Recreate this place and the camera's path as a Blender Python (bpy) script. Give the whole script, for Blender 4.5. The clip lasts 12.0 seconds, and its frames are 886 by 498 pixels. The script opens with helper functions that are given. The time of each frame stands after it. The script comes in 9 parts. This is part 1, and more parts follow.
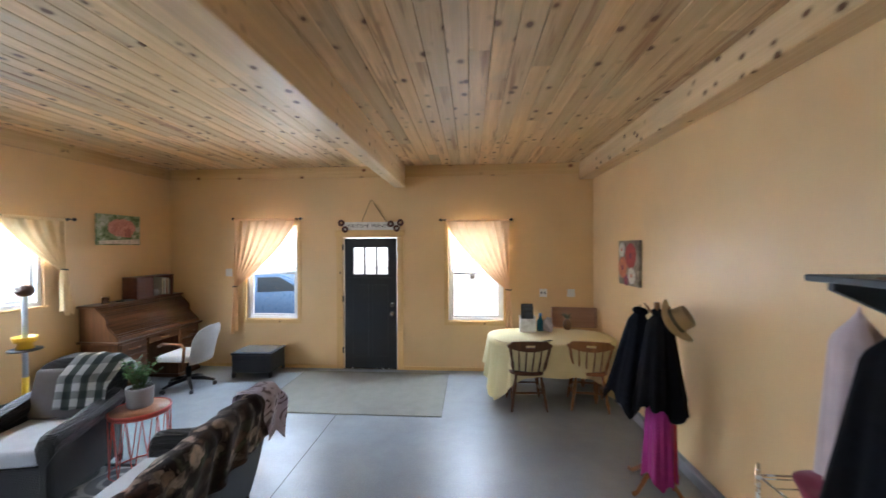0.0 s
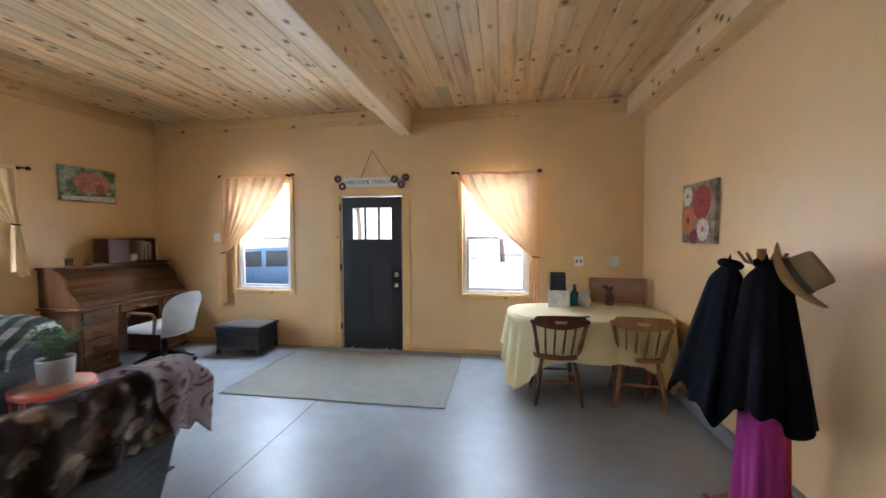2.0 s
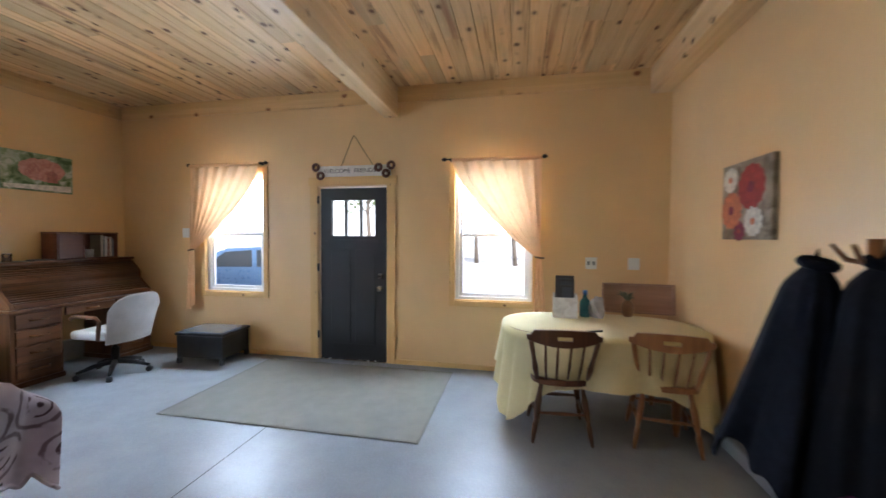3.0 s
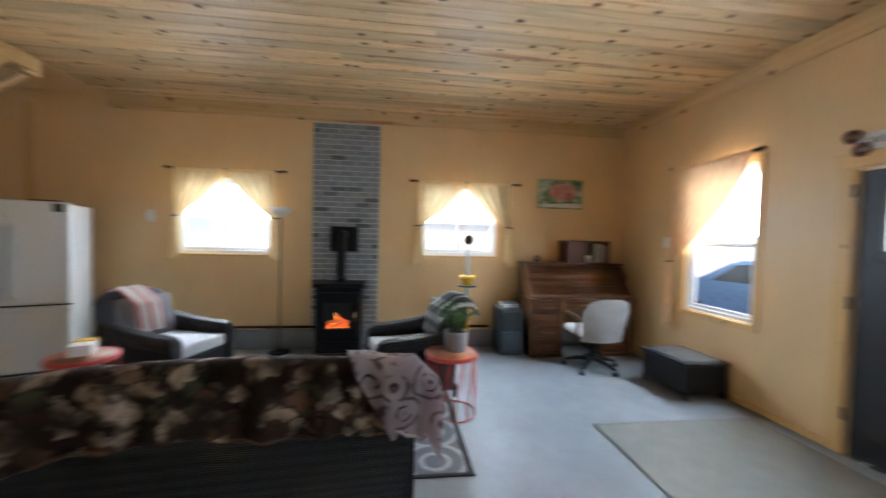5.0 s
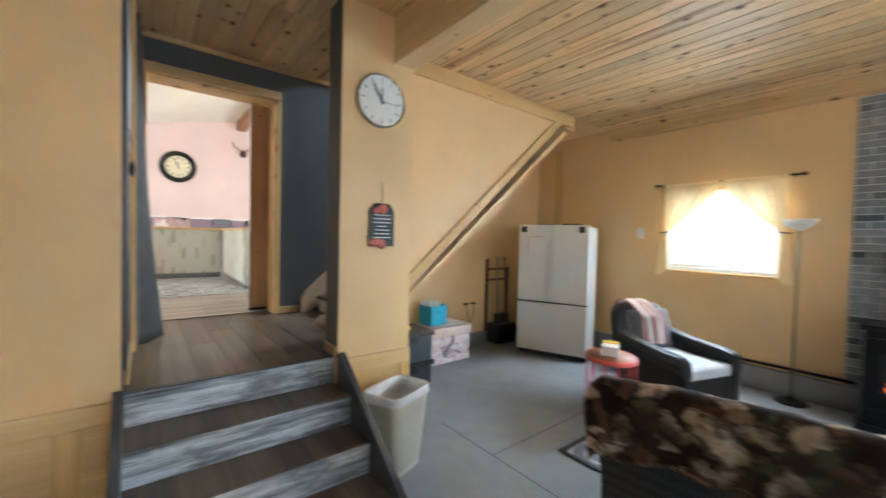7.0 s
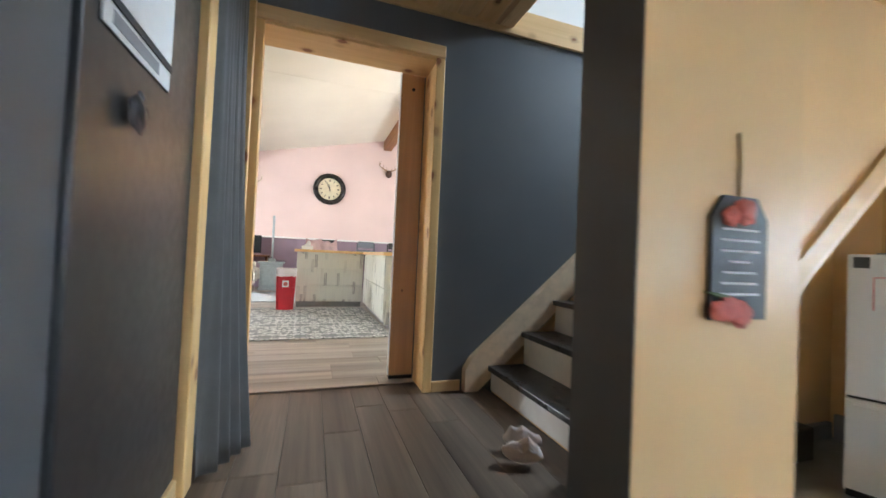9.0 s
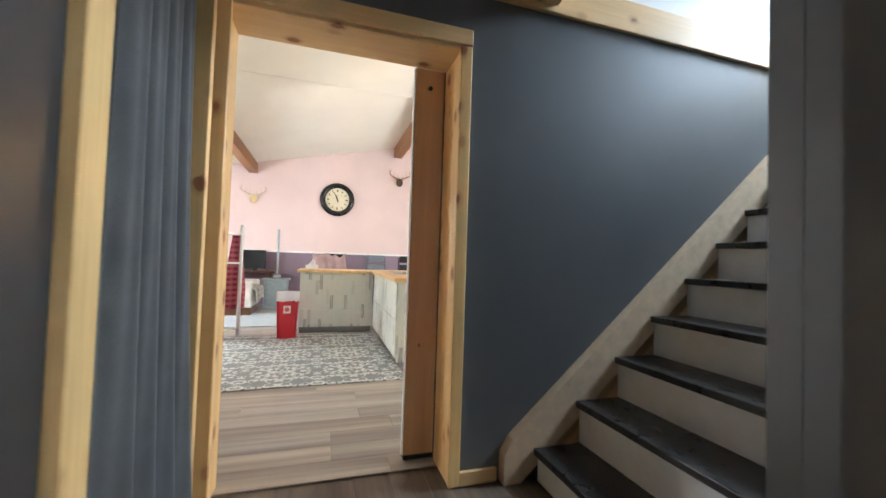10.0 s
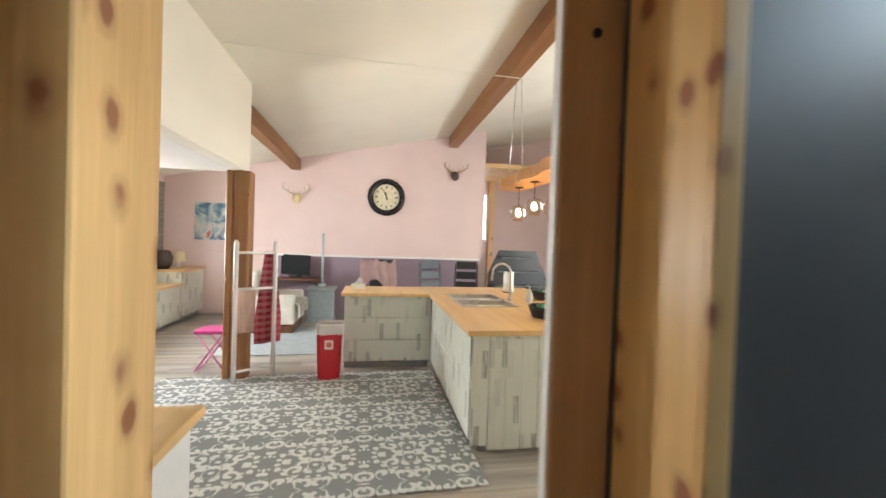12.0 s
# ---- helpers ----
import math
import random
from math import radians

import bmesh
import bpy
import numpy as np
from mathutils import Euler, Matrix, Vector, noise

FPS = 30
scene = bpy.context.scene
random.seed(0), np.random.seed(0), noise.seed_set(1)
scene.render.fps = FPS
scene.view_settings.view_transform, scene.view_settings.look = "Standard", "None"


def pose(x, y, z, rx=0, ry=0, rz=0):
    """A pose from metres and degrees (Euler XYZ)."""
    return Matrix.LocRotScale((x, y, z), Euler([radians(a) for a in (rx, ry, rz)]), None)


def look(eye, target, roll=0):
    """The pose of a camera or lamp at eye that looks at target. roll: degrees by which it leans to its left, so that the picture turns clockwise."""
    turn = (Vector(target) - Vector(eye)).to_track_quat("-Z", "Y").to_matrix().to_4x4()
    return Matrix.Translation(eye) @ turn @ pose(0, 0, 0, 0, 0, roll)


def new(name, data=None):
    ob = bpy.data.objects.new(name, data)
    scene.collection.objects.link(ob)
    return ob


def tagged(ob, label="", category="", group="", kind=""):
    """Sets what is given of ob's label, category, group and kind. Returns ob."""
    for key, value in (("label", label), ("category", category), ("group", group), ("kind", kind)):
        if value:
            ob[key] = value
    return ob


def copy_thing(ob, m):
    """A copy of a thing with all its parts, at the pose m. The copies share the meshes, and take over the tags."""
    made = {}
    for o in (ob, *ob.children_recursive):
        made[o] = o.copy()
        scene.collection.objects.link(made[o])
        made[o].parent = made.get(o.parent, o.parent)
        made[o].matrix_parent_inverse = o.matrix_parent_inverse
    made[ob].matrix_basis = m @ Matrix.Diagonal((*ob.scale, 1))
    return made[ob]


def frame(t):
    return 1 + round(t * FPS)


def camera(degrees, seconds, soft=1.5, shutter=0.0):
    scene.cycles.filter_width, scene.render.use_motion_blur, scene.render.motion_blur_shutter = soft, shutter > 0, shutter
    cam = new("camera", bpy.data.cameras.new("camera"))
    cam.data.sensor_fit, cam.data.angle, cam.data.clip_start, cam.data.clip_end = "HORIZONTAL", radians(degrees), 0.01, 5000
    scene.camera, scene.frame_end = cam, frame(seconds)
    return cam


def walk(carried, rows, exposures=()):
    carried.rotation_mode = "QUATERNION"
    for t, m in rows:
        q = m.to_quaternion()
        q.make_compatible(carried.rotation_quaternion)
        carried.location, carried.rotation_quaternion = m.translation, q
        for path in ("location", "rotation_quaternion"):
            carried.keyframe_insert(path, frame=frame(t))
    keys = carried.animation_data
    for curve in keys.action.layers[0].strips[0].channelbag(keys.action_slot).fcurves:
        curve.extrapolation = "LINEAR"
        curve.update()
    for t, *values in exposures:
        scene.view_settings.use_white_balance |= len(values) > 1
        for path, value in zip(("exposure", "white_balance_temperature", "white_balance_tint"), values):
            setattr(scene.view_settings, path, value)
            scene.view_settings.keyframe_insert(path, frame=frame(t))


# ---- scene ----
cam = camera(98.7, 12.0, shutter=0.5)
PATH = [
    (0, (0.469, 0.619, 1.906), (0.325, 2.614, 1.892), -0.2),
    (0.5, (0.479, 0.84, 1.805), (0.168, 2.815, 1.783), 0.1),
    (1, (0.505, 1.067, 1.719), (0.177, 3.039, 1.668), 0.0),
    (1.5, (0.581, 1.309, 1.623), (0.258, 3.281, 1.549), -0.1),
    (2, (0.652, 1.585, 1.539), (0.337, 3.559, 1.46), -0.2),
    (2.5, (0.77, 1.928, 1.461), (0.472, 3.904, 1.387), -0.3),
    (2.7, (0.794, 2.055, 1.456), (0.494, 4.031, 1.392), -0.1),
    (4.3, (0.942, 3.046, 1.514), (-0.623, 4.289, 1.433), 1.1),
    (4.5, (0.882, 3.044, 1.531), (-0.832, 4.071, 1.45), 1.4),
    (5, (0.805, 3.199, 1.491), (-1.178, 3.451, 1.432), 1.4),
    (5.5, (0.777, 3.183, 1.553), (-1.171, 2.734, 1.48), 1.8),
    (6, (0.792, 3.07, 1.576), (-0.962, 2.112, 1.504), 1.7),
    (6.5, (0.859, 2.845, 1.569), (-0.688, 1.579, 1.508), 1.7),
    (7, (0.91, 2.571, 1.544), (-0.325, 0.999, 1.488), 1.4),
    (7.5, (0.812, 2.203, 1.533), (-0.109, 0.429, 1.47), 1.3),
    (7.7, (0.773, 2.024, 1.538), (-0.057, 0.205, 1.48), 1.2),
    (9.3, (0.557, 0.565, 1.648), (-0.071, -1.333, 1.701), 2.3),
    (9.5, (0.551, 0.444, 1.717), (-0.061, -1.459, 1.771), 2.0),
    (10, (0.476, 0.194, 1.826), (-0.115, -1.716, 1.886), 1.9),
    (10.5, (0.45, -0.06, 1.951), (-0.096, -1.983, 2.019), 2.1),
    (11, (0.482, -0.291, 2.1), (-0.027, -2.225, 2.158), 1.9),
    (11.5, (0.451, -0.634, 2.126), (-0.022, -2.577, 2.149), 1.8),
    (12, (0.483, -0.982, 2.252), (0.124, -2.949, 2.221), 2.0),
]
walk(cam, [(t, look(eye, target, roll)) for t, eye, target, roll in PATH],
     exposures=[(0, 0.98, 6150, 14), (2.7, 0.98, 6050, 15), (4.5, 0.82, 6050, 14), (5.2, 0.95, 6300, 11), (6, 1.1, 6450, 9), (6.5, 1.2, 6500, 8), (7, 1.42, 6200, 8), (7.7, 1.55, 6150, 8),
                (9.3, 1.32, 6050, 9), (10.5, 1.32, 6100, 9), (11.3, 1.25, 6250, 8), (12, 1.05, 6350, 7)])

# ---- world, sun, large lights ----
world = bpy.data.worlds.new("sky")
scene.world = world
world.use_nodes = True
wn, wl = world.node_tree.nodes, world.node_tree.links
sky = wn.new("ShaderNodeTexSky")
sky.sky_type = "NISHITA"
sky.sun_disc = False
sky.sun_elevation, sky.sun_rotation = radians(38), radians(150)
sky.air_density, sky.dust_density = 1.0, 3.0
wl.new(sky.outputs[0], wn["Background"].inputs[0])
wn["Background"].inputs[1].default_value = 0.15
sun = new("sun", bpy.data.lights.new("sun", "SUN"))
sun.data.energy, sun.data.angle, sun.data.color = 4.5, radians(8), (1.0, 0.95, 0.88)
sun.matrix_world = look((6, -10, 9), (0, 0, 0))


def window_lamp(name, eye, target, w, h, watts, colour=(0.71, 0.86, 1.0)):
    lamp = new(name, bpy.data.lights.new(name, "AREA"))
    lamp.data.shape, lamp.data.size, lamp.data.size_y = "RECTANGLE", w, h
    lamp.data.energy, lamp.data.color = watts, colour
    lamp.matrix_world = look(eye, target)
    return lamp


# sky light in the upper part of each window opening, behind the gathered curtains
window_lamp("daylight_window_1", (-2.67, 6.66, 1.92), (-2.67, 3.0, 1.7), 0.84, 0.68, 58)
window_lamp("daylight_window_2", (0.55, 6.66, 1.88), (0.55, 3.0, 1.65), 0.84, 0.76, 64)
window_lamp("daylight_window_3", (-4.60, 1.05, 1.94), (-1.0, 1.05, 1.5), 1.18, 0.50, 54)
window_lamp("daylight_window_4", (-4.60, 4.075, 1.94), (-1.0, 4.075, 1.5), 1.10, 0.48, 54)
window_lamp("daylight_upstairs", (-4.2, -0.95, 4.6), (-1.0, -1.1, 1.9), 1.3, 1.1, 170)
window_lamp("daylight_kitchen_window", (4.6, -6.3, 2.1), (1.0, -6.0, 1.5), 1.6, 1.1, 110, (0.93, 0.95, 0.94))
# Added fill lamp at the unseen west side of the kitchen; no door stands there.
window_lamp("daylight_kitchen_door", (-5.4, -4.6, 2.0), (0.0, -4.8, 2.2), 1.8, 1.6, 112, (0.93, 0.95, 0.94))


# ---- materials ----
class Nodes:
    def __init__(self, name):
        self.mat = bpy.data.materials.new(name)
        self.mat.use_nodes = True
        self.n, self.l = self.mat.node_tree.nodes, self.mat.node_tree.links
        self.bsdf = self.n["Principled BSDF"]

    def add(self, kind, **values):
        node = self.n.new("ShaderNode" + kind)
        for key, value in values.items():
            node.inputs[key].default_value = value
        return node

    def link(self, a, b):
        self.l.new(a, b)

    def coord(self, scale=(1, 1, 1), island=0.0, objrand=0.0):
        tex = self.add("TexCoord")
        mapping = self.add("Mapping")
        mapping.inputs["Scale"].default_value = scale
        self.link(tex.outputs["Object"], mapping.inputs["Vector"])
        out = mapping.outputs[0]
        if island or objrand:
            source = self.add("NewGeometry").outputs["Random Per Island"] if island else self.add("ObjectInfo").outputs["Random"]
            mul = self.add("Math")
            mul.operation = "MULTIPLY"
            mul.inputs[1].default_value = island or objrand
            self.link(source, mul.inputs[0])
            vec = self.add("VectorMath")
            vec.operation = "ADD"
            self.link(out, vec.inputs[0])
            self.link(mul.outputs[0], vec.inputs[1])
            out = vec.outputs[0]
        return out

    def noise(self, vec, scale, detail=4.0, rough=0.55):
        node = self.add("TexNoise", Scale=scale, Detail=detail, Roughness=rough)
        self.link(vec, node.inputs["Vector"])
        return node.outputs["Fac"]

    def ramp(self, fac, stops):
        node = self.add("ValToRGB")
        els = node.color_ramp.elements
        while len(els) < len(stops):
            els.new(0.5)
        for el, (pos, col) in zip(els, stops):
            el.position = pos
            el.color = (*col, 1) if len(col) == 3 else col
        self.link(fac, node.inputs[0])
        return node.outputs[0]

    def mix(self, fac, a, b, mode="MIX"):
        node = self.add("Mix")
        node.data_type, node.blend_type = "RGBA", mode
        for value, socket in ((fac, node.inputs[0]), (a, node.inputs[6]), (b, node.inputs[7])):
            if isinstance(value, (int, float)):
                socket.default_value = value
            elif isinstance(value, tuple):
                socket.default_value = (*value, 1)
            else:
                self.link(value, socket)
        return node.outputs[2]

    def bump(self, height, strength, distance=0.01):
        node = self.add("Bump", Strength=strength, Distance=distance)
        self.link(height, node.inputs["Height"])
        self.link(node.outputs[0], self.bsdf.inputs["Normal"])

    def done(self, colour=None, rough=0.5, metal=0.0, spec=0.5):
        if colour is not None:
            if isinstance(colour, tuple):
                self.bsdf.inputs["Base Color"].default_value = (*colour, 1)
            else:
                self.link(colour, self.bsdf.inputs["Base Color"])
        if isinstance(rough, (int, float)):
            self.bsdf.inputs["Roughness"].default_value = rough
        else:
            self.link(rough, self.bsdf.inputs["Roughness"])
        self.bsdf.inputs["Metallic"].default_value = metal
        self.bsdf.inputs["Specular IOR Level"].default_value = spec
        return self.mat


def shade(c, k):
    return tuple(min(1.0, v * k) for v in c)


def painted(name, colour, rough=0.45, vary=0.06, relief=0.15, scale=90, spec=0.4):
    m = Nodes(name)
    v = m.coord()
    big = m.noise(v, 1.3, 3)
    small = m.noise(v, scale, 3)
    col = m.ramp(big, [(0.3, shade(colour, 1 - vary)), (0.7, shade(colour, 1 + vary))])
    m.bump(small, relief, 0.003)
    return m.done(col, rough, 0, spec)


def plain(name, colour, rough=0.5, metal=0.0, vary=0.12, scale=14, relief=0.05, spec=0.5):
    m = Nodes(name)
    v = m.coord()
    f = m.noise(v, scale, 5)
    col = m.ramp(f, [(0.25, shade(colour, 1 - vary)), (0.75, shade(colour, 1 + vary))])
    r = m.ramp(f, [(0.2, (max(rough - 0.08, 0.02),) * 3), (0.8, (min(rough + 0.08, 1),) * 3)])
    m.bump(m.noise(v, scale * 9, 3), relief, 0.002)
    return m.done(col, r, metal, spec)


def cloth(name, colour, rough=0.9, weave=450, vary=0.15):
    m = Nodes(name)
    v = m.coord()
    f = m.noise(v, 6, 5)
    col = m.ramp(f, [(0.25, shade(colour, 1 - vary)), (0.75, shade(colour, 1 + vary))])
    fine = m.noise(v, weave, 2)
    col = m.mix(m.ramp(fine, [(0.35, (0, 0, 0)), (0.65, (0.35,) * 3)]), col, shade(colour, 0.7))
    m.bump(fine, 0.35, 0.002)
    m.bsdf.inputs["Sheen Weight"].default_value = 0.15
    return m.done(col, rough, 0, 0.2)


def timber(name, light, dark, axis="y", knots=0.0, rough=0.45, stain=0.0, per="island", grain=1.0, knot_colour=(0.14, 0.055, 0.022), few_at=0.48, red=0.0):
    """Boards with a grain along one axis, tinted board by board; knots: their size."""
    m = Nodes(name)
    along, across = 0.6 * grain, 14.0 * grain
    sc = {"x": (along, across, across), "y": (across, along, across), "z": (across, across, along)}[axis]
    jump = dict(island=37.0) if per == "island" else dict(objrand=37.0)
    v = m.coord(sc, **jump)
    f = m.noise(v, 1.0, 6, 0.6)
    col = m.ramp(f, [(0.28, dark), (0.5, tuple((a + b) / 2 for a, b in zip(light, dark))), (0.68, light)])
    fine = m.noise(m.coord(tuple(s * 6 for s in sc), **jump), 1.0, 3)
    col = m.mix(m.ramp(fine, [(0.4, (0, 0, 0)), (0.7, (0.28,) * 3)]), col, dark)
    rnd = m.add("NewGeometry").outputs["Random Per Island"] if per == "island" else m.add("ObjectInfo").outputs["Random"]
    tone = m.ramp(rnd, [(0.0, (0.78, 0.76, 0.74)), (0.5, (0.95, 0.95, 0.95)), (1.0, (1.08, 1.02, 0.94))])
    col = m.mix(1.0, col, tone, "MULTIPLY")
    if stain:
        pick = m.ramp(m.noise(m.coord((3, 0.9, 3) if axis == "y" else (0.9, 3, 3), **jump), 1.0, 4), [(0.56, (0, 0, 0)), (0.68, (stain,) * 3)])
        col = m.mix(pick, col, tuple(a * b for a, b in zip(light, (0.52, 0.58, 0.62))))
    if red:
        streak = m.noise(m.coord((9, 0.55, 9) if axis == "y" else (0.55, 9, 9), **jump), 1.0, 5, 0.6)
        col = m.mix(m.ramp(streak, [(0.56, (0, 0, 0)), (0.62, (red * 0.55,) * 3), (0.70, (red,) * 3)]), col, (0.34, 0.15, 0.07))
    if knots:
        ks = {"x": (6.0, 8.5, 8.5), "y": (8.5, 6.0, 8.5), "z": (8.5, 8.5, 6.0)}[axis]
        vor = m.add("TexVoronoi", Scale=1.0, Randomness=1.0)
        warp = m.noise(m.coord((30, 30, 30)), 1.0, 2)
        kv = m.coord(ks, **jump)
        add = m.add("VectorMath")
        add.operation = "SCALE"
        vec = m.add("VectorMath")
        vec.operation = "ADD"
        wn_ = m.add("TexNoise", Scale=22.0, Detail=2.0)
        m.link(m.coord(), wn_.inputs["Vector"])
        m.link(wn_.outputs["Color"], add.inputs[0])
        add.inputs["Scale"].default_value = 0.12
        m.link(kv, vec.inputs[0])
        m.link(add.outputs[0], vec.inputs[1])
        m.link(vec.outputs[0], vor.inputs["Vector"])
        size = m.add("Math")
        size.operation = "DIVIDE"
        m.link(vor.outputs["Distance"], size.inputs[0])
        size.inputs[1].default_value = knots
        spot = m.ramp(size.outputs[0], [(0.0, (1, 1, 1)), (0.45, (0.95,) * 3), (0.62, (0.35,) * 3), (1.0, (0, 0, 0))])
        chosen = m.add("SeparateColor")
        m.link(vor.outputs["Color"], chosen.inputs[0])
        few = m.ramp(chosen.outputs[0], [(few_at, (0, 0, 0)), (few_at + 0.06, (1, 1, 1))])
        col = m.mix(m.mix(1.0, spot, few, "MULTIPLY"), col, knot_colour)
    m.bump(fine, 0.12, 0.002)
    return m.done(col, rough, 0, 0.35)


def emit(name, colour, strength):
    m = Nodes(name)
    m.bsdf.inputs["Emission Color"].default_value = (*colour, 1)
    m.bsdf.inputs["Emission Strength"].default_value = strength
    return m.done(colour, 0.5)


def glass(name, tint=(1, 1, 1), rough=0.0):
    m = Nodes(name)
    m.bsdf.inputs["Transmission Weight"].default_value = 1.0
    m.bsdf.inputs["IOR"].default_value = 1.1
    return m.done(tint, rough)


def sheer(name, colour, through_part=0.6):
    m = Nodes(name)
    v = m.coord()
    col = m.ramp(m.noise(v, 9, 4), [(0.3, shade(colour, 0.93)), (0.7, shade(colour, 1.05))])
    m.bump(m.noise(v, 500, 2), 0.2, 0.001)
    m.done(col, 0.95, 0, 0.1)
    tr = m.add("BsdfTranslucent")
    m.link(col, tr.inputs["Color"])
    mx = m.add("MixShader")
    mx.inputs[0].default_value = through_part
    m.link(m.bsdf.outputs[0], mx.inputs[1])
    m.link(tr.outputs[0], mx.inputs[2])
    m.link(mx.outputs[0], m.n["Material Output"].inputs["Surface"])
    return m.mat


YELLOW = painted("yellow_wall_paint", (0.735, 0.495, 0.25), 0.42, 0.05, 0.12)
GREY_WALL = painted("blue_grey_wall_paint", (0.115, 0.117, 0.12), 0.5, 0.08, 0.12)
PINK = painted("pink_wall_paint", (0.70, 0.545, 0.52), 0.5, 0.04)
PURPLE = painted("purple_wall_paint", (0.30, 0.225, 0.29), 0.5, 0.06)
WHITE_WALL = painted("white_wall_paint", (0.82, 0.80, 0.77), 0.6, 0.03)
CREAM_WALL = painted("cream_ceiling_paint", (0.84, 0.80, 0.70), 0.7, 0.03)
WHITE = plain("white_painted_wood", (0.78, 0.77, 0.75), 0.4, 0, 0.05)
VINYL = plain("white_vinyl", (0.82, 0.83, 0.85), 0.35, 0, 0.03)
PINE_CEIL = timber("knotty_pine_ceiling", (0.86, 0.62, 0.35), (0.64, 0.42, 0.21), "y", 0.33, 0.55, 0.5, few_at=0.52, red=0.9)
PINE_BEAM = timber("knotty_pine_beam", (0.80, 0.60, 0.36), (0.62, 0.42, 0.22), "y", 0.27, 0.45, 0.3)
PINE_X = timber("pine_trim_along", (0.80, 0.56, 0.29), (0.64, 0.41, 0.19), "x", 0.34, 0.42, 0.2, knot_colour=(0.24, 0.085, 0.035), few_at=0.66)
PINE_Y = timber("pine_trim_deep", (0.74, 0.53, 0.29), (0.56, 0.36, 0.17), "y", 0.36, 0.42, 0.3, knot_colour=(0.10, 0.042, 0.02), red=0.8)
PINE_Z = timber("pine_trim_upright", (0.83, 0.56, 0.25), (0.63, 0.38, 0.15), "z", 0.34, 0.4, knot_colour=(0.30, 0.11, 0.045), few_at=0.62)
YELLOW_TRIM = timber("yellow_stained_trim", (0.76, 0.50, 0.22), (0.66, 0.42, 0.18), "z", 0.16, 0.42)
YELLOW_TRIM_X = timber("yellow_stained_trim_along", (0.76, 0.50, 0.22), (0.66, 0.42, 0.18), "x", 0.16, 0.42)
BROWN_BEAM = timber("brown_stained_beam", (0.33, 0.15, 0.06), (0.20, 0.085, 0.03), "y", 0.14, 0.5)
BROWN_POST = timber("brown_stained_post", (0.40, 0.21, 0.09), (0.26, 0.12, 0.05), "z", 0.14, 0.5)
BUTCHER = timber("butcher_block", (0.78, 0.55, 0.27), (0.64, 0.41, 0.17), "y", 0.0, 0.35)
DARK_TREAD = plain("black_painted_tread", (0.018, 0.016, 0.015), 0.3, 0, 0.3, 20)
BLACK_DOOR = plain("black_painted_door", (0.010, 0.010, 0.012), 0.45, 0, 0.2, 10)
BLACK_IRON = plain("black_iron", (0.006, 0.006, 0.007), 0.45, 0.0, 0.2, 20, 0.05, 0.3)
CHROME = plain("brushed_metal", (0.62, 0.61, 0.58), 0.25, 1.0, 0.05)
PANE = glass("window_glass")


def concrete():
    m = Nodes("sealed_concrete")
    v = m.coord()
    a = m.noise(v, 0.9, 6, 0.6)
    b = m.noise(v, 5.0, 6, 0.65)
    c = m.noise(v, 60, 4)
    col = m.ramp(a, [(0.28, (0.190, 0.206, 0.216)), (0.5, (0.25, 0.27, 0.288)), (0.7, (0.31, 0.335, 0.355))])
    col = m.mix(m.ramp(b, [(0.42, (0, 0, 0)), (0.75, (0.35,) * 3)]), col, (0.20, 0.215, 0.225))
    col = m.mix(m.ramp(c, [(0.42, (0, 0, 0)), (0.75, (0.30,) * 3)]), col, (0.36, 0.37, 0.38))
    r = m.ramp(b, [(0.3, (0.28,) * 3), (0.7, (0.42,) * 3)])
    m.bump(c, 0.10, 0.002)
    return m.done(col, r, 0, 0.5)


CONCRETE = concrete()
CURB = plain("grey_painted_curb", (0.24, 0.25, 0.26), 0.5, 0, 0.12, 8)
LVP = timber("brown_vinyl_plank", (0.22, 0.165, 0.122), (0.06, 0.043, 0.032), "y", 0, 0.33, 0, "object", 0.6)
LVP_KITCHEN = timber("greige_vinyl_plank", (0.52, 0.475, 0.43), (0.21, 0.185, 0.165), "x", 0, 0.33, 0, "object", 0.6)


def weathered(name):
    """Bleached grey boards with dark worn streaks along x."""
    m = Nodes(name)
    v = m.coord((1.6, 22, 22), objrand=31.0)
    streak = m.noise(v, 1.0, 7, 0.68)
    col = m.ramp(streak, [(0.30, (0.05, 0.056, 0.062)), (0.44, (0.22, 0.235, 0.25)), (0.54, (0.47, 0.50, 0.53)), (0.70, (0.70, 0.73, 0.76))])
    worn = m.noise(m.coord((2.2, 6, 6), objrand=17.0), 1.0, 5, 0.6)
    col = m.mix(m.ramp(worn, [(0.50, (0, 0, 0)), (0.62, (0.75,) * 3)]), col, (0.10, 0.108, 0.115))
    m.bump(streak, 0.2, 0.003)
    return m.done(col, 0.45, 0, 0.35)


RISER = weathered("weathered_grey_riser")
STRINGER = plain("dark_grey_painted_board", (0.07, 0.075, 0.085), 0.4, 0, 0.15)


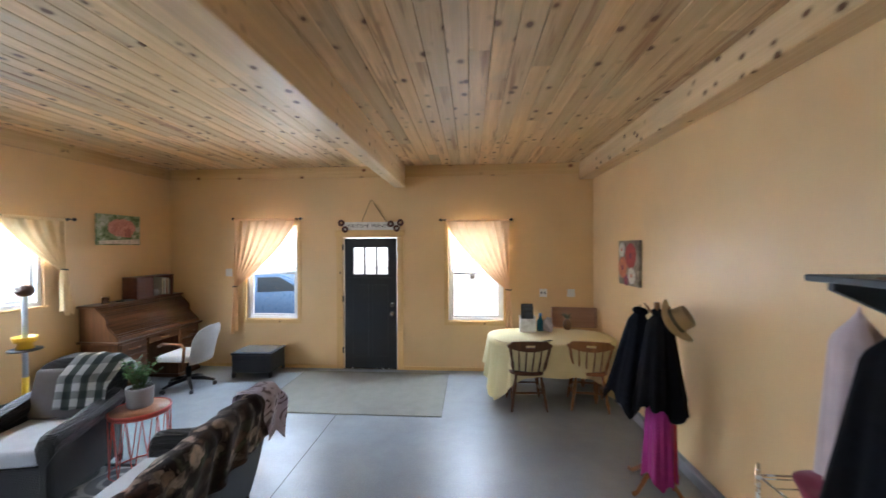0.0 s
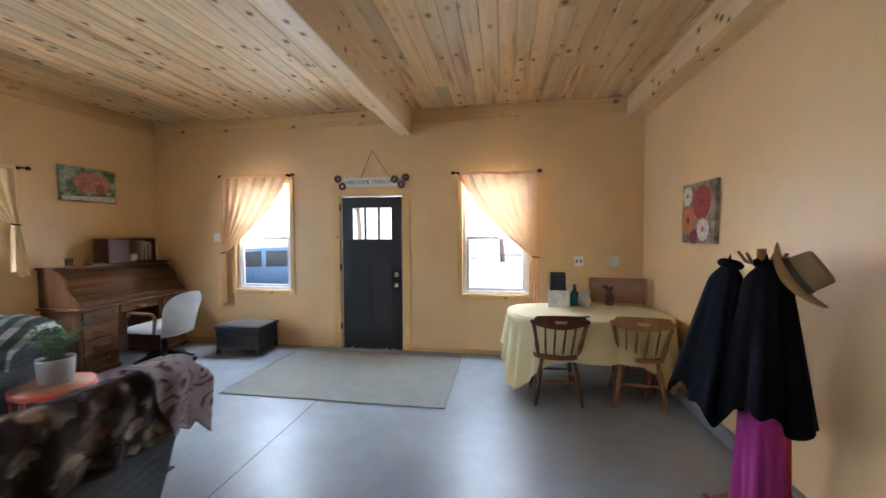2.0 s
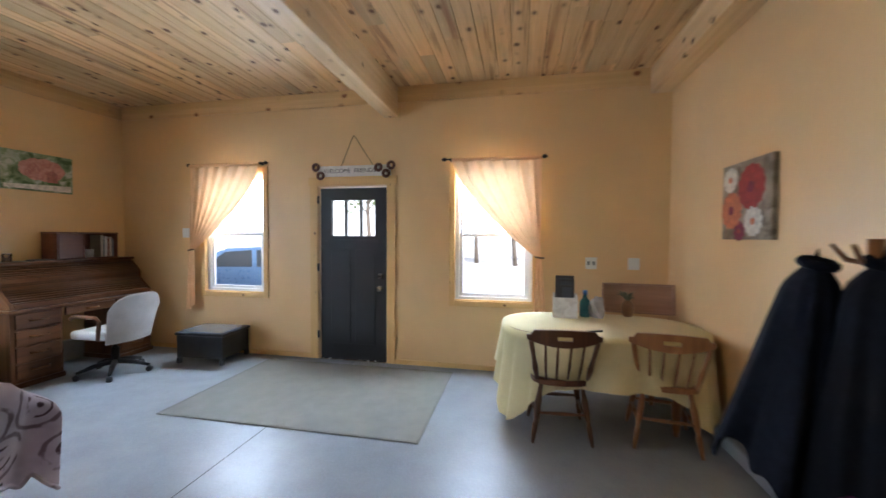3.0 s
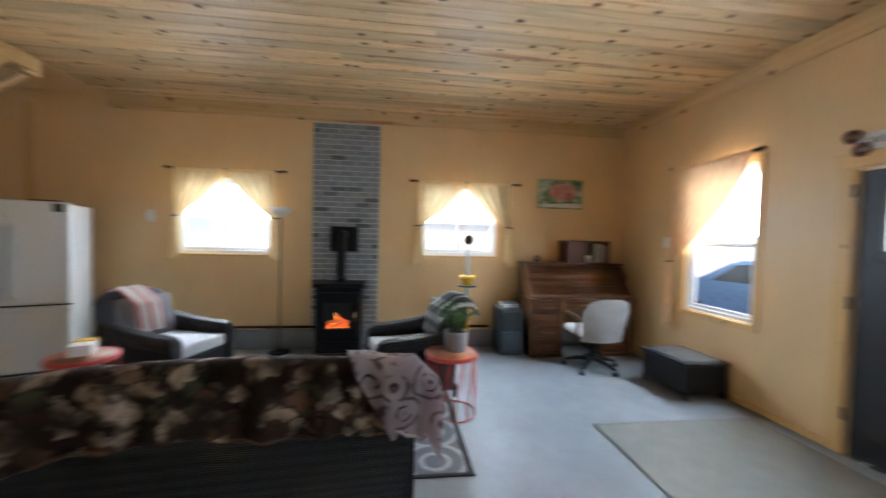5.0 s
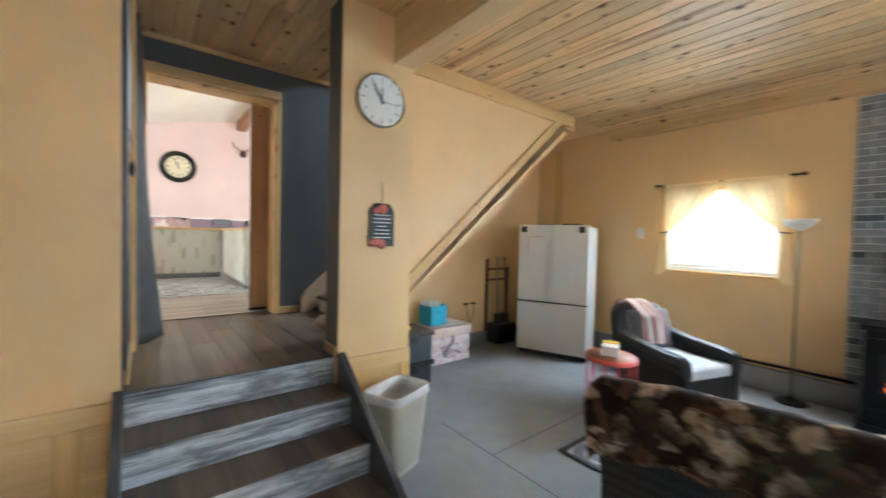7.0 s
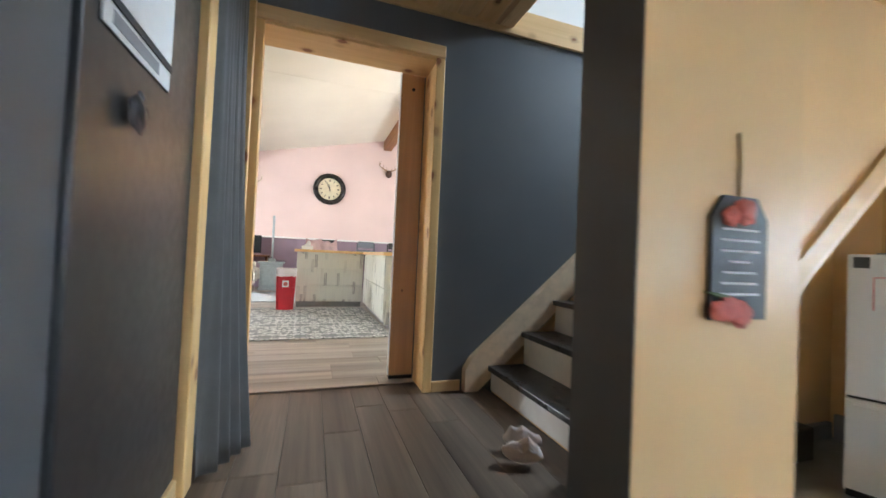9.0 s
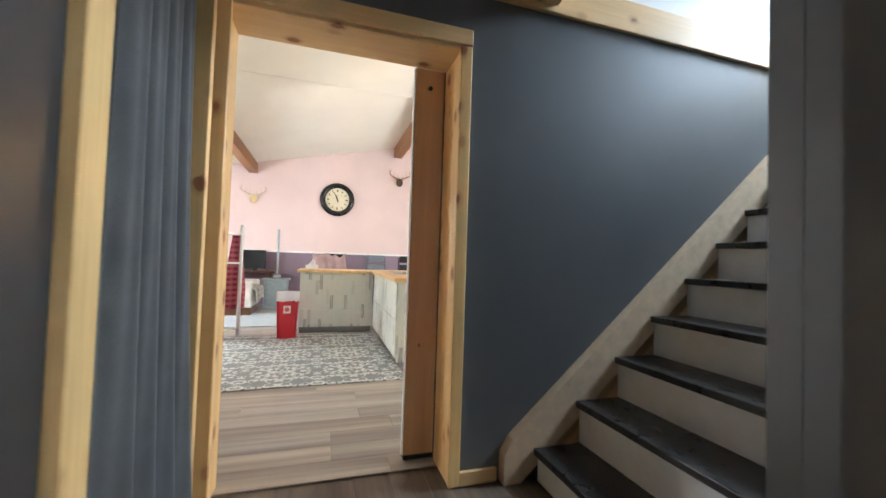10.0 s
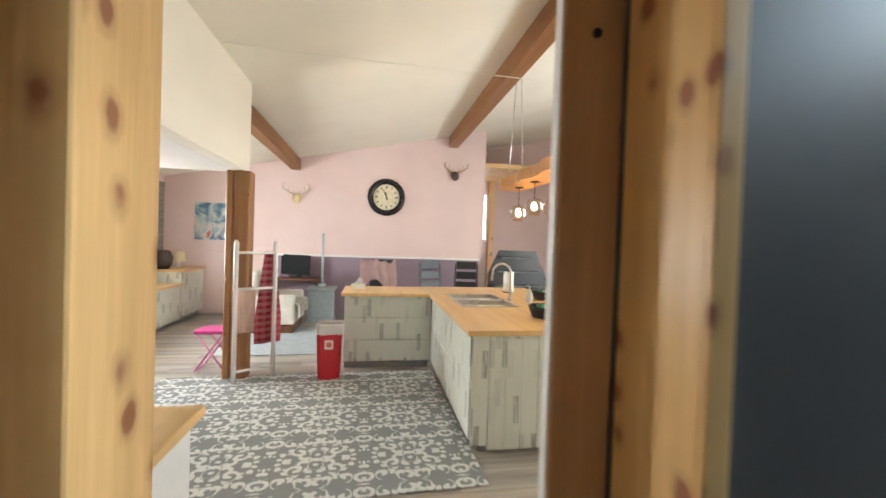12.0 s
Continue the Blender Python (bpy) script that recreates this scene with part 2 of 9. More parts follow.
# ---- builders ----
def box(bm, x0, x1, y0, y1, z0, z1, bev=0.0, seg=1):
    x0, x1, y0, y1, z0, z1 = min(x0, x1), max(x0, x1), min(y0, y1), max(y0, y1), min(z0, z1), max(z0, z1)
    vs = [bm.verts.new((x, y, z)) for z in (z0, z1) for y in (y0, y1) for x in (x0, x1)]
    fs = [bm.faces.new([vs[i] for i in f]) for f in ((0, 2, 3, 1), (4, 5, 7, 6), (0, 1, 5, 4), (2, 6, 7, 3), (0, 4, 6, 2), (1, 3, 7, 5))]
    if bev:
        edges = list({e for f in fs for e in f.edges})
        bmesh.ops.bevel(bm, geom=edges, offset=bev, segments=seg, affect="EDGES", profile=0.5)
    return vs


def prism(bm, outline, axis, a, b):
    """An outline of (u, v) drawn out along an axis from a to b; u, v are the two other axes in order."""
    def at(u, v, w):
        return {"x": (w, u, v), "y": (u, w, v), "z": (u, v, w)}[axis]
    lo = [bm.verts.new(at(u, v, a)) for u, v in outline]
    hi = [bm.verts.new(at(u, v, b)) for u, v in outline]
    n = len(outline)
    bm.faces.new(lo), bm.faces.new(hi[::-1])
    for i in range(n):
        bm.faces.new((lo[i], hi[i], hi[(i + 1) % n], lo[(i + 1) % n]))


def tube(bm, pts, r, seg=10, closed=False, caps=True):
    """A round bar along points; r: one radius or one for each point."""
    pts = [Vector(p) for p in pts]
    rs = r if isinstance(r, (list, tuple)) else [r] * len(pts)
    rings, side = [], None
    n = len(pts)
    for i, p in enumerate(pts):
        if closed:
            d = pts[(i + 1) % n] - pts[i - 1]
        else:
            d = pts[min(i + 1, n - 1)] - pts[max(i - 1, 0)]
        d.normalize()
        if side is None:
            side = d.cross(Vector((0.31, 0.21, 0.93)))
            if side.length < 0.05:
                side = d.cross(Vector((1, 0, 0)))
        side = side - d * side.dot(d)
        side.normalize()
        up = d.cross(side)
        rings.append([bm.verts.new(p + (side * math.cos(a) + up * math.sin(a)) * rs[i]) for a in (2 * math.pi * k / seg for k in range(seg))])
    for i in range(n if closed else n - 1):
        a, b = rings[i], rings[(i + 1) % n]
        for k in range(seg):
            f = bm.faces.new((a[k], a[(k + 1) % seg], b[(k + 1) % seg], b[k]))
            f.smooth = True
    if not closed and caps:
        bm.faces.new(rings[0][::-1]), bm.faces.new(rings[-1])


def lathe(bm, profile, centre=(0, 0, 0), seg=24, squash=1.0):
    """A turned body of (radius, height)."""
    cx, cy, cz = centre
    rings = []
    for r, z in profile:
        if r < 1e-5:
            rings.append([bm.verts.new((cx, cy, cz + z))])
        else:
            rings.append([bm.verts.new((cx + r * math.cos(2 * math.pi * k / seg), cy + squash * r * math.sin(2 * math.pi * k / seg), cz + z)) for k in range(seg)])
    for a, b in zip(rings, rings[1:]):
        for k in range(seg):
            j = (k + 1) % seg
            if len(a) == 1 and len(b) == 1:
                continue
            if len(a) == 1:
                f = bm.faces.new((a[0], b[j], b[k]))
            elif len(b) == 1:
                f = bm.faces.new((a[k], a[j], b[0]))
            else:
                f = bm.faces.new((a[k], a[j], b[j], b[k]))
            f.smooth = True


def sheet(bm, nu, nv, fn, thick=0.0, wrap=False):
    """A surface fn(u, v) for u, v in 0..1, given a thickness."""
    grid = [[bm.verts.new(fn(i / nu, j / nv)) for j in range(nv + 1)] for i in range(nu + (0 if wrap else 1))]
    faces = []
    for i in range(nu):
        for j in range(nv):
            k = (i + 1) % len(grid) if wrap else i + 1
            f = bm.faces.new((grid[i][j], grid[k][j], grid[k][j + 1], grid[i][j + 1]))
            f.smooth = True
            faces.append(f)
    if thick:
        bmesh.ops.solidify(bm, geom=faces, thickness=thick)


def mesh_of(name, bm, material):
    me = bpy.data.meshes.new(name)
    bmesh.ops.recalc_face_normals(bm, faces=bm.faces[:])
    bm.to_mesh(me)
    bm.free()
    me.materials.append(material)
    return me


def part(name, bm, material, parent, label=""):
    ob = new(name, mesh_of(name, bm, material))
    ob.parent = parent
    return tagged(ob, label)


def thing(name, m, label, category, group=""):
    ob = new(name)
    ob.empty_display_size = 0.1
    ob.matrix_basis = m
    return tagged(ob, label, category, group)


def solid(name, bm, material, label, category="", kind="", group="", m=None):
    """A thing or a piece of the setting that is one mesh."""
    ob = new(name, mesh_of(name, bm, material))
    if m is not None:
        ob.matrix_basis = m
    return tagged(ob, label, category, group, kind)


def setting(name, bm, material, label, category):
    return solid(name, bm, material, label, category, "structure")


def BM():
    return bmesh.new()


def one(fn, *args, **kw):
    bm = bmesh.new()
    fn(bm, *args, **kw)
    return bm


def wall(bm, along, a0, a1, d0, d1, z0, z1, holes=()):
    """A wall along x or y with openings (a0, a1, z0, z1) through it."""
    cuts = sorted({a0, a1, *[h[0] for h in holes], *[h[1] for h in holes]})
    for p, q in zip(cuts, cuts[1:]):
        zs = [z0]
        for h in sorted(holes, key=lambda h: h[2]):
            if h[0] <= p and q <= h[1]:
                zs += [h[2], h[3]]
        zs.append(z1)
        for lo, hi in zip(zs[::2], zs[1::2]):
            if hi - lo > 1e-4:
                if along == "x":
                    box(bm, p, q, d0, d1, lo, hi)
                else:
                    box(bm, d0, d1, p, q, lo, hi)
    bmesh.ops.remove_doubles(bm, verts=bm.verts[:], dist=1e-5)


# ---- the large structure ----
XW, XE, YN, YS, ZC = -4.365, 2.295, 6.44, 0.11, 3.15
LAND, KZ = 0.715, 0.72
WIN_L, WIN_R = (-3.09, -2.25, 0.76, 2.25), (0.13, 0.97, 0.76, 2.25)
WIN_A, WIN_B = (0.48, 1.62, 1.22, 2.19), (3.55, 4.60, 1.25, 2.17)
DOOR = (-1.515, -0.665, 0.0, 2.05)

bm = BM()
wall(bm, "x", XW - 0.15, XE + 0.15, YN, YN + 0.15, -0.1, 3.4, [DOOR, WIN_L, WIN_R])
setting("wall_north", bm, YELLOW, "warm yellow painted entrance wall with two windows", "wall")
bm = BM()
wall(bm, "y", -1.75, YN, XW - 0.15, XW, -0.1, 5.6, [WIN_A, WIN_B])
setting("wall_west", bm, YELLOW, "warm yellow painted wall behind the stove", "wall")
setting("wall_east", one(box, XE, XE + 0.15, -0.05, YN, -0.1, 3.4), YELLOW, "warm yellow painted wall without openings", "wall")
bm = BM()
box(bm, 1.0, XE, -0.04, YS, -0.1, ZC)
setting("wall_south", bm, YELLOW, "warm yellow painted wall beside the steps", "wall")
setting("wall_pillar", one(box, -0.705, -0.13, -0.10, YS, 0, ZC), YELLOW, "yellow painted wall end with clock", "wall")
# stair side wall, cut along the rake of the stair
RAKE = lambda x: 1.10 + 0.862 * (-0.95 - x)
bm = BM()
prism(bm, [(-0.70, 0.88), (-0.70, ZC), (-3.33, ZC), (-3.33, RAKE(-3.33))], "y", -0.42, -0.33)
setting("wall_stair_side", bm, YELLOW, "yellow painted side wall of the staircase", "wall")
bm = BM()
prism(bm, [(-0.70, 0.66), (-0.70, 0.72), (-3.5, ZC - 0.09), (-3.5, ZC - 0.16)], "y", -1.55, -0.42)
setting("stair_soffit", bm, YELLOW, "yellow painted slanting underside of the staircase", "soffit")
bm = BM()
prism(bm, [(XW, -0.1), (-0.705, -0.1), (-0.705, RAKE(-0.705) - 0.06), (-3.3, RAKE(-3.3) - 0.06), (-3.3, 3.4), (XW, 3.4)], "y", -1.70, -1.55)
setting("wall_under_stair", bm, YELLOW, "yellow painted wall under the staircase", "wall")
setting("wall_under_landing", one(box, -0.705, -0.62, -1.55, -0.10, -0.1, 0.86), YELLOW, "yellow painted wall closing the landing", "wall")
bm = BM()
box(bm, XW, XE, -1.55, YN, -0.12, 0.0)
setting("floor", bm, CONCRETE, "sealed grey concrete floor with sawn joints", "floor")


def rake_board(bm, x0, x1, drop, tall, y0, y1):
    prism(bm, [(x0, RAKE(x0) - drop), (x0, RAKE(x0) - drop + tall), (x1, RAKE(x1) - drop + tall), (x1, RAKE(x1) - drop)], "y", y0, y1)


setting("wall_stair_side_end", one(box, -3.50, -3.332, -0.42, -0.331, ZC - 0.17, ZC), YELLOW, "yellow painted end of the stair wall", "wall")
setting("trim", one(rake_board, -0.71, -3.33, 0.03, 0.12, -0.33, -0.305), YELLOW_TRIM_X, "yellow stained board along the stair rake", "trim")
setting("trim", one(box, -0.72, -3.42, -0.33, -0.301, ZC - 0.14, ZC - 0.003), YELLOW_TRIM_X, "yellow stained board under the ceiling", "trim")
setting("trim", one(box, XW + 0.003, XW + 0.025, -1.2, -1.08, 0.3, ZC - 0.16), YELLOW_TRIM, "knotty upright corner board", "trim")


def plank_run(bm, x0, x1, y0, y1, z, width, rng, depth=0.02):
    """Boards along y with bevelled lower edges and staggered ends."""
    x = x0
    while x < x1 - 0.01:
        w = min(width, x1 - x)
        y = y0 - rng.random() * 2.0
        while y < y1:
            long = 1.6 + rng.random() * 2.4
            a, b = max(y, y0), min(y + long, y1)
            if b - a > 0.02:
                c = 0.006
                prof = [(x + 0.001, z + depth), (x + w - 0.001, z + depth), (x + w - 0.001, z + c), (x + w - 0.001 - c, z), (x + 0.001 + c, z), (x + 0.001, z + c)]
                lo = [bm.verts.new((u, a + 0.0008, v)) for u, v in prof]
                hi = [bm.verts.new((u, b - 0.0008, v)) for u, v in prof]
                bm.faces.new(lo), bm.faces.new(hi[::-1])
                for i in range(6):
                    bm.faces.new((lo[i], hi[i], hi[(i + 1) % 6], lo[(i + 1) % 6]))
            y += long
        x += width


rng = random.Random(5)
bm = BM()
plank_run(bm, XW, XE, -0.33, YN, ZC, 0.142, rng)
setting("ceiling", bm, PINE_CEIL, "knotty tongue and groove pine board ceiling", "ceiling")
setting("roof_deck", one(box, XW - 0.15, XE + 0.15, -0.33, YN + 0.15, ZC + 0.024, ZC + 0.12), PINE_BEAM, "timber deck above the ceiling boards", "roof")
bm = BM()
plank_run(bm, -0.69, 1.06, -1.585, -0.332, ZC + 0.09, 0.142, rng)
setting("ceiling_hall", bm, PINE_CEIL, "knotty pine board ceiling over the landing", "ceiling")
setting("roof_deck", one(box, -0.69, 1.2, -1.6, -0.332, ZC + 0.114, ZC + 0.2), PINE_BEAM, "timber deck above the landing", "roof")

setting("ceiling_nook_living", one(box, XW, -3.335, -1.55, -0.335, ZC, ZC + 0.05), YELLOW, "yellow painted ceiling over the fridge corner", "ceiling")

# beam, ledger and boards under the ceiling
setting("beam", one(box, -0.70, -0.53, YS - 0.12, YN - 0.002, 2.815, ZC - 0.002, 0.006), PINE_BEAM, "long knotty pine ceiling beam", "beam")
setting("beam_ledger", one(box, 2.09, XE - 0.002, YS + 0.003, YN - 0.002, 2.90, ZC - 0.002, 0.006), PINE_BEAM, "pine ledger beam along the wall", "beam")
setting("trim", one(box, XW + 0.028, -0.703, YN - 0.025, YN - 0.002, 2.975, ZC - 0.002, 0.003), PINE_X, "knotty pine board under the ceiling", "trim")
setting("trim", one(box, -0.527, 2.087, YN - 0.025, YN - 0.002, 2.975, ZC - 0.002, 0.003), PINE_X, "knotty pine board under the ceiling", "trim")
setting("trim", one(box, XW + 0.002, XW + 0.026, -0.30, YN - 0.002, 2.975, ZC - 0.002, 0.003), PINE_Y, "knotty pine board under the ceiling", "trim")

# grey curb and strips at the wall feet
setting("baseboard", one(box, XW, XW + 0.06, -1.50, YN - 0.05, 0, 0.24, 0.008), CURB, "grey painted concrete curb along the wall", "curb")
setting("baseboard", one(box, XW + 0.063, -1.5, -1.55, -1.50, 0, 0.16, 0.008), CURB, "grey painted concrete curb along the wall", "curb")
setting("baseboard", one(box, XE - 0.06, XE - 0.001, 0.2, YN - 0.05, 0, 0.10, 0.008), CURB, "grey painted concrete curb along the wall", "curb")
for a, b in ((-4.2, -1.62), (-0.56, 2.2)):
    setting("baseboard", one(box, a, b, YN - 0.02, YN - 0.002, 0, 0.055, 0.004), YELLOW_TRIM_X, "narrow yellow stained floor strip", "trim")

# landing, hall and stairwell
setting("wall_hall_east", one(box, 1.06, 1.2, -1.61, -0.04, 0.0, 3.4), GREY_WALL, "blue grey painted hall wall", "wall")
setting("wall_hall_return", one(box, 0.998, 1.0, -0.06, YS - 0.002, LAND, ZC), GREY_WALL, "blue grey painted edge of the opening", "wall")
setting("wall_pillar_hall", one(box, -0.617, -0.132, -0.105, -0.102, LAND, ZC + 0.09), GREY_WALL, "blue grey painted wall end in the hall", "wall")
setting("wall_stair_foot", one(box, -0.70, -0.62, -0.42, -0.102, 0.861, ZC + 0.09), GREY_WALL, "blue grey painted wall at the stair foot", "wall")
setting("wall_stair_foot_face", one(box, -0.705, -0.702, -0.329, -0.102, 0.0, ZC), YELLOW, "yellow painted side of the wall end", "wall")
setting("wall_pillar_return", one(box, -0.1295, -0.127, -0.105, YS - 0.002, LAND, ZC + 0.09), GREY_WALL, "blue grey painted return of the wall end", "wall")
bm = BM()
prism(bm, [(-0.62, LAND), (-0.62, 5.6), (-4.3, 5.6), (-4.3, 3.3), (-3.42, RAKE(-3.42) - 0.012), (-0.75, RAKE(-0.75) - 0.012)], "y", -0.50, -0.422)
setting("wall_stair_inner", bm, GREY_WALL, "blue grey painted inner stair wall", "wall")
bm = BM()
wall(bm, "x", -0.30, 1.2, -1.87, -1.61, 0.0, 3.6, [(-0.175, 0.955, 0.0, 2.93)])
setting("wall_hall_south", bm, GREY_WALL, "blue grey painted wall with kitchen doorway", "wall")
bm = BM()
prism(bm, [(-0.30, 0.6), (-0.30, 3.22), (-3.3, 3.22), (-3.3, RAKE(-3.3) - 0.05), (-0.705, RAKE(-0.705) - 0.05), (-0.62, 0.6)], "y", -1.87, -1.61)
setting("wall_stairwell", bm, GREY_WALL, "blue grey painted wall beside the stairs", "wall")
setting("wall_upstairs", one(box, -4.3, -0.30, -1.75, -1.612, 3.345, 5.6), WHITE_WALL, "white wall above the stairs", "wall")
setting("trim", one(box, -4.3, 1.058, -1.61, -1.585, 3.20, 3.385, 0.003), PINE_X, "pine board along the stairwell wall", "trim")
setting("ceiling_upstairs", one(box, -4.4, -0.30, -1.72, -0.42, 5.6, 5.7), WHITE_WALL, "white ceiling over the stairwell", "ceiling")
setting("wall_upstairs_end", one(box, -0.30, -0.20, -1.58, -0.42, 3.345, 5.6), WHITE_WALL, "white upstairs wall over the landing", "wall")
bm = BM()
box(bm, -0.62, 1.06, -1.87, 0.03, 0.0, LAND - 0.012)
setting("landing_base", bm, STRINGER, "closed base of the raised landing", "landing")

# ---- entrance door and windows ----
def window_unit(name, m, w, h, style, label):
    """A vinyl window in its opening, seen from inside: x along the wall, y outwards, z up from the sill."""
    ob = thing(name, m, label, "window")
    ob["kind"] = "structure"
    f = 0.045
    for nm, a in (("frame_stile", (-w / 2, -w / 2 + f, 0, h)), ("frame_stile", (w / 2 - f, w / 2, 0, h)), ("frame_rail", (-w / 2 + f, w / 2 - f, 0, f)), ("frame_rail", (-w / 2 + f, w / 2 - f, h - f, h))):
        part(nm, one(box, a[0], a[1], 0.03, 0.12, a[2], a[3], 0.004), VINYL, ob)
    if style == "hung":
        mid = h * 0.49
        for lo, hi, y in ((f, mid + 0.02, 0.05), (mid - 0.02, h - f, 0.085)):
            sash = BM()
            s, x = 0.035, w / 2 - f - 0.001
            box(sash, -x, -x + s, y, y + 0.03, lo, hi, 0.003)
            box(sash, x - s, x, y, y + 0.03, lo, hi, 0.003)
            box(sash, -x + s, x - s, y, y + 0.03, lo, lo + s, 0.003)
            box(sash, -x + s, x - s, y, y + 0.03, hi - s, hi, 0.003)
            sh = part("sash", sash, VINYL, ob)
            p = part("pane", one(box, -x + s, x - s, y + 0.012, y + 0.016, lo + s, hi - s), PANE, sh)
            p.visible_shadow = False
        part("latch", one(box, -0.03, 0.03, 0.035, 0.05, mid + 0.02, mid + 0.035, 0.003), VINYL, ob)
    else:
        for a, b, y in ((-w / 2 + f, 0.02, 0.05), (-0.02, w / 2 - f, 0.085)):
            sash = BM()
            s = 0.035
            box(sash, a, a + s, y, y + 0.03, f, h - f, 0.003)
            box(sash, b - s, b, y, y + 0.03, f, h - f, 0.003)
            box(sash, a + s, b - s, y, y + 0.03, f, f + s, 0.003)
            box(sash, a + s, b - s, y, y + 0.03, h - f - s, h - f, 0.003)
            sh = part("sash", sash, VINYL, ob)
            p = part("pane", one(box, a + s, b - s, y + 0.012, y + 0.016, f + s, h - f - s), PANE, sh)
            p.visible_shadow = False
    return ob


def casing(ob, w, h, t, mat_u, mat_a, sides=0.06):
    """Flat boards round an opening, on the room's face of the wall."""
    for nm, a in (("casing_stile", (-w / 2 - sides, -w / 2, -sides, h + sides)), ("casing_stile", (w / 2, w / 2 + sides, -sides, h + sides))):
        part(nm, one(box, a[0], a[1], -t, -0.002, a[2], a[3], 0.003), mat_u, ob)
    for z0 in (-sides, h):
        part("casing_rail", one(box, -w / 2, w / 2, -t, -0.002, z0, z0 + sides, 0.003), mat_a, ob)
    part("sill", one(box, -w / 2, w / 2, 0.0, 0.03, 0.0, 0.012, 0.002), mat_a, ob)


for i, (o, lab) in enumerate(((WIN_L, "white double-hung window looking onto the parked car"), (WIN_R, "white double-hung window beside the dining table"))):
    w, h = o[1] - o[0], o[3] - o[2]
    ob = window_unit("window_%d" % (i + 1), pose((o[0] + o[1]) / 2, YN, o[2]), w, h, "hung", lab)
    casing(ob, w, h, 0.018, YELLOW_TRIM, YELLOW_TRIM_X)
for i, (o, lab) in enumerate(((WIN_A, "white sliding window near the fridge"), (WIN_B, "white sliding window near the desk"))):
    w, h = o[1] - o[0], o[3] - o[2]
    ob = window_unit("window_%d" % (i + 3), pose(XW, (o[0] + o[1]) / 2, o[2], 0, 0, 90), w, h, "slide", lab)
    part("sill", one(box, -w / 2 - 0.03, w / 2 + 0.03, -0.02, 0.03, -0.025, -0.003, 0.003), YELLOW_TRIM_X, ob)

door = thing("door_1", pose(-1.09, YN + 0.02, 0.012), "closed black craftsman entrance door with three lights", "door")
door["kind"] = "structure"
W2, DH = 0.408, 2.02
bm = BM()
GL = [(-0.275, -0.105), (-0.085, 0.085), (0.105, 0.275)]
wall(bm, "x", -W2, W2, 0.0, 0.045, 0.0, DH, [(a, b, 1.46, 1.88) for a, b in GL])
leaf = part("leaf", bm, BLACK_DOOR, door)
for a, b in ((-0.28, -0.03), (0.03, 0.28)):
    part("panel", one(box, a, b, -0.006, 0.0, 0.18, 1.30, 0.004), BLACK_DOOR, door)
part("shelf", one(box, -0.33, 0.33, -0.016, 0.0, 1.385, 1.415, 0.004), BLACK_DOOR, door)
for a, b in GL:
    p = part("pane", one(box, a, b, 0.018, 0.024, 1.46, 1.88), PANE, door)
    p.visible_shadow = False
for z in (0.99, 0.85):
    k = BM()
    tube(k, [(0.345, 0.0, z), (0.345, -0.012, z)], 0.032, 16)
    tube(k, [(0.345, -0.012, z), (0.345, -0.05, z)], 0.014, 12)
    if z < 0.9:
        tube(k, [(0.345, -0.045, z), (0.345, -0.06, z), (0.345, -0.085, z), (0.345, -0.095, z)], [0.018, 0.028, 0.028, 0.016], 16)
    else:
        tube(k, [(0.345, -0.03, z), (0.345, -0.05, z)], 0.024, 16)
    part("knob" if z < 0.9 else "deadbolt", k, CHROME, door, "satin metal knob")
for x, m in ((-1.57, 1), (-0.61, 1)):
    setting("door_frame", one(box, x - 0.05, x + 0.05, YN - 0.02, YN - 0.002, 0, 2.06, 0.003), YELLOW_TRIM, "yellow stained door casing", "trim")
setting("door_frame", one(box, -1.64, -0.54, YN - 0.024, YN - 0.002, 2.06, 2.16, 0.003), YELLOW_TRIM_X, "yellow stained head casing with dark knot", "trim")
for z in (0.25, 1.05, 1.85):
    setting("hinge", one(box, -1.527, -1.507, YN - 0.022, YN - 0.002, z, z + 0.09, 0.002), BLACK_IRON, "black door hinge", "hinge")
setting("threshold", one(box, -1.51, -0.67, YN - 0.03, YN + 0.14, 0.001, 0.011, 0.002), CHROME, "metal door threshold", "threshold")

# ---- steps, landing boards, stairs ----
steps = thing("entry_steps", pose(0.435, 0, 0), "closed steps with weathered grey risers and brown plank treads", "steps")
NOSE = [(0.085, LAND), (0.355, 0.536), (0.625, 0.357), (0.895, 0.178)]
for i, (y, z) in enumerate(NOSE):
    low = NOSE[i + 1][1] if i < 3 else 0.0
    part("riser", one(box, -0.555, 0.555, y - 0.020, y - 0.003, low + 0.001, z - 0.0075, 0.002), RISER, steps)
    if i:
        part("tread", one(box, -0.555, 0.555, NOSE[i - 1][0] - 0.021, y, z - 0.007, z, 0.003), LVP, steps)
part("nosing", one(box, -0.555, 0.555, 0.045, 0.085, LAND - 0.007, LAND, 0.003), STRINGER, steps)
for x in (-0.595, 0.558):
    s = BM()
    prism(s, [(0.125, 0.0), (0.125, 0.74), (0.16, 0.76), (1.02, 0.16), (1.02, 0.0)], "x", x, x + 0.036)
    part("stringer", s, STRINGER, steps)

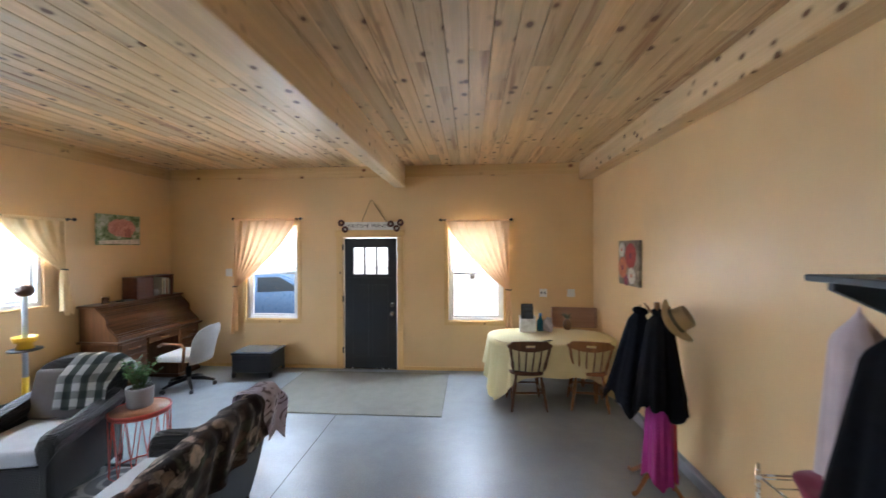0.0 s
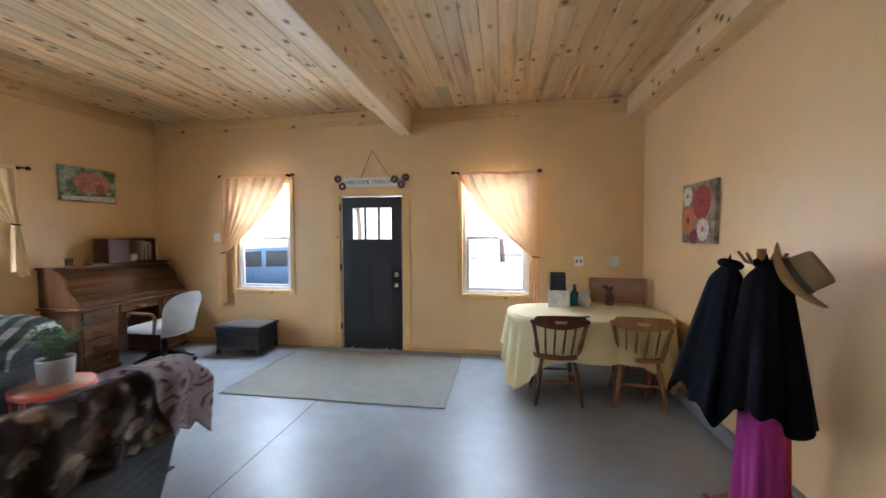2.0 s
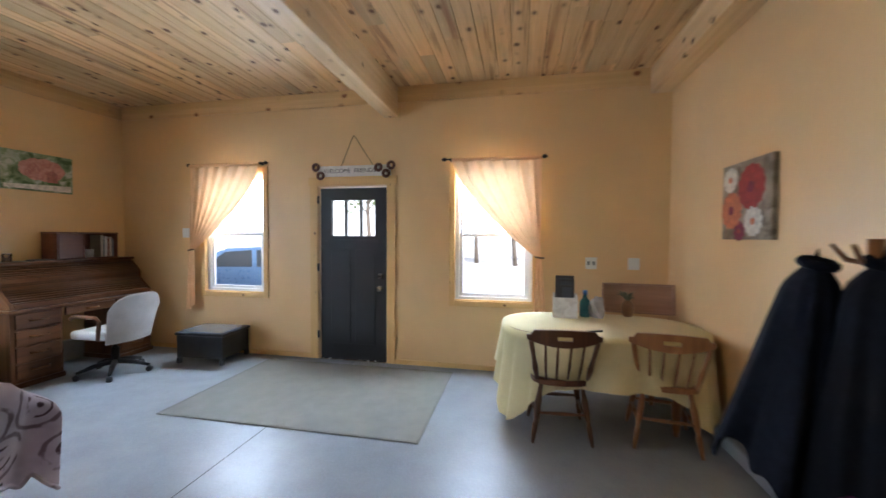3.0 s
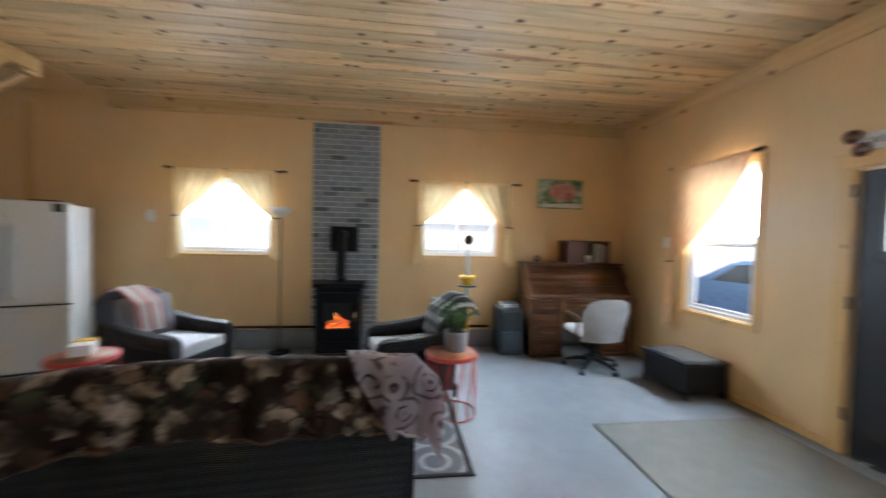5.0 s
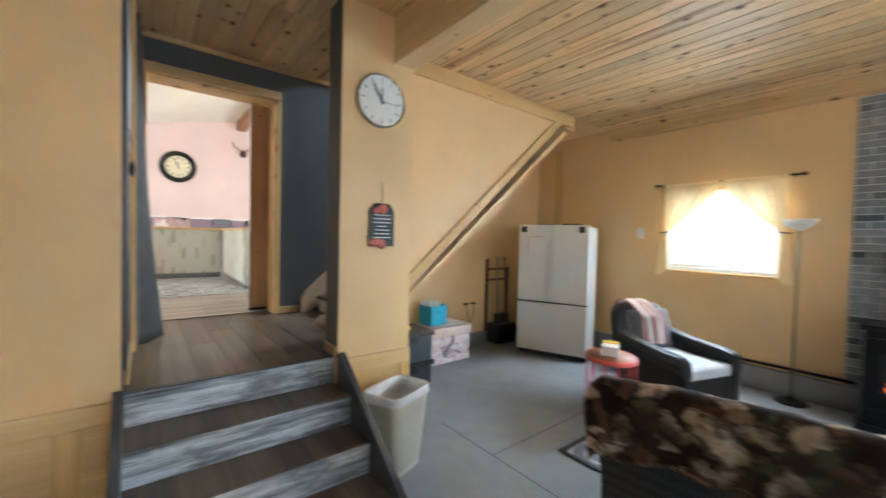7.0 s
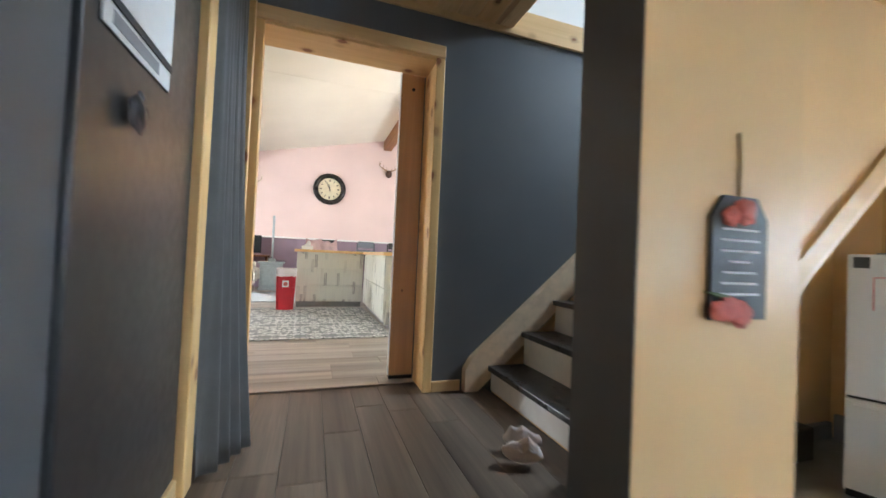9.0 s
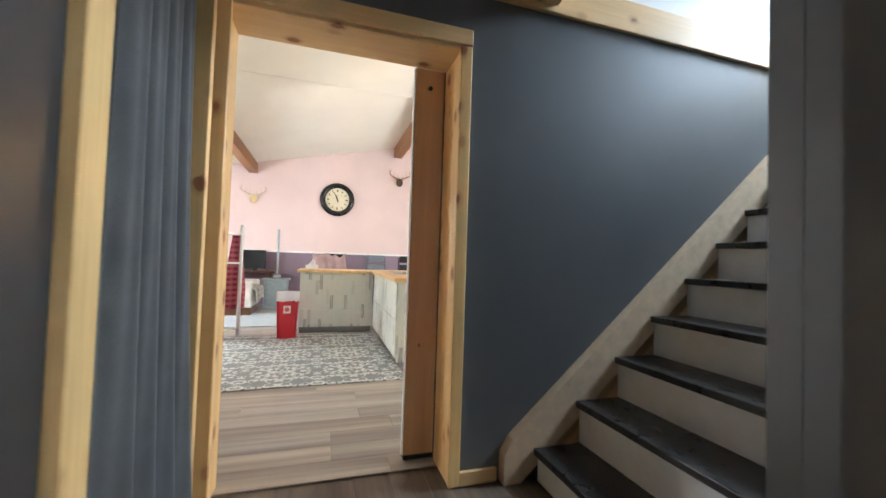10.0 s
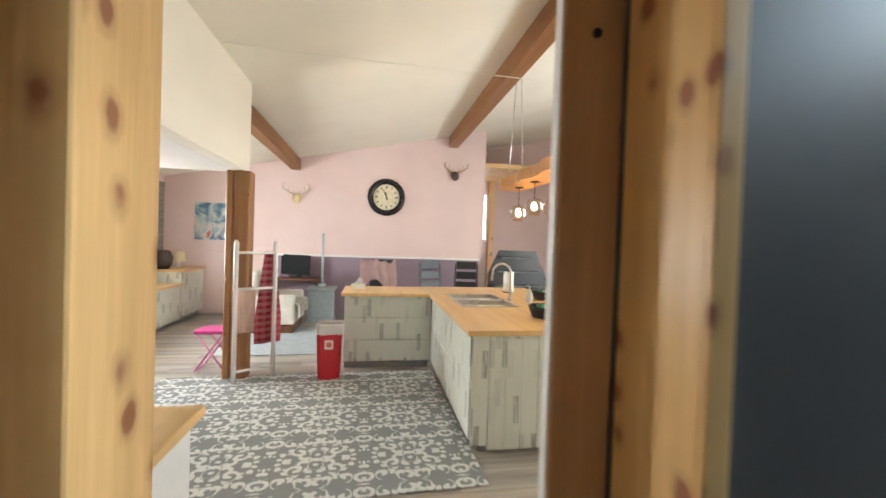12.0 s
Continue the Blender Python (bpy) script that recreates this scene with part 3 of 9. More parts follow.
stairs = thing("staircase", pose(-0.545, 0, 0), "staircase with black treads and white risers", "staircase")
for i in range(11):
    x, z = -0.035 - 0.2465 * i, 0.885 + 0.2205 * i
    part("tread", one(box, x - 0.30, x, -1.545, -0.532, z - 0.035, z, 0.006, 2), DARK_TREAD, stairs)
    part("riser", one(box, x - 0.045, x - 0.028, -1.545, -0.532, z - 0.2205 + (0.0 if i else 0.055), z - 0.036, 0.0), WHITE, stairs)
BEIGE = plain("unpainted_skirt", (0.74, 0.56, 0.38), 0.6, 0, 0.12, 18)
s = BM()
prism(s, [(0.125, LAND), (0.125, 0.86), (0.08, 0.935), (-2.6, 0.935 + 2.68 * 0.886), (-2.6, 0.68 + 2.68 * 0.886), (0.03, LAND)], "y", -1.608, -1.546)
part("skirt_board", s, BEIGE, stairs, "unpainted beige wall skirt")
s = BM()
prism(s, [(0.02, LAND), (0.02, 0.93), (-2.6, 0.93 + 2.62 * 0.872), (-2.6, 0.62 + 2.62 * 0.872), (-0.2, LAND)], "y", -0.530, -0.502)
part("stringer", s, WHITE, stairs, "white outer stringer")
setting("baseboard", one(box, -0.40, -0.20, -1.608, -1.588, LAND, LAND + 0.07, 0.004), PINE_X, "pine baseboard in the hall", "trim")
setting("baseboard", one(box, -0.126, -0.112, -0.105, 0.10, LAND, LAND + 0.07, 0.004), PINE_Y, "pine baseboard in the hall", "trim")
setting("baseboard", one(box, 0.975, 0.996, -0.745, -0.06, LAND, LAND + 0.085, 0.004), PINE_Y, "pine baseboard in the hall", "trim")

# pine boards below the yellow walls at the steps
for a, b in ((-0.70, -0.135), (1.03, XE - 0.03)):
    setting("wainscot", one(box, a, b, YS + 0.001, YS + 0.032, 0.60, 0.70, 0.004), PINE_X, "knotty pine rail on the wall foot", "trim")
setting("wainscot", one(box, 1.03, XE - 0.03, YS + 0.001, YS + 0.012, 0.02, 0.597, 0.003), PINE_X, "knotty pine boards on the wall foot", "wainscot")
setting("wainscot", one(box, -0.70, -0.135, YS + 0.001, YS + 0.010, 0.02, 0.597, 0.003), YELLOW_TRIM_X, "yellow stained boards on the wall foot", "wainscot")
setting("wainscot", one(box, -0.70, -0.62, YS + 0.012, YS + 0.03, 0.02, 0.597, 0.003), PINE_Z, "upright pine board on the wall foot", "trim")
setting("wainscot", one(box, 1.14, 1.24, YS + 0.013, YS + 0.032, 0.02, 0.597, 0.004), PINE_Z, "upright pine board on the wall foot", "trim")

# kitchen doorway: casing, jambs and the edge of the sliding door
setting("door_frame", one(box, -0.200, -0.14, -1.608, -1.588, LAND, 2.915, 0.004), PINE_Z, "knotty pine doorway casing", "trim")
setting("door_frame", one(box, 0.895, 1.02, -1.608, -1.588, LAND, 2.915, 0.004), PINE_Z, "knotty pine doorway casing", "trim")
setting("door_frame", one(box, -0.200, 1.02, -1.608, -1.583, 2.918, 3.0, 0.004), PINE_X, "knotty pine head casing", "trim")
setting("door_frame", one(box, -0.174, -0.145, -1.87, -1.609, LAND, 2.90, 0.003), PINE_Z, "knotty pine door jamb", "trim")
setting("door_frame", one(box, 0.925, 0.954, -1.87, -1.609, LAND, 2.90, 0.003), PINE_Z, "knotty pine door jamb", "trim")
setting("door_frame", one(box, -0.174, 0.954, -1.87, -1.609, 2.902, 2.928, 0.003), PINE_X, "knotty pine door head jamb", "trim")
SATIN = plain("satin_charcoal_metal", (0.045, 0.046, 0.048), 0.36, 0.3, 0.10, 26, 0.05, 0.6)
FIR = timber("reddish_fir_door_edge", (0.58, 0.31, 0.135), (0.40, 0.20, 0.08), "z", 0.1, 0.45)
edge = thing("sliding_door", pose(0, 0, 0), "half hidden sliding fir door in the kitchen doorway", "door")
part("stile", one(box, -0.142, 0.024, -1.925, -1.88, KZ + 0.03, 2.91, 0.004), FIR, edge)
b_ = BM()
tube(b_, [(-0.06, -1.879, 2.80), (-0.06, -1.872, 2.80)], 0.012, 12)
part("bolt", b_, BLACK_IRON, edge, "black bolt hole cap")
# Dark strip closes the gap beside the jamb and stands in for its shade.
part("pocket_seal", one(box, -0.172, -0.143, -1.93, -1.872, KZ + 0.004, 2.91), STRINGER, edge, "dark strip standing in for the shaded door gap")
part("bottom_guide", one(box, -0.142, 0.024, -1.925, -1.88, KZ + 0.004, KZ + 0.028, 0.002), BLACK_IRON, edge)
part("weather_strip", one(box, 0.0245, 0.030, -1.925, -1.89, KZ + 0.03, 2.91, 0.001), VINYL, edge, "pale weather strip")
setting("trim", one(box, 0.955, 1.058, -0.85, -0.75, LAND, 3.2, 0.004), PINE_Z, "upright pine board in the hall", "trim")
setting("trim", one(box, 0.925, 1.058, -1.50, -1.46, LAND, 3.2, 0.003), PINE_Z, "upright pine board in the hall corner", "trim")

GREY_CURTAIN = cloth("grey_curtain_cloth", (0.235, 0.225, 0.218), 0.85, 300)
GREY_CURTAIN.node_tree.nodes["Principled BSDF"].inputs["Sheen Weight"].default_value = 0.5


def hall_curtain():
    ob = thing("hall_curtain", pose(0, 0, 0), "grey pleated curtain hanging to the landing floor", "curtain")
    bm = BM()

    def f(u, v):
        z = 3.02 - v * (3.02 - LAND - 0.015)
        y = -0.885 - 0.40 * u + v * v * (0.03 + 0.14 * u)
        x = 0.955 - 0.02 * v - u * (0.02 + 0.11 * v * v) + (0.016 + 0.010 * v) * math.sin(u * 27 + 0.8 * math.sin(v * 3)) + 0.007 * math.sin(u * 53 + v * 2)
        return (x, y, z)
    sheet(bm, 90, 24, f, 0.003)
    part("cloth", bm, GREY_CURTAIN, ob)
    bm = BM()
    tube(bm, [(0.95, -0.86, 3.05), (0.95, -1.45, 3.05)], 0.012, 12)
    part("rod", bm, BLACK_IRON, ob)
    return ob


hall_curtain()

# ---- kitchen shell ----
KB, KE, KEND = -1.84, 4.45, -9.1
SLOPE = lambda x: 4.18 + 0.22 * (0.67 - x)
setting("floor_kitchen", one(box, -5.6, KE, -11.2, -1.875, 0.40, KZ - 0.008), LVP_KITCHEN, "greige wood-look vinyl plank floor", "floor")
bm = BM()
prism(bm, [(KE + 0.1, SLOPE(KE + 0.1)), (-5.6, SLOPE(-5.6)), (-5.6, SLOPE(-5.6) + 0.15), (KE + 0.1, SLOPE(KE + 0.1) + 0.15)], "y", -11.2, KB)
setting("ceiling_kitchen", bm, CREAM_WALL, "cream painted sloping kitchen ceiling", "ceiling")
setting("ceiling_nook", one(box, 1.99, KE, -5.50, KB, 2.95, 3.05), WHITE_WALL, "white flat ceiling of the kitchen nook", "ceiling")
setting("wall_header", one(box, 1.85, 1.988, -5.50, KB, 2.95, 4.2), CREAM_WALL, "cream painted header above the nook", "wall")
bm = BM()
box(bm, -1.80, KE, KEND - 0.12, KEND, 1.93, 5.0)
setting("wall_kitchen_south", bm, PINK, "pale pink painted kitchen wall", "wall")
setting("wall_kitchen_lower", one(box, -1.80, 2.40, KEND - 0.12, KEND - 0.002, KZ, 1.89), PURPLE, "mauve painted lower kitchen wall", "wall")
setting("wall_kitchen_corner", one(box, 2.402, KE, KEND - 0.12, KEND - 0.001, KZ, 1.928), PINK, "pale pink painted lower wall beside the bench", "wall")
setting("trim", one(box, -1.82, 2.40, KEND - 0.12, KEND + 0.025, 1.89, 1.93, 0.003), WHITE, "white chair rail on the kitchen wall", "trim")
bm = BM()
wall(bm, "y", -11.2, KB, KE, KE + 0.12, 0.4, 4.2, [(-7.3, -5.6, 1.75, 2.85)])
setting("wall_kitchen_east", bm, PINK, "pale pink painted kitchen wall with window", "wall")
bm = BM()
wall(bm, "y", -11.2, KB, -5.6, -5.45, 0.4, 5.8, [(-5.6, -3.7, 1.1, 2.9)])
setting("wall_kitchen_west", bm, PINK, "pale pink painted far kitchen wall", "wall")
setting("wall_kitchen_north", one(wall, "x", -5.6, -0.30, -2.01, -1.873, 0.4, 6.0), CREAM_WALL, "cream painted kitchen wall beside the doorway", "wall")
setting("wall_kitchen_north", one(wall, "x", 1.14, KE, -2.01, -1.873, 0.4, 6.0), CREAM_WALL, "cream painted kitchen wall beside the doorway", "wall")
setting("wall_kitchen_north", one(wall, "x", -0.30, 1.14, -2.01, -1.873, 3.0, 6.0), CREAM_WALL, "cream painted kitchen wall above the doorway", "wall")
setting("wall_passage", one(box, -5.45, -1.80, -11.3, -11.2, 0.4, 6.0), PINK, "pink painted wall of the back passage", "wall")
setting("wall_passage_side", one(box, -1.92, -1.805, -11.2, KEND - 0.12, 0.4, 5.2), PINK, "pink painted wall of the back passage", "wall")
setting("beam_kitchen", one(box, -1.25, -1.05, KEND + 0.002, KB - 0.16, SLOPE(-1.05) - 0.24, SLOPE(-1.05) + 0.0, 0.01), BROWN_BEAM, "brown stained kitchen ceiling beam", "beam")
setting("beam_kitchen", one(box, 1.98, 2.16, KEND + 0.002, -5.502, SLOPE(2.0) - 0.26, SLOPE(2.16) - 0.0, 0.01), BROWN_BEAM, "brown stained kitchen ceiling beam", "beam")
post_ = thing("kitchen_post", pose(1.93, -5.42, KZ), "square brown stained timber post under the header", "post")
part("board", one(box, -0.14, 0.025, -0.08, 0.08, 0, 2.228, 0.012), BROWN_POST, post_)
part("board", one(box, 0.03, 0.10, -0.08, 0.08, 0, 2.228, 0.012), BROWN_POST, post_)
setting("seam", one(box, -1.05, 1.85, -4.62, -4.60, SLOPE(1.85) - 0.001, SLOPE(1.85) + 0.0), CREAM_WALL, "drywall joint in the ceiling", "trim")

# ---- outdoors ----
GRAVEL = plain("pale_gravel", (0.56, 0.55, 0.52), 0.9, 0, 0.2, 3, 0.3)
setting("ground", one(box, -150, 150, -150, 150, -0.6, -0.25), GRAVEL, "pale gravel yard round the house", "ground")


def glowing_haze():
    """Pale glowing distance: hills and tree lines in soft shapes, haze in the colour."""
    m = Nodes("glowing_pale_distance")
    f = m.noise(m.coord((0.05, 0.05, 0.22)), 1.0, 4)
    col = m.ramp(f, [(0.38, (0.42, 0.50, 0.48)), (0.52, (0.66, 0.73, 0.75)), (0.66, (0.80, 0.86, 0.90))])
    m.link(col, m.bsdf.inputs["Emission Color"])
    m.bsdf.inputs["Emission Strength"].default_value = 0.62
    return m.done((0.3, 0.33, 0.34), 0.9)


# Emissive ring added to brighten the view through the windows.
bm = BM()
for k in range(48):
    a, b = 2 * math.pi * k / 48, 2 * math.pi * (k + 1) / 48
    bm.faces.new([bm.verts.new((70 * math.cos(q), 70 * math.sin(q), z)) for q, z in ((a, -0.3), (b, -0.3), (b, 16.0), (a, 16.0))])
setting("backdrop", bm, glowing_haze(), "self-glowing ring of pale hazy distance beyond the yard", "backdrop")
LEAF = plain("green_leaves", (0.07, 0.11, 0.035), 0.6, 0, 0.35, 3)
BARK = plain("grey_bark", (0.12, 0.10, 0.08), 0.9, 0, 0.3, 12, 0.4)


def tree(x, y, h, seed, crown=True):
    r = random.Random(seed)
    ob = thing("tree", pose(x, y, -0.25), "tall leafy tree beyond the yard", "tree", "trees round the yard")
    bm = BM()
    pts = [(0.12 * r.uniform(-1, 1) * k, 0.12 * r.uniform(-1, 1) * k, h * k / 5) for k in range(6)]
    tube(bm, pts, [0.16 * (1 - k / 6.5) for k in range(6)], 8)
    tips = []
    for i in range(12):
        k = r.uniform(0.35, 0.95)
        a = r.uniform(0, 6.28)
        l = h * 0.3 * (1.15 - k)
        p = Vector((0, 0, h * k))
        q = p + Vector((math.cos(a) * l, math.sin(a) * l, l * 0.6))
        tube(bm, [p, (p + q) / 2 + Vector((0, 0, 0.1)), q], [0.05, 0.035, 0.015], 6)
        tips += [q, (p + q) / 2]
    part("trunk", bm, BARK, ob)
    bm = BM()
    for q in tips + [Vector((0, 0, h))]:
        for j in range(46):
            c = q + Vector((r.gauss(0, 0.45), r.gauss(0, 0.45), r.gauss(0, 0.4)))
            s = r.uniform(0.08, 0.17)
            d = Vector((r.gauss(0, 1), r.gauss(0, 1), r.gauss(0, 1))).normalized()
            e = d.orthogonal().normalized()
            g = d.cross(e)
            bm.faces.new([bm.verts.new(c + e * s), bm.verts.new(c + g * s * 0.5), bm.verts.new(c - e * s), bm.verts.new(c - g * s * 0.5)])
    part("crown", bm, LEAF, ob)
    return ob


for i, (x, y, h) in enumerate(((0.6, 26, 8), (3.0, 30, 9), (-2.0, 28, 9), (-5, 32, 10), (6.5, 27, 8), (-9, 26, 9), (-16, 7.5, 7), (-21, 2.0, 8), (-22, 12, 9))):
    tree(x, y, h, 30 + i)


def bush():
    r = random.Random(3)
    ob = thing("bush", pose(-11.0, 2.0, -0.25), "small green conical bush in the yard", "bush")
    bm = BM()
    tube(bm, [(0, 0, 0), (0, 0, 1.0)], [0.05, 0.02], 6)
    part("trunk", bm, BARK, ob)
    bm = BM()
    for j in range(900):
        z = r.uniform(0.1, 1.7)
        rad = 0.55 * (1.8 - z) / 1.7 * math.sqrt(r.random())
        a = r.uniform(0, 6.28)
        c = Vector((rad * math.cos(a), rad * math.sin(a), z))
        s = 0.07
        d = Vector((r.gauss(0, 1), r.gauss(0, 1), r.gauss(0, 1))).normalized()
        e = d.orthogonal().normalized()
        g = d.cross(e)
        bm.faces.new([bm.verts.new(c + e * s), bm.verts.new(c + g * s * 0.5), bm.verts.new(c - e * s), bm.verts.new(c - g * s * 0.5)])
    part("crown", bm, LEAF, ob)


bush()
CAR_PAINT = plain("blue_grey_car_paint", (0.09, 0.17, 0.30), 0.3, 0.0, 0.05)
TYRE = plain("black_rubber", (0.02, 0.02, 0.02), 0.85)
CAR_GLASS = plain("dark_car_glass", (0.03, 0.04, 0.05), 0.05)


def car():
    ob = thing("parked_car", pose(-4.9, 10.3, -0.25, 0, 0, 12), "blue grey car parked outside the window", "car")
    bm = BM()
    prof = [(-2.2, 0.35), (-2.25, 0.75), (-2.1, 0.95), (-1.3, 1.02), (-0.7, 1.45), (0.6, 1.5), (1.35, 1.08), (2.1, 0.95), (2.25, 0.7), (2.2, 0.35)]
    prism(bm, prof, "y", -0.87, 0.87)
    bmesh.ops.bevel(bm, geom=bm.edges[:], offset=0.07, segments=2, affect="EDGES")
    part("body", bm, CAR_PAINT, ob)
    for y in (-0.875, 0.871):
        bm = BM()
        prism(bm, [(-1.05, 1.06), (-0.62, 1.38), (-0.05, 1.42), (-0.05, 1.06)], "y", y, y + 0.006)
        part("side_window", bm, CAR_GLASS, ob)
        bm = BM()
        prism(bm, [(0.05, 1.06), (0.05, 1.42), (0.55, 1.43), (1.1, 1.08)], "y", y, y + 0.006)
        part("side_window", bm, CAR_GLASS, ob)
    for x in (-1.4, 1.4):
        for y in (-0.9, 0.68):
            bm = BM()
            tube(bm, [(x, y, 0.33), (x, y + 0.03, 0.33), (x, y + 0.19, 0.33), (x, y + 0.22, 0.33)], [0.29, 0.33, 0.33, 0.29], 28)
            w_ = part("wheel", bm, TYRE, ob)
            bm = BM()
            tube(bm, [(x, y - 0.012, 0.33), (x, y + 0.232, 0.33)], 0.2, 20)
            part("rim", bm, CHROME, w_, "metal rim")


car()
SIDING = plain("pale_grey_siding", (0.70, 0.73, 0.76), 0.7, 0, 0.06, 4)
ROOFING = plain("grey_metal_roofing", (0.30, 0.32, 0.35), 0.8, 0, 0.2, 6)
shed = thing("outbuilding", pose(-24, 7.5, -0.25), "pale grey outbuilding across the yard", "building")
part("wall", one(box, -3, 3, -5, 5, 0, 2.8), SIDING, shed)
bm = BM()
prism(bm, [(-3.4, 2.75), (0, 4.4), (3.4, 2.75), (3.4, 2.65), (-3.4, 2.65)], "y", -5.4, 5.4)
part("roof", bm, ROOFING, shed)

# ---- living room things ----
def weave(name, colour):
    m = Nodes(name)
    tex = m.add("TexCoord")
    waves = []
    for axis in ("X", "Z"):
        w = m.add("TexWave", Scale=27.0, Distortion=0.8, Detail=1.0)
        w.bands_direction = axis
        m.link(tex.outputs["Object"], w.inputs["Vector"])
        waves.append(w.outputs["Fac"])
    w = m.add("TexWave", Scale=27.0, Distortion=0.8, Detail=1.0)
    w.bands_direction = "Y"
    m.link(tex.outputs["Object"], w.inputs["Vector"])
    a = m.mix(0.5, waves[0], w.outputs["Fac"])
    b = m.mix(1.0, a, waves[1], "MULTIPLY")
    # Shade in the weave gaps and highlights on the strands go into the colour.
    col = m.ramp(b, [(0.05, shade(colour, 0.2)), (0.35, shade(colour, 1.0)), (0.6, shade(colour, 2.6))])
    m.bump(b, 0.9, 0.01)
    return m.done(col, 0.42, 0, 0.5)


WICKER = weave("dark_wicker", (0.012, 0.0105, 0.011))
WICKER_GREY = weave("charcoal_wicker", (0.05, 0.055, 0.065))
CUSHION = cloth("pale_grey_cushion", (0.50, 0.51, 0.53))
CUSHION_DARK = cloth("grey_brown_cushion", (0.17, 0.155, 0.15))
RED_WIRE = plain("coral_red_metal", (0.62, 0.09, 0.07), 0.4, 0, 0.08)
WOOD_RED = timber("reddish_table_top", (0.42, 0.22, 0.13), (0.26, 0.12, 0.07), "x", 0, 0.4, 0, "object")
OAK = timber("brown_oak", (0.19, 0.082, 0.034), (0.075, 0.03, 0.013), "y", 0, 0.32, 0, "object", 1.4)
OAK_Z = timber("brown_oak_upright", (0.19, 0.082, 0.034), (0.075, 0.03, 0.013), "z", 0, 0.32, 0, "object", 1.4)
MAPLE = timber("varnished_chair_wood", (0.34, 0.16, 0.06), (0.19, 0.08, 0.03), "z", 0, 0.28, 0, "object", 1.6)
DARK_CHAIR = timber("dark_chair_wood", (0.17, 0.075, 0.035), (0.08, 0.034, 0.018), "z", 0, 0.3, 0, "object", 1.6)
BLACK_CLOTH = plain("black_coat_cloth", (0.006, 0.006, 0.008), 0.95, 0, 0.3, 30, 0.3, 0.1)
NAVY_CLOTH = plain("black_navy_cloth", (0.008, 0.009, 0.014), 0.95, 0, 0.3, 30, 0.3, 0.1)
MAGENTA = cloth("magenta_cloth", (0.36, 0.03, 0.20))
RED_CLOTH = cloth("red_cloth", (0.45, 0.03, 0.05))
STRAW = cloth("straw_hat_felt", (0.55, 0.40, 0.22), 0.8, 250)
ROBE = cloth("pale_pink_robe", (0.58, 0.46, 0.46))
SHEER_Y = sheer("sheer_peach_curtain", (0.86, 0.56, 0.32), 0.03)
SHEER_Y2 = sheer("sheer_yellow_curtain", (0.86, 0.66, 0.38), 0.03)
BLACK_PLASTIC = plain("black_plastic", (0.018, 0.019, 0.021), 0.4, 0, 0.2)
GREY_PLASTIC = plain("slate_plastic", (0.045, 0.055, 0.068), 0.45, 0, 0.15)
ENAMEL = plain("white_enamel", (0.76, 0.76, 0.74), 0.34, 0, 0.015, 1.2, 0.01)
IVORY = plain("ivory_plastic", (0.72, 0.68, 0.58), 0.45, 0, 0.05)
TEAL = plain("teal_fabric_box", (0.02, 0.30, 0.42), 0.7, 0, 0.1)
YELLOW_PLASTIC = plain("yellow_plastic", (0.78, 0.45, 0.02), 0.4, 0, 0.05)
PAPER = plain("white_paper", (0.80, 0.79, 0.77), 0.8, 0, 0.04)
GREEN_PLASTIC = plain("green_plastic", (0.02, 0.30, 0.10), 0.45, 0, 0.1)
BLUE_PLASTIC = plain("blue_plastic", (0.05, 0.20, 0.50), 0.4, 0, 0.1)
CHARCOAL = plain("charcoal_board", (0.03, 0.03, 0.033), 0.6, 0, 0.2)
PINK_FLOWER = plain("coral_flower", (0.62, 0.16, 0.13), 0.7, 0, 0.3, 20)
ROPE = plain("jute_rope", (0.36, 0.24, 0.12), 0.9, 0, 0.2, 60, 0.4)
CLEAR = glass("clear_plastic", (0.95, 0.93, 0.95), 0.08)
POT = plain("grey_ceramic_pot", (0.30, 0.30, 0.31), 0.55, 0, 0.08)
SOIL = plain("dark_soil", (0.03, 0.02, 0.015), 0.95)


def blotched(name, stops, scale=9.0, lines=None):
    """A printed cloth of soft blotches."""
    m = Nodes(name)
    v = m.coord()
    nz = m.add("TexNoise", Scale=scale, Detail=3.0, Distortion=1.2)
    m.link(v, nz.inputs["Vector"])
    vor = m.add("TexVoronoi", Scale=scale * 1.7)
    m.link(nz.outputs["Color"], vor.inputs["Vector"])
    mixv = m.mix(0.5, v, nz.outputs["Color"])
    m.link(mixv, vor.inputs["Vector"])
    col = m.ramp(nz.outputs["Fac"], stops)
    if lines:
        edge_ = m.ramp(vor.outputs["Distance"], [(0.0, (0, 0, 0)), (0.30, (0, 0, 0)), (0.34, (1, 1, 1)), (0.42, (1, 1, 1)), (0.46, (0, 0, 0))])
        col = m.mix(edge_, col, lines)
    m.bump(m.noise(v, 220, 2), 0.5, 0.004)
    m.bsdf.inputs["Sheen Weight"].default_value = 0.2
    return m.done(col, 0.95, 0, 0.1)


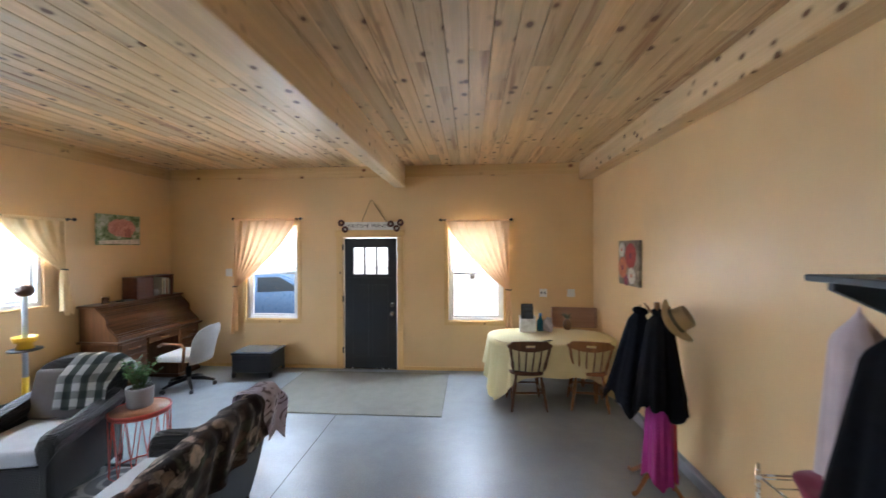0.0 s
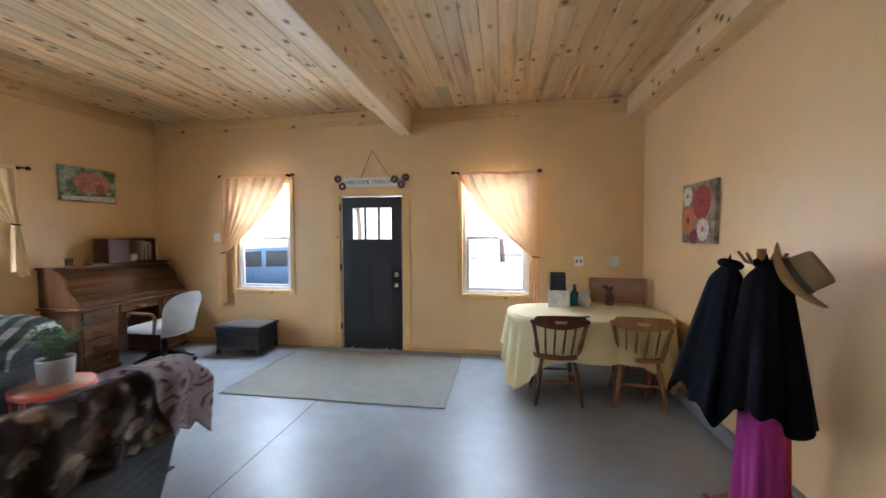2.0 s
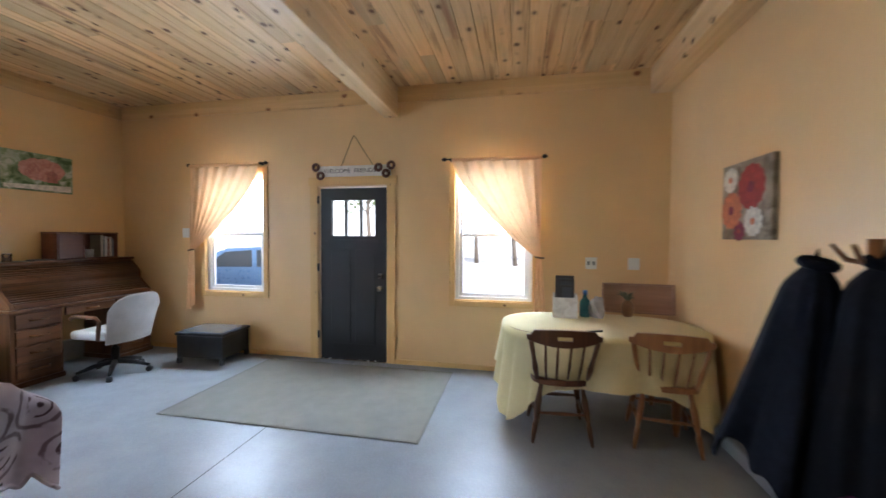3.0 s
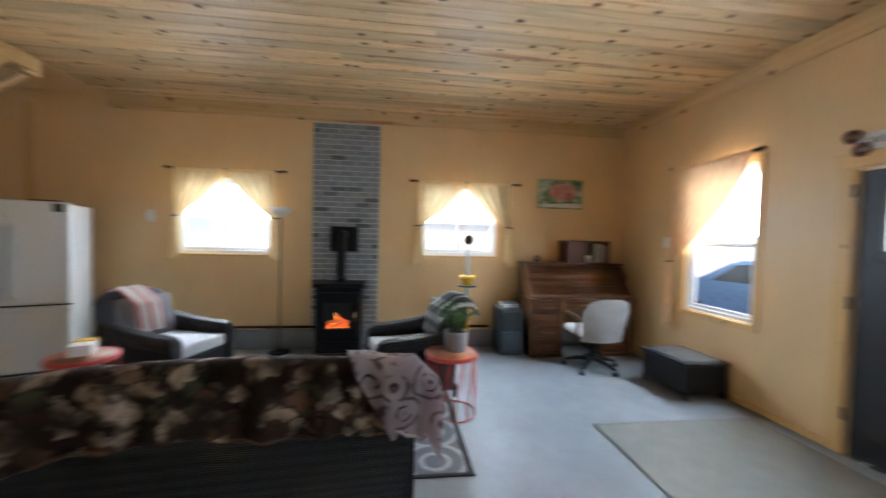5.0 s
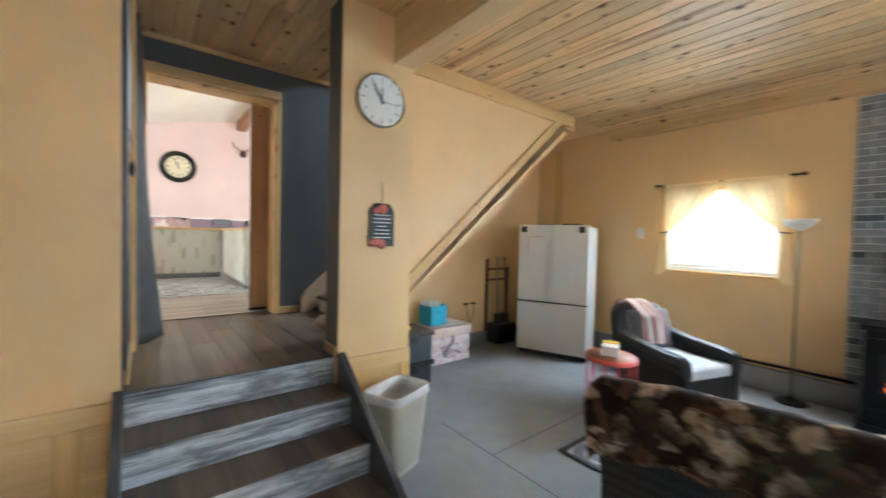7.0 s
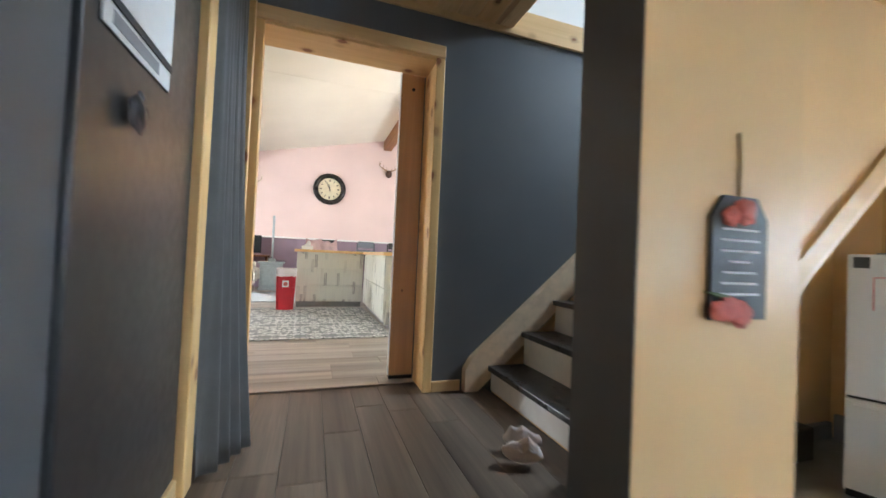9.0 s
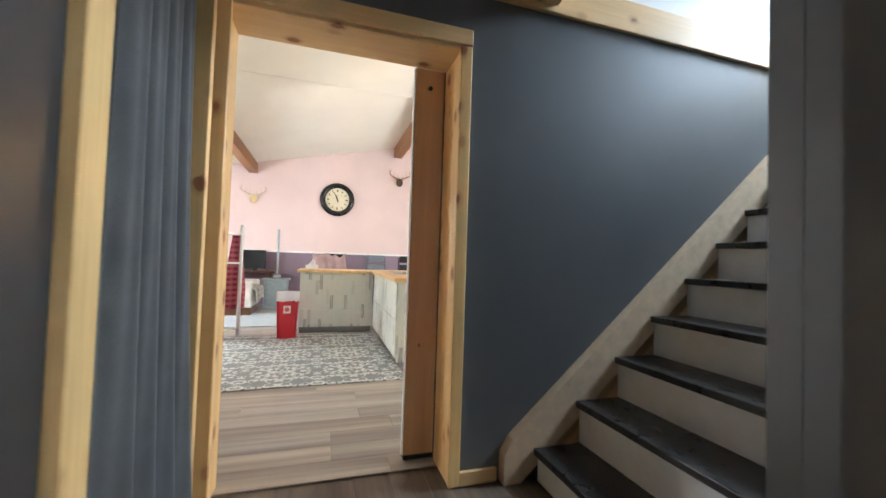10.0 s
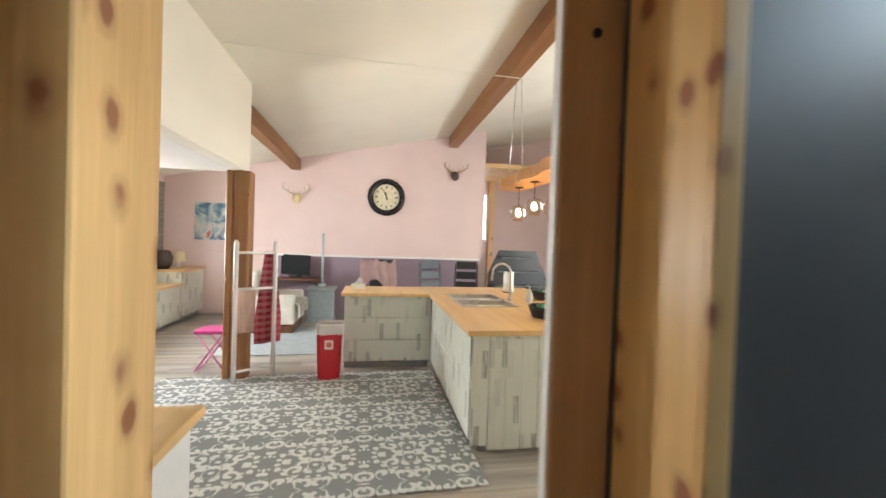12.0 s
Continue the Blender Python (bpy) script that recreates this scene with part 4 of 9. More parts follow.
def leaf_print():
    """Overlapping leaf shapes in browns, tans and olive on plush."""
    m = Nodes("brown_leaf_plush")
    v = m.coord((1.0, 0.85, 1.0))
    wob = m.add("TexNoise", Scale=11.0, Detail=3.0)
    m.link(v, wob.inputs["Vector"])
    mv = m.add("VectorMath")
    mv.operation = "MULTIPLY_ADD"
    mv.inputs[1].default_value = (0.17, 0.17, 0.17)
    m.link(wob.outputs["Color"], mv.inputs[0])
    m.link(v, mv.inputs[2])
    big = m.add("TexVoronoi", Scale=13.0)
    m.link(mv.outputs[0], big.inputs["Vector"])
    tone = m.add("SeparateColor")
    m.link(big.outputs["Color"], tone.inputs[0])
    col = m.ramp(tone.outputs[0], [(0.0, (0.022, 0.013, 0.009)), (0.26, (0.05, 0.026, 0.016)), (0.30, (0.17, 0.085, 0.05)), (0.44, (0.22, 0.125, 0.075)), (0.48, (0.62, 0.45, 0.32)), (0.86, (0.76, 0.61, 0.47)), (0.90, (0.12, 0.12, 0.07))])
    col = m.mix(m.ramp(big.outputs["Distance"], [(0.42, (0, 0, 0)), (0.62, (0.8,) * 3)]), col, (0.025, 0.015, 0.010))
    zone = m.noise(v, 2.4, 3)
    col = m.mix(m.ramp(zone, [(0.38, (0.85,) * 3), (0.46, (0, 0, 0))]), col, (0.045, 0.024, 0.016))
    grain_ = m.noise(v, 45, 4)
    col = m.mix(m.ramp(grain_, [(0.45, (0, 0, 0)), (0.75, (0.5,) * 3)]), col, (0.05, 0.03, 0.02))
    m.bump(m.noise(v, 220, 2), 0.5, 0.004)
    m.bsdf.inputs["Sheen Weight"].default_value = 0.2
    return m.done(col, 0.95, 0, 0.1)


CAMO = leaf_print()
def ring_print():
    """Plush with drawn double rings and short strokes."""
    m = Nodes("mauve_ring_plush")
    v = m.coord()
    soft = m.noise(v, 5.0, 3)
    col = m.ramp(soft, [(0.35, (0.40, 0.33, 0.35)), (0.65, (0.60, 0.52, 0.54))])
    wob = m.add("TexNoise", Scale=9.0, Detail=2.0)
    m.link(v, wob.inputs["Vector"])
    mv = m.add("VectorMath")
    mv.operation = "MULTIPLY_ADD"
    mv.inputs[1].default_value = (0.05, 0.05, 0.05)
    m.link(wob.outputs["Color"], mv.inputs[0])
    m.link(v, mv.inputs[2])
    vor = m.add("TexVoronoi", Scale=6.5, Randomness=0.55)
    m.link(mv.outputs[0], vor.inputs["Vector"])
    k0, k1 = (0, 0, 0), (1, 1, 1)
    rings = m.ramp(vor.outputs["Distance"], [(0.0, k1), (0.06, k1), (0.09, k0), (0.20, k0), (0.23, k1), (0.27, k1), (0.30, k0), (0.46, k0), (0.50, (0.8,) * 3), (0.56, (0.8,) * 3), (0.60, k0)])
    gaps = m.ramp(m.noise(v, 14.0, 2), [(0.42, k0), (0.52, k1)])
    col = m.mix(m.mix(1.0, rings, gaps, "MULTIPLY"), col, (0.10, 0.055, 0.06))
    m.bump(m.noise(v, 220, 2), 0.5, 0.004)
    m.bsdf.inputs["Sheen Weight"].default_value = 0.2
    return m.done(col, 0.95, 0, 0.1)


SWIRL = ring_print()


def plaid(name, base, stripe, dark, scale, u="x", v="z"):
    m = Nodes(name)
    tex = m.add("TexCoord")
    out = []
    for axis in (u, v):
        w = m.add("TexWave", Scale=scale, Distortion=0.0)
        w.bands_direction = axis.upper()
        w.wave_profile = "SIN"
        m.link(tex.outputs["Object"], w.inputs["Vector"])
        out.append(m.ramp(w.outputs["Fac"], [(0.47, (0, 0, 0)), (0.53, (1, 1, 1))]))
    col = m.mix(out[0], base, stripe)
    col = m.mix(m.mix(0.55, (0, 0, 0), out[1]), col, dark)
    m.bump(m.noise(m.coord(), 260, 2), 0.4, 0.003)
    return m.done(col, 0.95, 0, 0.1)


PLAID = plaid("green_white_plaid", (0.72, 0.73, 0.71), (0.13, 0.15, 0.14), (0.03, 0.045, 0.04), 2.6, "x", "z")
RED_PLAID = plaid("red_plaid", (0.52, 0.10, 0.14), (0.36, 0.05, 0.08), (0.55, 0.30, 0.32), 4.5, "x", "z")


# --- curtains ---
def swag(name, m, x_far, x_tie, z_top, z_tie, z_end, material, label, seed):
    """A sheer panel hung from a rod and gathered to a tie at one side: x along the wall, y into the room (negative)."""
    ob = thing(name, m, label, "curtain", "sheer window curtains")
    side = 1 if x_tie > x_far else -1
    width = abs(x_tie - x_far)
    r = random.Random(seed)
    ph = r.uniform(0, 6)
    bm = BM()

    def f(u, v):
        # u: 0 at the free edge, 1 at the tied edge; v: 0 at the rod, 1 at the tie
        pull = v ** (1.0 + 0.40 * (1 - u)) if v > 0 else 0.0
        x_top = x_far + side * width * u
        x_low = x_tie - side * 0.045 * (1 - u)
        x = x_top + (x_low - x_top) * pull
        z = z_top + (z_tie - z_top) * v - 0.015 * math.sin(math.pi * v) * (1 - u)
        fold = (0.012 + 0.010 * v * (1 - v) * 4) * math.sin(u * 46 * width + ph + 1.5 * v) + 0.006 * math.sin(u * 90 * width + 2.2 * v)
        return (x, -0.055 + fold * (1 - 0.55 * v), z)
    sheet(bm, 64, 26, f)

    def g(u, v):
        w = 0.045 + 0.10 * v ** 0.7
        x = x_tie - side * 0.02 + side * 0.02 * v + (u - 0.5) * w
        z = z_tie + (z_end - z_tie) * v + 0.06 * v * (0.5 - u) * side + 0.02 * v * math.sin(u * 9)
        return (x, -0.06 + 0.02 * math.sin(u * 15 + ph) - 0.015 * v, z)
    sheet(bm, 22, 12, g)
    part("cloth", bm, material, ob)
    bm = BM()
    tube(bm, [(x_tie - side * 0.06, -0.07, z_tie + 0.01), (x_tie, -0.09, z_tie), (x_tie + side * 0.03, -0.05, z_tie), (x_tie + side * 0.035, -0.004, z_tie)], 0.008, 8)
    part("tieback", bm, BLACK_IRON, ob, "dark metal tieback")
    part("header", one(box, min(x_far, x_tie), max(x_far, x_tie), -0.072, -0.038, z_top - 0.02, z_top + 0.018, 0.006), material, ob)
    return ob


def rod(m, x0, x1, z, label):
    ob = thing("curtain_rod", m, label, "curtain rod", "curtain rods")
    bm = BM()
    tube(bm, [(x0, -0.055, z), (x1, -0.055, z)], 0.009, 10)
    part("bar", bm, BLACK_IRON, ob)
    for x, d in ((x0, -1), (x1, 1)):
        bm = BM()
        tube(bm, [(x, -0.055, z), (x + d * 0.012, -0.055, z), (x + d * 0.03, -0.055, z), (x + d * 0.05, -0.055, z)], [0.012, 0.022, 0.020, 0.004], 12)
        part("finial", bm, BLACK_IRON, ob)
        part("bracket", one(box, x - d * 0.05 - 0.008, x - d * 0.05 + 0.008, -0.06, -0.001, z - 0.02, z + 0.012, 0.002), BLACK_IRON, ob)
    return ob


NM = pose(0, YN - 0.018, 0)
WM = pose(XW, 0, 0, 0, 0, 90)
rod(NM, -3.24, -2.19, 2.345, "thin dark curtain rod over the window")
rod(NM, 0.04, 1.06, 2.305, "thin dark curtain rod over the window")
swag("curtain", NM, -2.26, -3.25, 2.335, 1.28, 0.55, SHEER_Y, "peach sheer curtain tied back beside the desk", 1)
swag("curtain", NM, 0.10, 1.05, 2.295, 1.25, 0.50, SHEER_Y, "peach sheer curtain tied back over the dining table", 2)
for a, b, z in ((0.40, 1.76, 2.285), (3.43, 4.87, 2.245)):
    rod(WM, a, b, z, "thin dark curtain rod over the sliding window")
    mid = (a + b) / 2
    swag("curtain", WM, mid - 0.01, a + 0.07, z - 0.01, z - 0.60, z - 1.12, SHEER_Y2, "pale yellow sheer curtain tied back", 3)
    swag("curtain", WM, mid + 0.01, b - 0.09, z - 0.01, z - 0.60, z - 1.12, SHEER_Y2, "pale yellow sheer curtain tied back", 4)


# --- stove, brick panel and flue ---
def stove():
    ob = thing("pellet_stove", pose(-4.08, 2.535, 0), "black freestanding stove with a burning fire", "stove")
    part("body", one(box, -0.20, 0.19, -0.27, 0.27, 0.06, 0.86, 0.012, 2), BLACK_IRON, ob)
    part("plinth", one(box, -0.20, 0.23, -0.30, 0.30, 0.0, 0.06, 0.008), BLACK_IRON, ob)
    part("top_plate", one(box, -0.22, 0.235, -0.30, 0.30, 0.86, 0.905, 0.01, 2), BLACK_IRON, ob)
    bm = BM()
    wall(bm, "y", -0.24, 0.24, 0.191, 0.225, 0.24, 0.80, [(-0.16, 0.16, 0.36, 0.68)])
    dr = part("fire_door", bm, BLACK_IRON, ob)
    bm = BM()
    tube(bm, [(0.225, 0.205, 0.45), (0.26, 0.205, 0.47), (0.26, 0.205, 0.57), (0.225, 0.205, 0.59)], 0.008, 8)
    part("handle", bm, CHROME, dr, "metal door handle")
    part("ash_drawer", one(box, 0.191, 0.215, -0.22, 0.22, 0.09, 0.21, 0.006), BLACK_IRON, ob)
    part("vent_slot", one(box, 0.236, 0.238, -0.2, 0.2, 0.875, 0.885), BLACK_PLASTIC, ob)
    FLAME = emit("fire_glow", (1.0, 0.34, 0.06), 1.0)
    EMBER = emit("ember_glow", (1.0, 0.13, 0.02), 0.45)
    GLOWLOG = emit("glowing_log", (0.8, 0.20, 0.07), 0.16)
    r = random.Random(8)
    for i, (y0, z0, y1, z1) in enumerate(((-0.13, 0.385, 0.11, 0.40), (-0.12, 0.43, 0.03, 0.47), (0.12, 0.42, -0.02, 0.50), (-0.05, 0.395, 0.13, 0.455))):
        bm = BM()
        x = 0.206 + 0.003 * (i % 2)
        tube(bm, [(x, y0, z0), (x, (y0 + y1) / 2, (z0 + z1) / 2 + 0.006), (x, y1, z1)], [0.020, 0.022, 0.017], 7)
        part("log", bm, GLOWLOG if i % 2 else EMBER, ob, "glowing log")
    for i in range(9):
        y = -0.10 + 0.026 * i
        h = r.uniform(0.06, 0.17) * (1 - 0.5 * abs(i - 4) / 4)
        tip = y + 0.025 * r.uniform(-1, 1)
        bm = BM()
        tube(bm, [(0.197, y, 0.41), (0.197, (y + tip) / 2 + 0.008, 0.41 + h * 0.45), (0.197, tip, 0.41 + h)], [0.004, 0.010, 0.001], 6)
        part("flame", bm, FLAME, ob, "orange flame")
    for i in range(10):
        y = -0.12 + 0.026 * i
        bm = BM()
        z = 0.375 + 0.012 * r.random()
        tube(bm, [(0.222, y, z), (0.222, y + 0.010, z + 0.006), (0.222, y + 0.019, z)], [0.005, 0.009, 0.004], 6)
        part("ember", bm, EMBER if i % 3 else FLAME, ob, "glowing ember")
    part("firebox_back", one(box, 0.1915, 0.193, -0.16, 0.16, 0.36, 0.68), BLACK_PLASTIC, ob)
    flue = thing("flue_pipe", pose(-4.12, 2.535, 0.905), "black flue pipe turning into the wall", "flue pipe")
    bm = BM()
    tube(bm, [(0, 0, 0), (0, 0, 0.46), (0, 0, 0.54), (-0.03, 0, 0.58), (-0.2, 0, 0.60)], 0.055, 18)
    part("pipe", bm, BLACK_IRON, flue)
    for z in (0.02, 0.40):
        bm = BM()
        tube(bm, [(0, 0, z), (0, 0, z + 0.03)], 0.06, 18)
        part("collar", bm, BLACK_IRON, flue)
    part("wall_thimble", one(box, -0.205, -0.16, -0.165, 0.185, 0.38, 0.70, 0.006), BLACK_IRON, flue)


stove()

# --- floor coverings and joints ---
def patterned_rug(name, base, light, scale):
    m = Nodes(name)
    v = m.coord((scale, scale, scale))
    vor = m.add("TexVoronoi", Scale=1.0, Randomness=0.0)
    m.link(v, vor.inputs["Vector"])
    ring = m.ramp(vor.outputs["Distance"], [(0.18, (0, 0, 0)), (0.21, (1, 1, 1)), (0.27, (1, 1, 1)), (0.30, (0, 0, 0)), (0.46, (0, 0, 0)), (0.49, (1, 1, 1)), (0.56, (1, 1, 1)), (0.59, (0, 0, 0))])
    col = m.mix(ring, base, light)
    col = m.mix(m.ramp(m.noise(m.coord(), 60, 3), [(0.4, (0, 0, 0)), (0.7, (0.4,) * 3)]), col, shade(base, 0.6))
    m.bump(m.noise(m.coord(), 300, 2), 0.5, 0.003)
    return m.done(col, 0.95, 0, 0.1)


RUG_TRELLIS = patterned_rug("grey_trellis_rug", (0.20, 0.21, 0.23), (0.46, 0.47, 0.48), 2.6)
RUG_PLAIN = cloth("grey_green_flat_rug", (0.215, 0.21, 0.18), 0.95, 320, 0.12)
rug = thing("area_rug", pose(-2.42, 2.34, 0.002), "grey trellis rug under the wicker seats", "rug")
part("rug_body", one(box, -0.90, 0.90, -1.35, 1.35, 0, 0.010, 0.003), RUG_TRELLIS, rug)
bm = BM()
for a in ((-0.93, 0.93, -1.39, -1.352), (-0.93, 0.93, 1.352, 1.39), (-0.93, -0.902, -1.352, 1.352), (0.902, 0.93, -1.352, 1.352)):
    box(bm, *a, 0, 0.011, 0.002)
part("binding", bm, CHARCOAL, rug, "dark bound edge")
rug2 = thing("entrance_rug", pose(-0.96, 5.55, 0.002), "plain grey green flat rug before the door", "rug")
part("rug_body", one(box, -1.09, 1.09, -0.71, 0.71, 0, 0.008, 0.003), RUG_PLAIN, rug2)
bm = BM()
for a in ((-1.105, 1.105, -0.725, -0.711), (-1.105, 1.105, 0.711, 0.725), (-1.105, -1.091, -0.711, 0.711), (1.091, 1.105, -0.711, 0.711)):
    box(bm, *a, 0, 0.0085, 0.002)
part("binding", bm, RUG_PLAIN, rug2)
JOINT = plain("dark_joint", (0.05, 0.05, 0.05), 0.9)
setting("floor_joint", one(box, -1.056, -1.050, 0.12, YN - 0.02, 0.0002, 0.001), JOINT, "sawn joint in the concrete", "joint")
setting("floor_joint", one(box, XW + 0.07, -1.06, 0.70, 0.705, 0.0002, 0.001), JOINT, "sawn joint in the concrete", "joint")


# --- sofa and its throws ---
def rolled_arm(bm, along, at, a0, a1, top0, top1, low=0.08, half=0.042, roll=0.075):
    """A woven arm: an upright panel under a thick rolled top, rounded at its front end (a0)."""
    rings = []
    d = 1 if a1 > a0 else -1
    for step, drop, slim in ((0.0, 0.075, 0.55), (0.015, 0.035, 0.85), (0.045, 0.010, 0.97), (0.10, 0.0, 1.0), (0.35, 0.0, 1.0), (0.70, 0.0, 1.0), (1.0, 0.0, 1.0)):
        a = a0 + d * step if step <= 0.10 else a0 + (a1 - a0) * step
        k = abs((a - a0) / (a1 - a0))
        top = top0 + (top1 - top0) * k * k - drop
        h, r = half * slim, roll * slim
        outline = [(-h, low), (-h, top - 0.15), (-r * 0.92, top - 0.11), (-r, top - 0.065), (-r * 0.72, top - 0.02), (0, top),
                   (r * 0.72, top - 0.02), (r, top - 0.065), (r * 0.92, top - 0.11), (h, top - 0.15), (h, low)]
        rings.append([bm.verts.new((at + w, a, z) if along == "y" else (a, at + w, z)) for w, z in outline])
    for p, q in zip(rings, rings[1:]):
        for i in range(11):
            bm.faces.new((p[i], p[(i + 1) % 11], q[(i + 1) % 11], q[i]))
    bm.faces.new(rings[0]), bm.faces.new(rings[-1][::-1])
    bmesh.ops.recalc_face_normals(bm, faces=bm.faces[:])


SOFA = pose(-1.45, 2.40, 0, 0, 0, 6)


def sofa_top(y):
    return 0.855 + 0.06 * math.cos(0.5 * math.pi * max(-1, min(1, y / 0.9)))


def sofa_lean(z):
    return 0.37 + 0.15 * (z - 0.10) / 0.8


def sofa():
    ob = thing("wicker_sofa", SOFA, "dark wicker sofa with its back to the steps", "sofa")
    bm = BM()

    def back(u, v):
        a = 2 * math.pi * u
        s, c = math.sin(a), math.cos(a)
        k = 2 * v - 1
        z0, z1 = 0.10, sofa_top(k * 0.9)
        z = (z0 + z1) / 2 + (z1 - z0) / 2 * max(-1, min(1, 1.25 * s))
        t_ = (z - z0) / (z1 - z0)
        return (sofa_lean(z) + 0.05 * c, k * (0.82 + 0.07 * t_), z)
    sheet(bm, 28, 24, back, 0, True)
    part("backrest", bm, WICKER, ob)
    part("seat_base", one(box, -0.26, 0.32, -0.84, 0.84, 0.12, 0.34, 0.02, 2), WICKER, ob)
    for y in (-0.85, 0.85):
        bm = BM()
        rolled_arm(bm, "x", y, -0.30, 0.36, 0.58, 0.64)
        part("armrest", bm, WICKER, ob)
    for y in (-0.375, 0.375):
        part("seat_cushion", one(box, -0.27, 0.31, y - 0.365, y + 0.365, 0.345, 0.45, 0.03, 3), CUSHION, ob)
    for x in (-0.24, 0.40):
        for y in (-0.77, 0.77):
            bm = BM()
            tube(bm, [(x, y, 0.0), (x, y, 0.14)], [0.014, 0.024], 10)
            part("leg", bm, BLACK_IRON, ob)
    return ob


sofa()


def drape(name, y0, y1, front, rear, lift, material, label, seed, end=0.0, slant=0.0):
    """A throw over the sofa's back, gathered in soft folds; slant: how far its rear side runs along the back."""
    ob = thing(name, SOFA, label, "throw")
    r = random.Random(seed)
    ph = r.uniform(0, 6)
    bm = BM()

    def f(u, v):
        y = y0 + (y1 - y0) * v
        top = sofa_top(y) + lift
        length = front + rear
        edge = 1.0 + 0.05 * math.sin(v * 9 + ph) + 0.02 * math.sin(v * 23)
        s = u * length - front
        droop = max(0.0, abs(y) - 0.86) * 1.5 * end
        if s < 0:
            z = top - 0.01 + s * edge
            x = sofa_lean(z) - 0.060 - lift
        else:
            d = s * edge
            k = min(d / 0.16, 1.0)
            z = top - 0.012 + 0.03 * math.sin(k * math.pi) - max(0.0, d - 0.10)
            x = sofa_lean(min(z, top)) - 0.060 - lift + (0.130 + 2 * lift) * (0.5 - 0.5 * math.cos(k * math.pi))
            y += slant * (1.05 - v) * max(0.0, d - 0.08)
        hang = max(0.0, s) / rear
        x += 0.010 * math.sin(y * 21 + ph + u * 3) + 0.006 * math.sin(y * 47) + 0.016 * hang * math.sin(y * 31 + ph)
        bump = 0.010 * noise.noise(Vector((y * 5, u * 6, seed)))
        return (x + max(0.0, bump), y, z - droop + bump)
    sheet(bm, 40, 80, f, 0.012)
    part("cloth", bm, material, ob)
    bm = BM()
    tube(bm, [f(1.0, k / 60) for k in range(61)], 0.008, 6)
    part("hem", bm, material, ob)
    return ob


drape("brown_throw", -0.90, 0.82, 0.26, 0.42, 0.014, CAMO, "brown leaf-print plush throw over the sofa back", 4, 1.0)
drape("patterned_throw", 0.54, 0.97, 0.34, 0.46, 0.040, SWIRL, "mauve plush throw with dark rings on the sofa end", 9, 0.6, 0.50)


# --- wicker armchairs ---
def armchair(m, label):
    ob = thing("wicker_armchair", m, label, "armchair", "wicker armchairs by the stove")
    part("seat_base", one(box, -0.31, 0.31, -0.38, 0.30, 0.10, 0.34, 0.02, 2), WICKER, ob)
    bm = BM()

    def back(u, v):
        a = 2 * math.pi * u
        x = -0.35 + 0.70 * v
        edge = 1 - abs(2 * v - 1) ** 6
        z0, z1 = 0.10, 0.80 + 0.10 * edge
        s, c = math.sin(a), math.cos(a)
        z = (z0 + z1) / 2 + (z1 - z0) / 2 * max(-1, min(1, 1.2 * s))
        t_ = (z - z0) / (z1 - z0)
        return (x, 0.28 + 0.17 * t_ - 0.05 * abs(2 * v - 1) ** 4 + 0.05 * c, z)
    sheet(bm, 26, 22, back, 0, True)
    part("backrest", bm, WICKER, ob)
    for sx in (-1, 1):
        bm = BM()
        rolled_arm(bm, "y", sx * 0.325, -0.42, 0.30, 0.58, 0.66)
        part("armrest", bm, WICKER, ob)
    part("seat_cushion", one(box, -0.275, 0.275, -0.40, 0.24, 0.345, 0.46, 0.03, 3), CUSHION, ob, "pale grey seat cushion")
    bm = BM()

    def pad(u, v):
        a = 2 * math.pi * u
        x = -0.27 + 0.54 * v
        s, c = math.sin(a), math.cos(a)
        z = 0.65 + 0.19 * max(-1, min(1, 1.2 * s))
        return (x, 0.20 + 0.17 * (z - 0.1) / 0.7 - 0.09 + 0.05 * c * (1 - 0.5 * abs(2 * v - 1) ** 4), z)
    sheet(bm, 22, 14, pad, 0, True)
    part("back_cushion", bm, CUSHION_DARK, ob, "grey back cushion")
    for x in (-0.34, 0.34):
        for y in (-0.37, 0.32):
            bm = BM()
            tube(bm, [(x, y, 0), (x, y, 0.12)], [0.018, 0.024], 8)
            part("leg", bm, BLACK_IRON, ob)
    return ob


CH1 = pose(-3.13, 1.06, 0.0125, 0, 0, 163)
CH2 = pose(-2.92, 3.40, 0.0125, 0, 0, 12)
chair_a = armchair(CH2, "dark wicker armchair with pale seat cushion")
copy_thing(chair_a, CH1)


def chair_throw(name, m, x0, x1, front, rear, material, label):
    ob = thing(name, m, label, "throw")
    bm = BM()

    def f(u, v):
        x = x0 + (x1 - x0) * v
        edge = 1 - abs(2 * min(1, max(0, (x + 0.37) / 0.74)) - 1) ** 6
        top = 0.80 + 0.10 * edge + 0.034
        s = u * (front + rear) - front
        if s < 0:
            z = top + s * 0.95
            y = 0.28 + 0.17 * (z - 0.1) / 0.8 - 0.10 - 0.17 * min(1, -s / 0.14)
        else:
            k = min(s / 0.16, 1)
            z = top - max(0, s - 0.08)
            y = 0.45 - 0.07 + 0.15 * (0.5 - 0.5 * math.cos(k * math.pi)) - 0.06 * max(0, s - 0.16)
        return (x + 0.03 * s, y + 0.006 * math.sin(v * 20), z + 0.006 * math.sin(v * 14 + 3 * u))
    sheet(bm, 30, 22, f, 0.01)
    part("cloth", bm, material, ob)
    return ob


chair_throw("plaid_throw", CH2, -0.02, 0.36, 0.40, 0.22, PLAID, "green and white plaid throw on the armchair back")


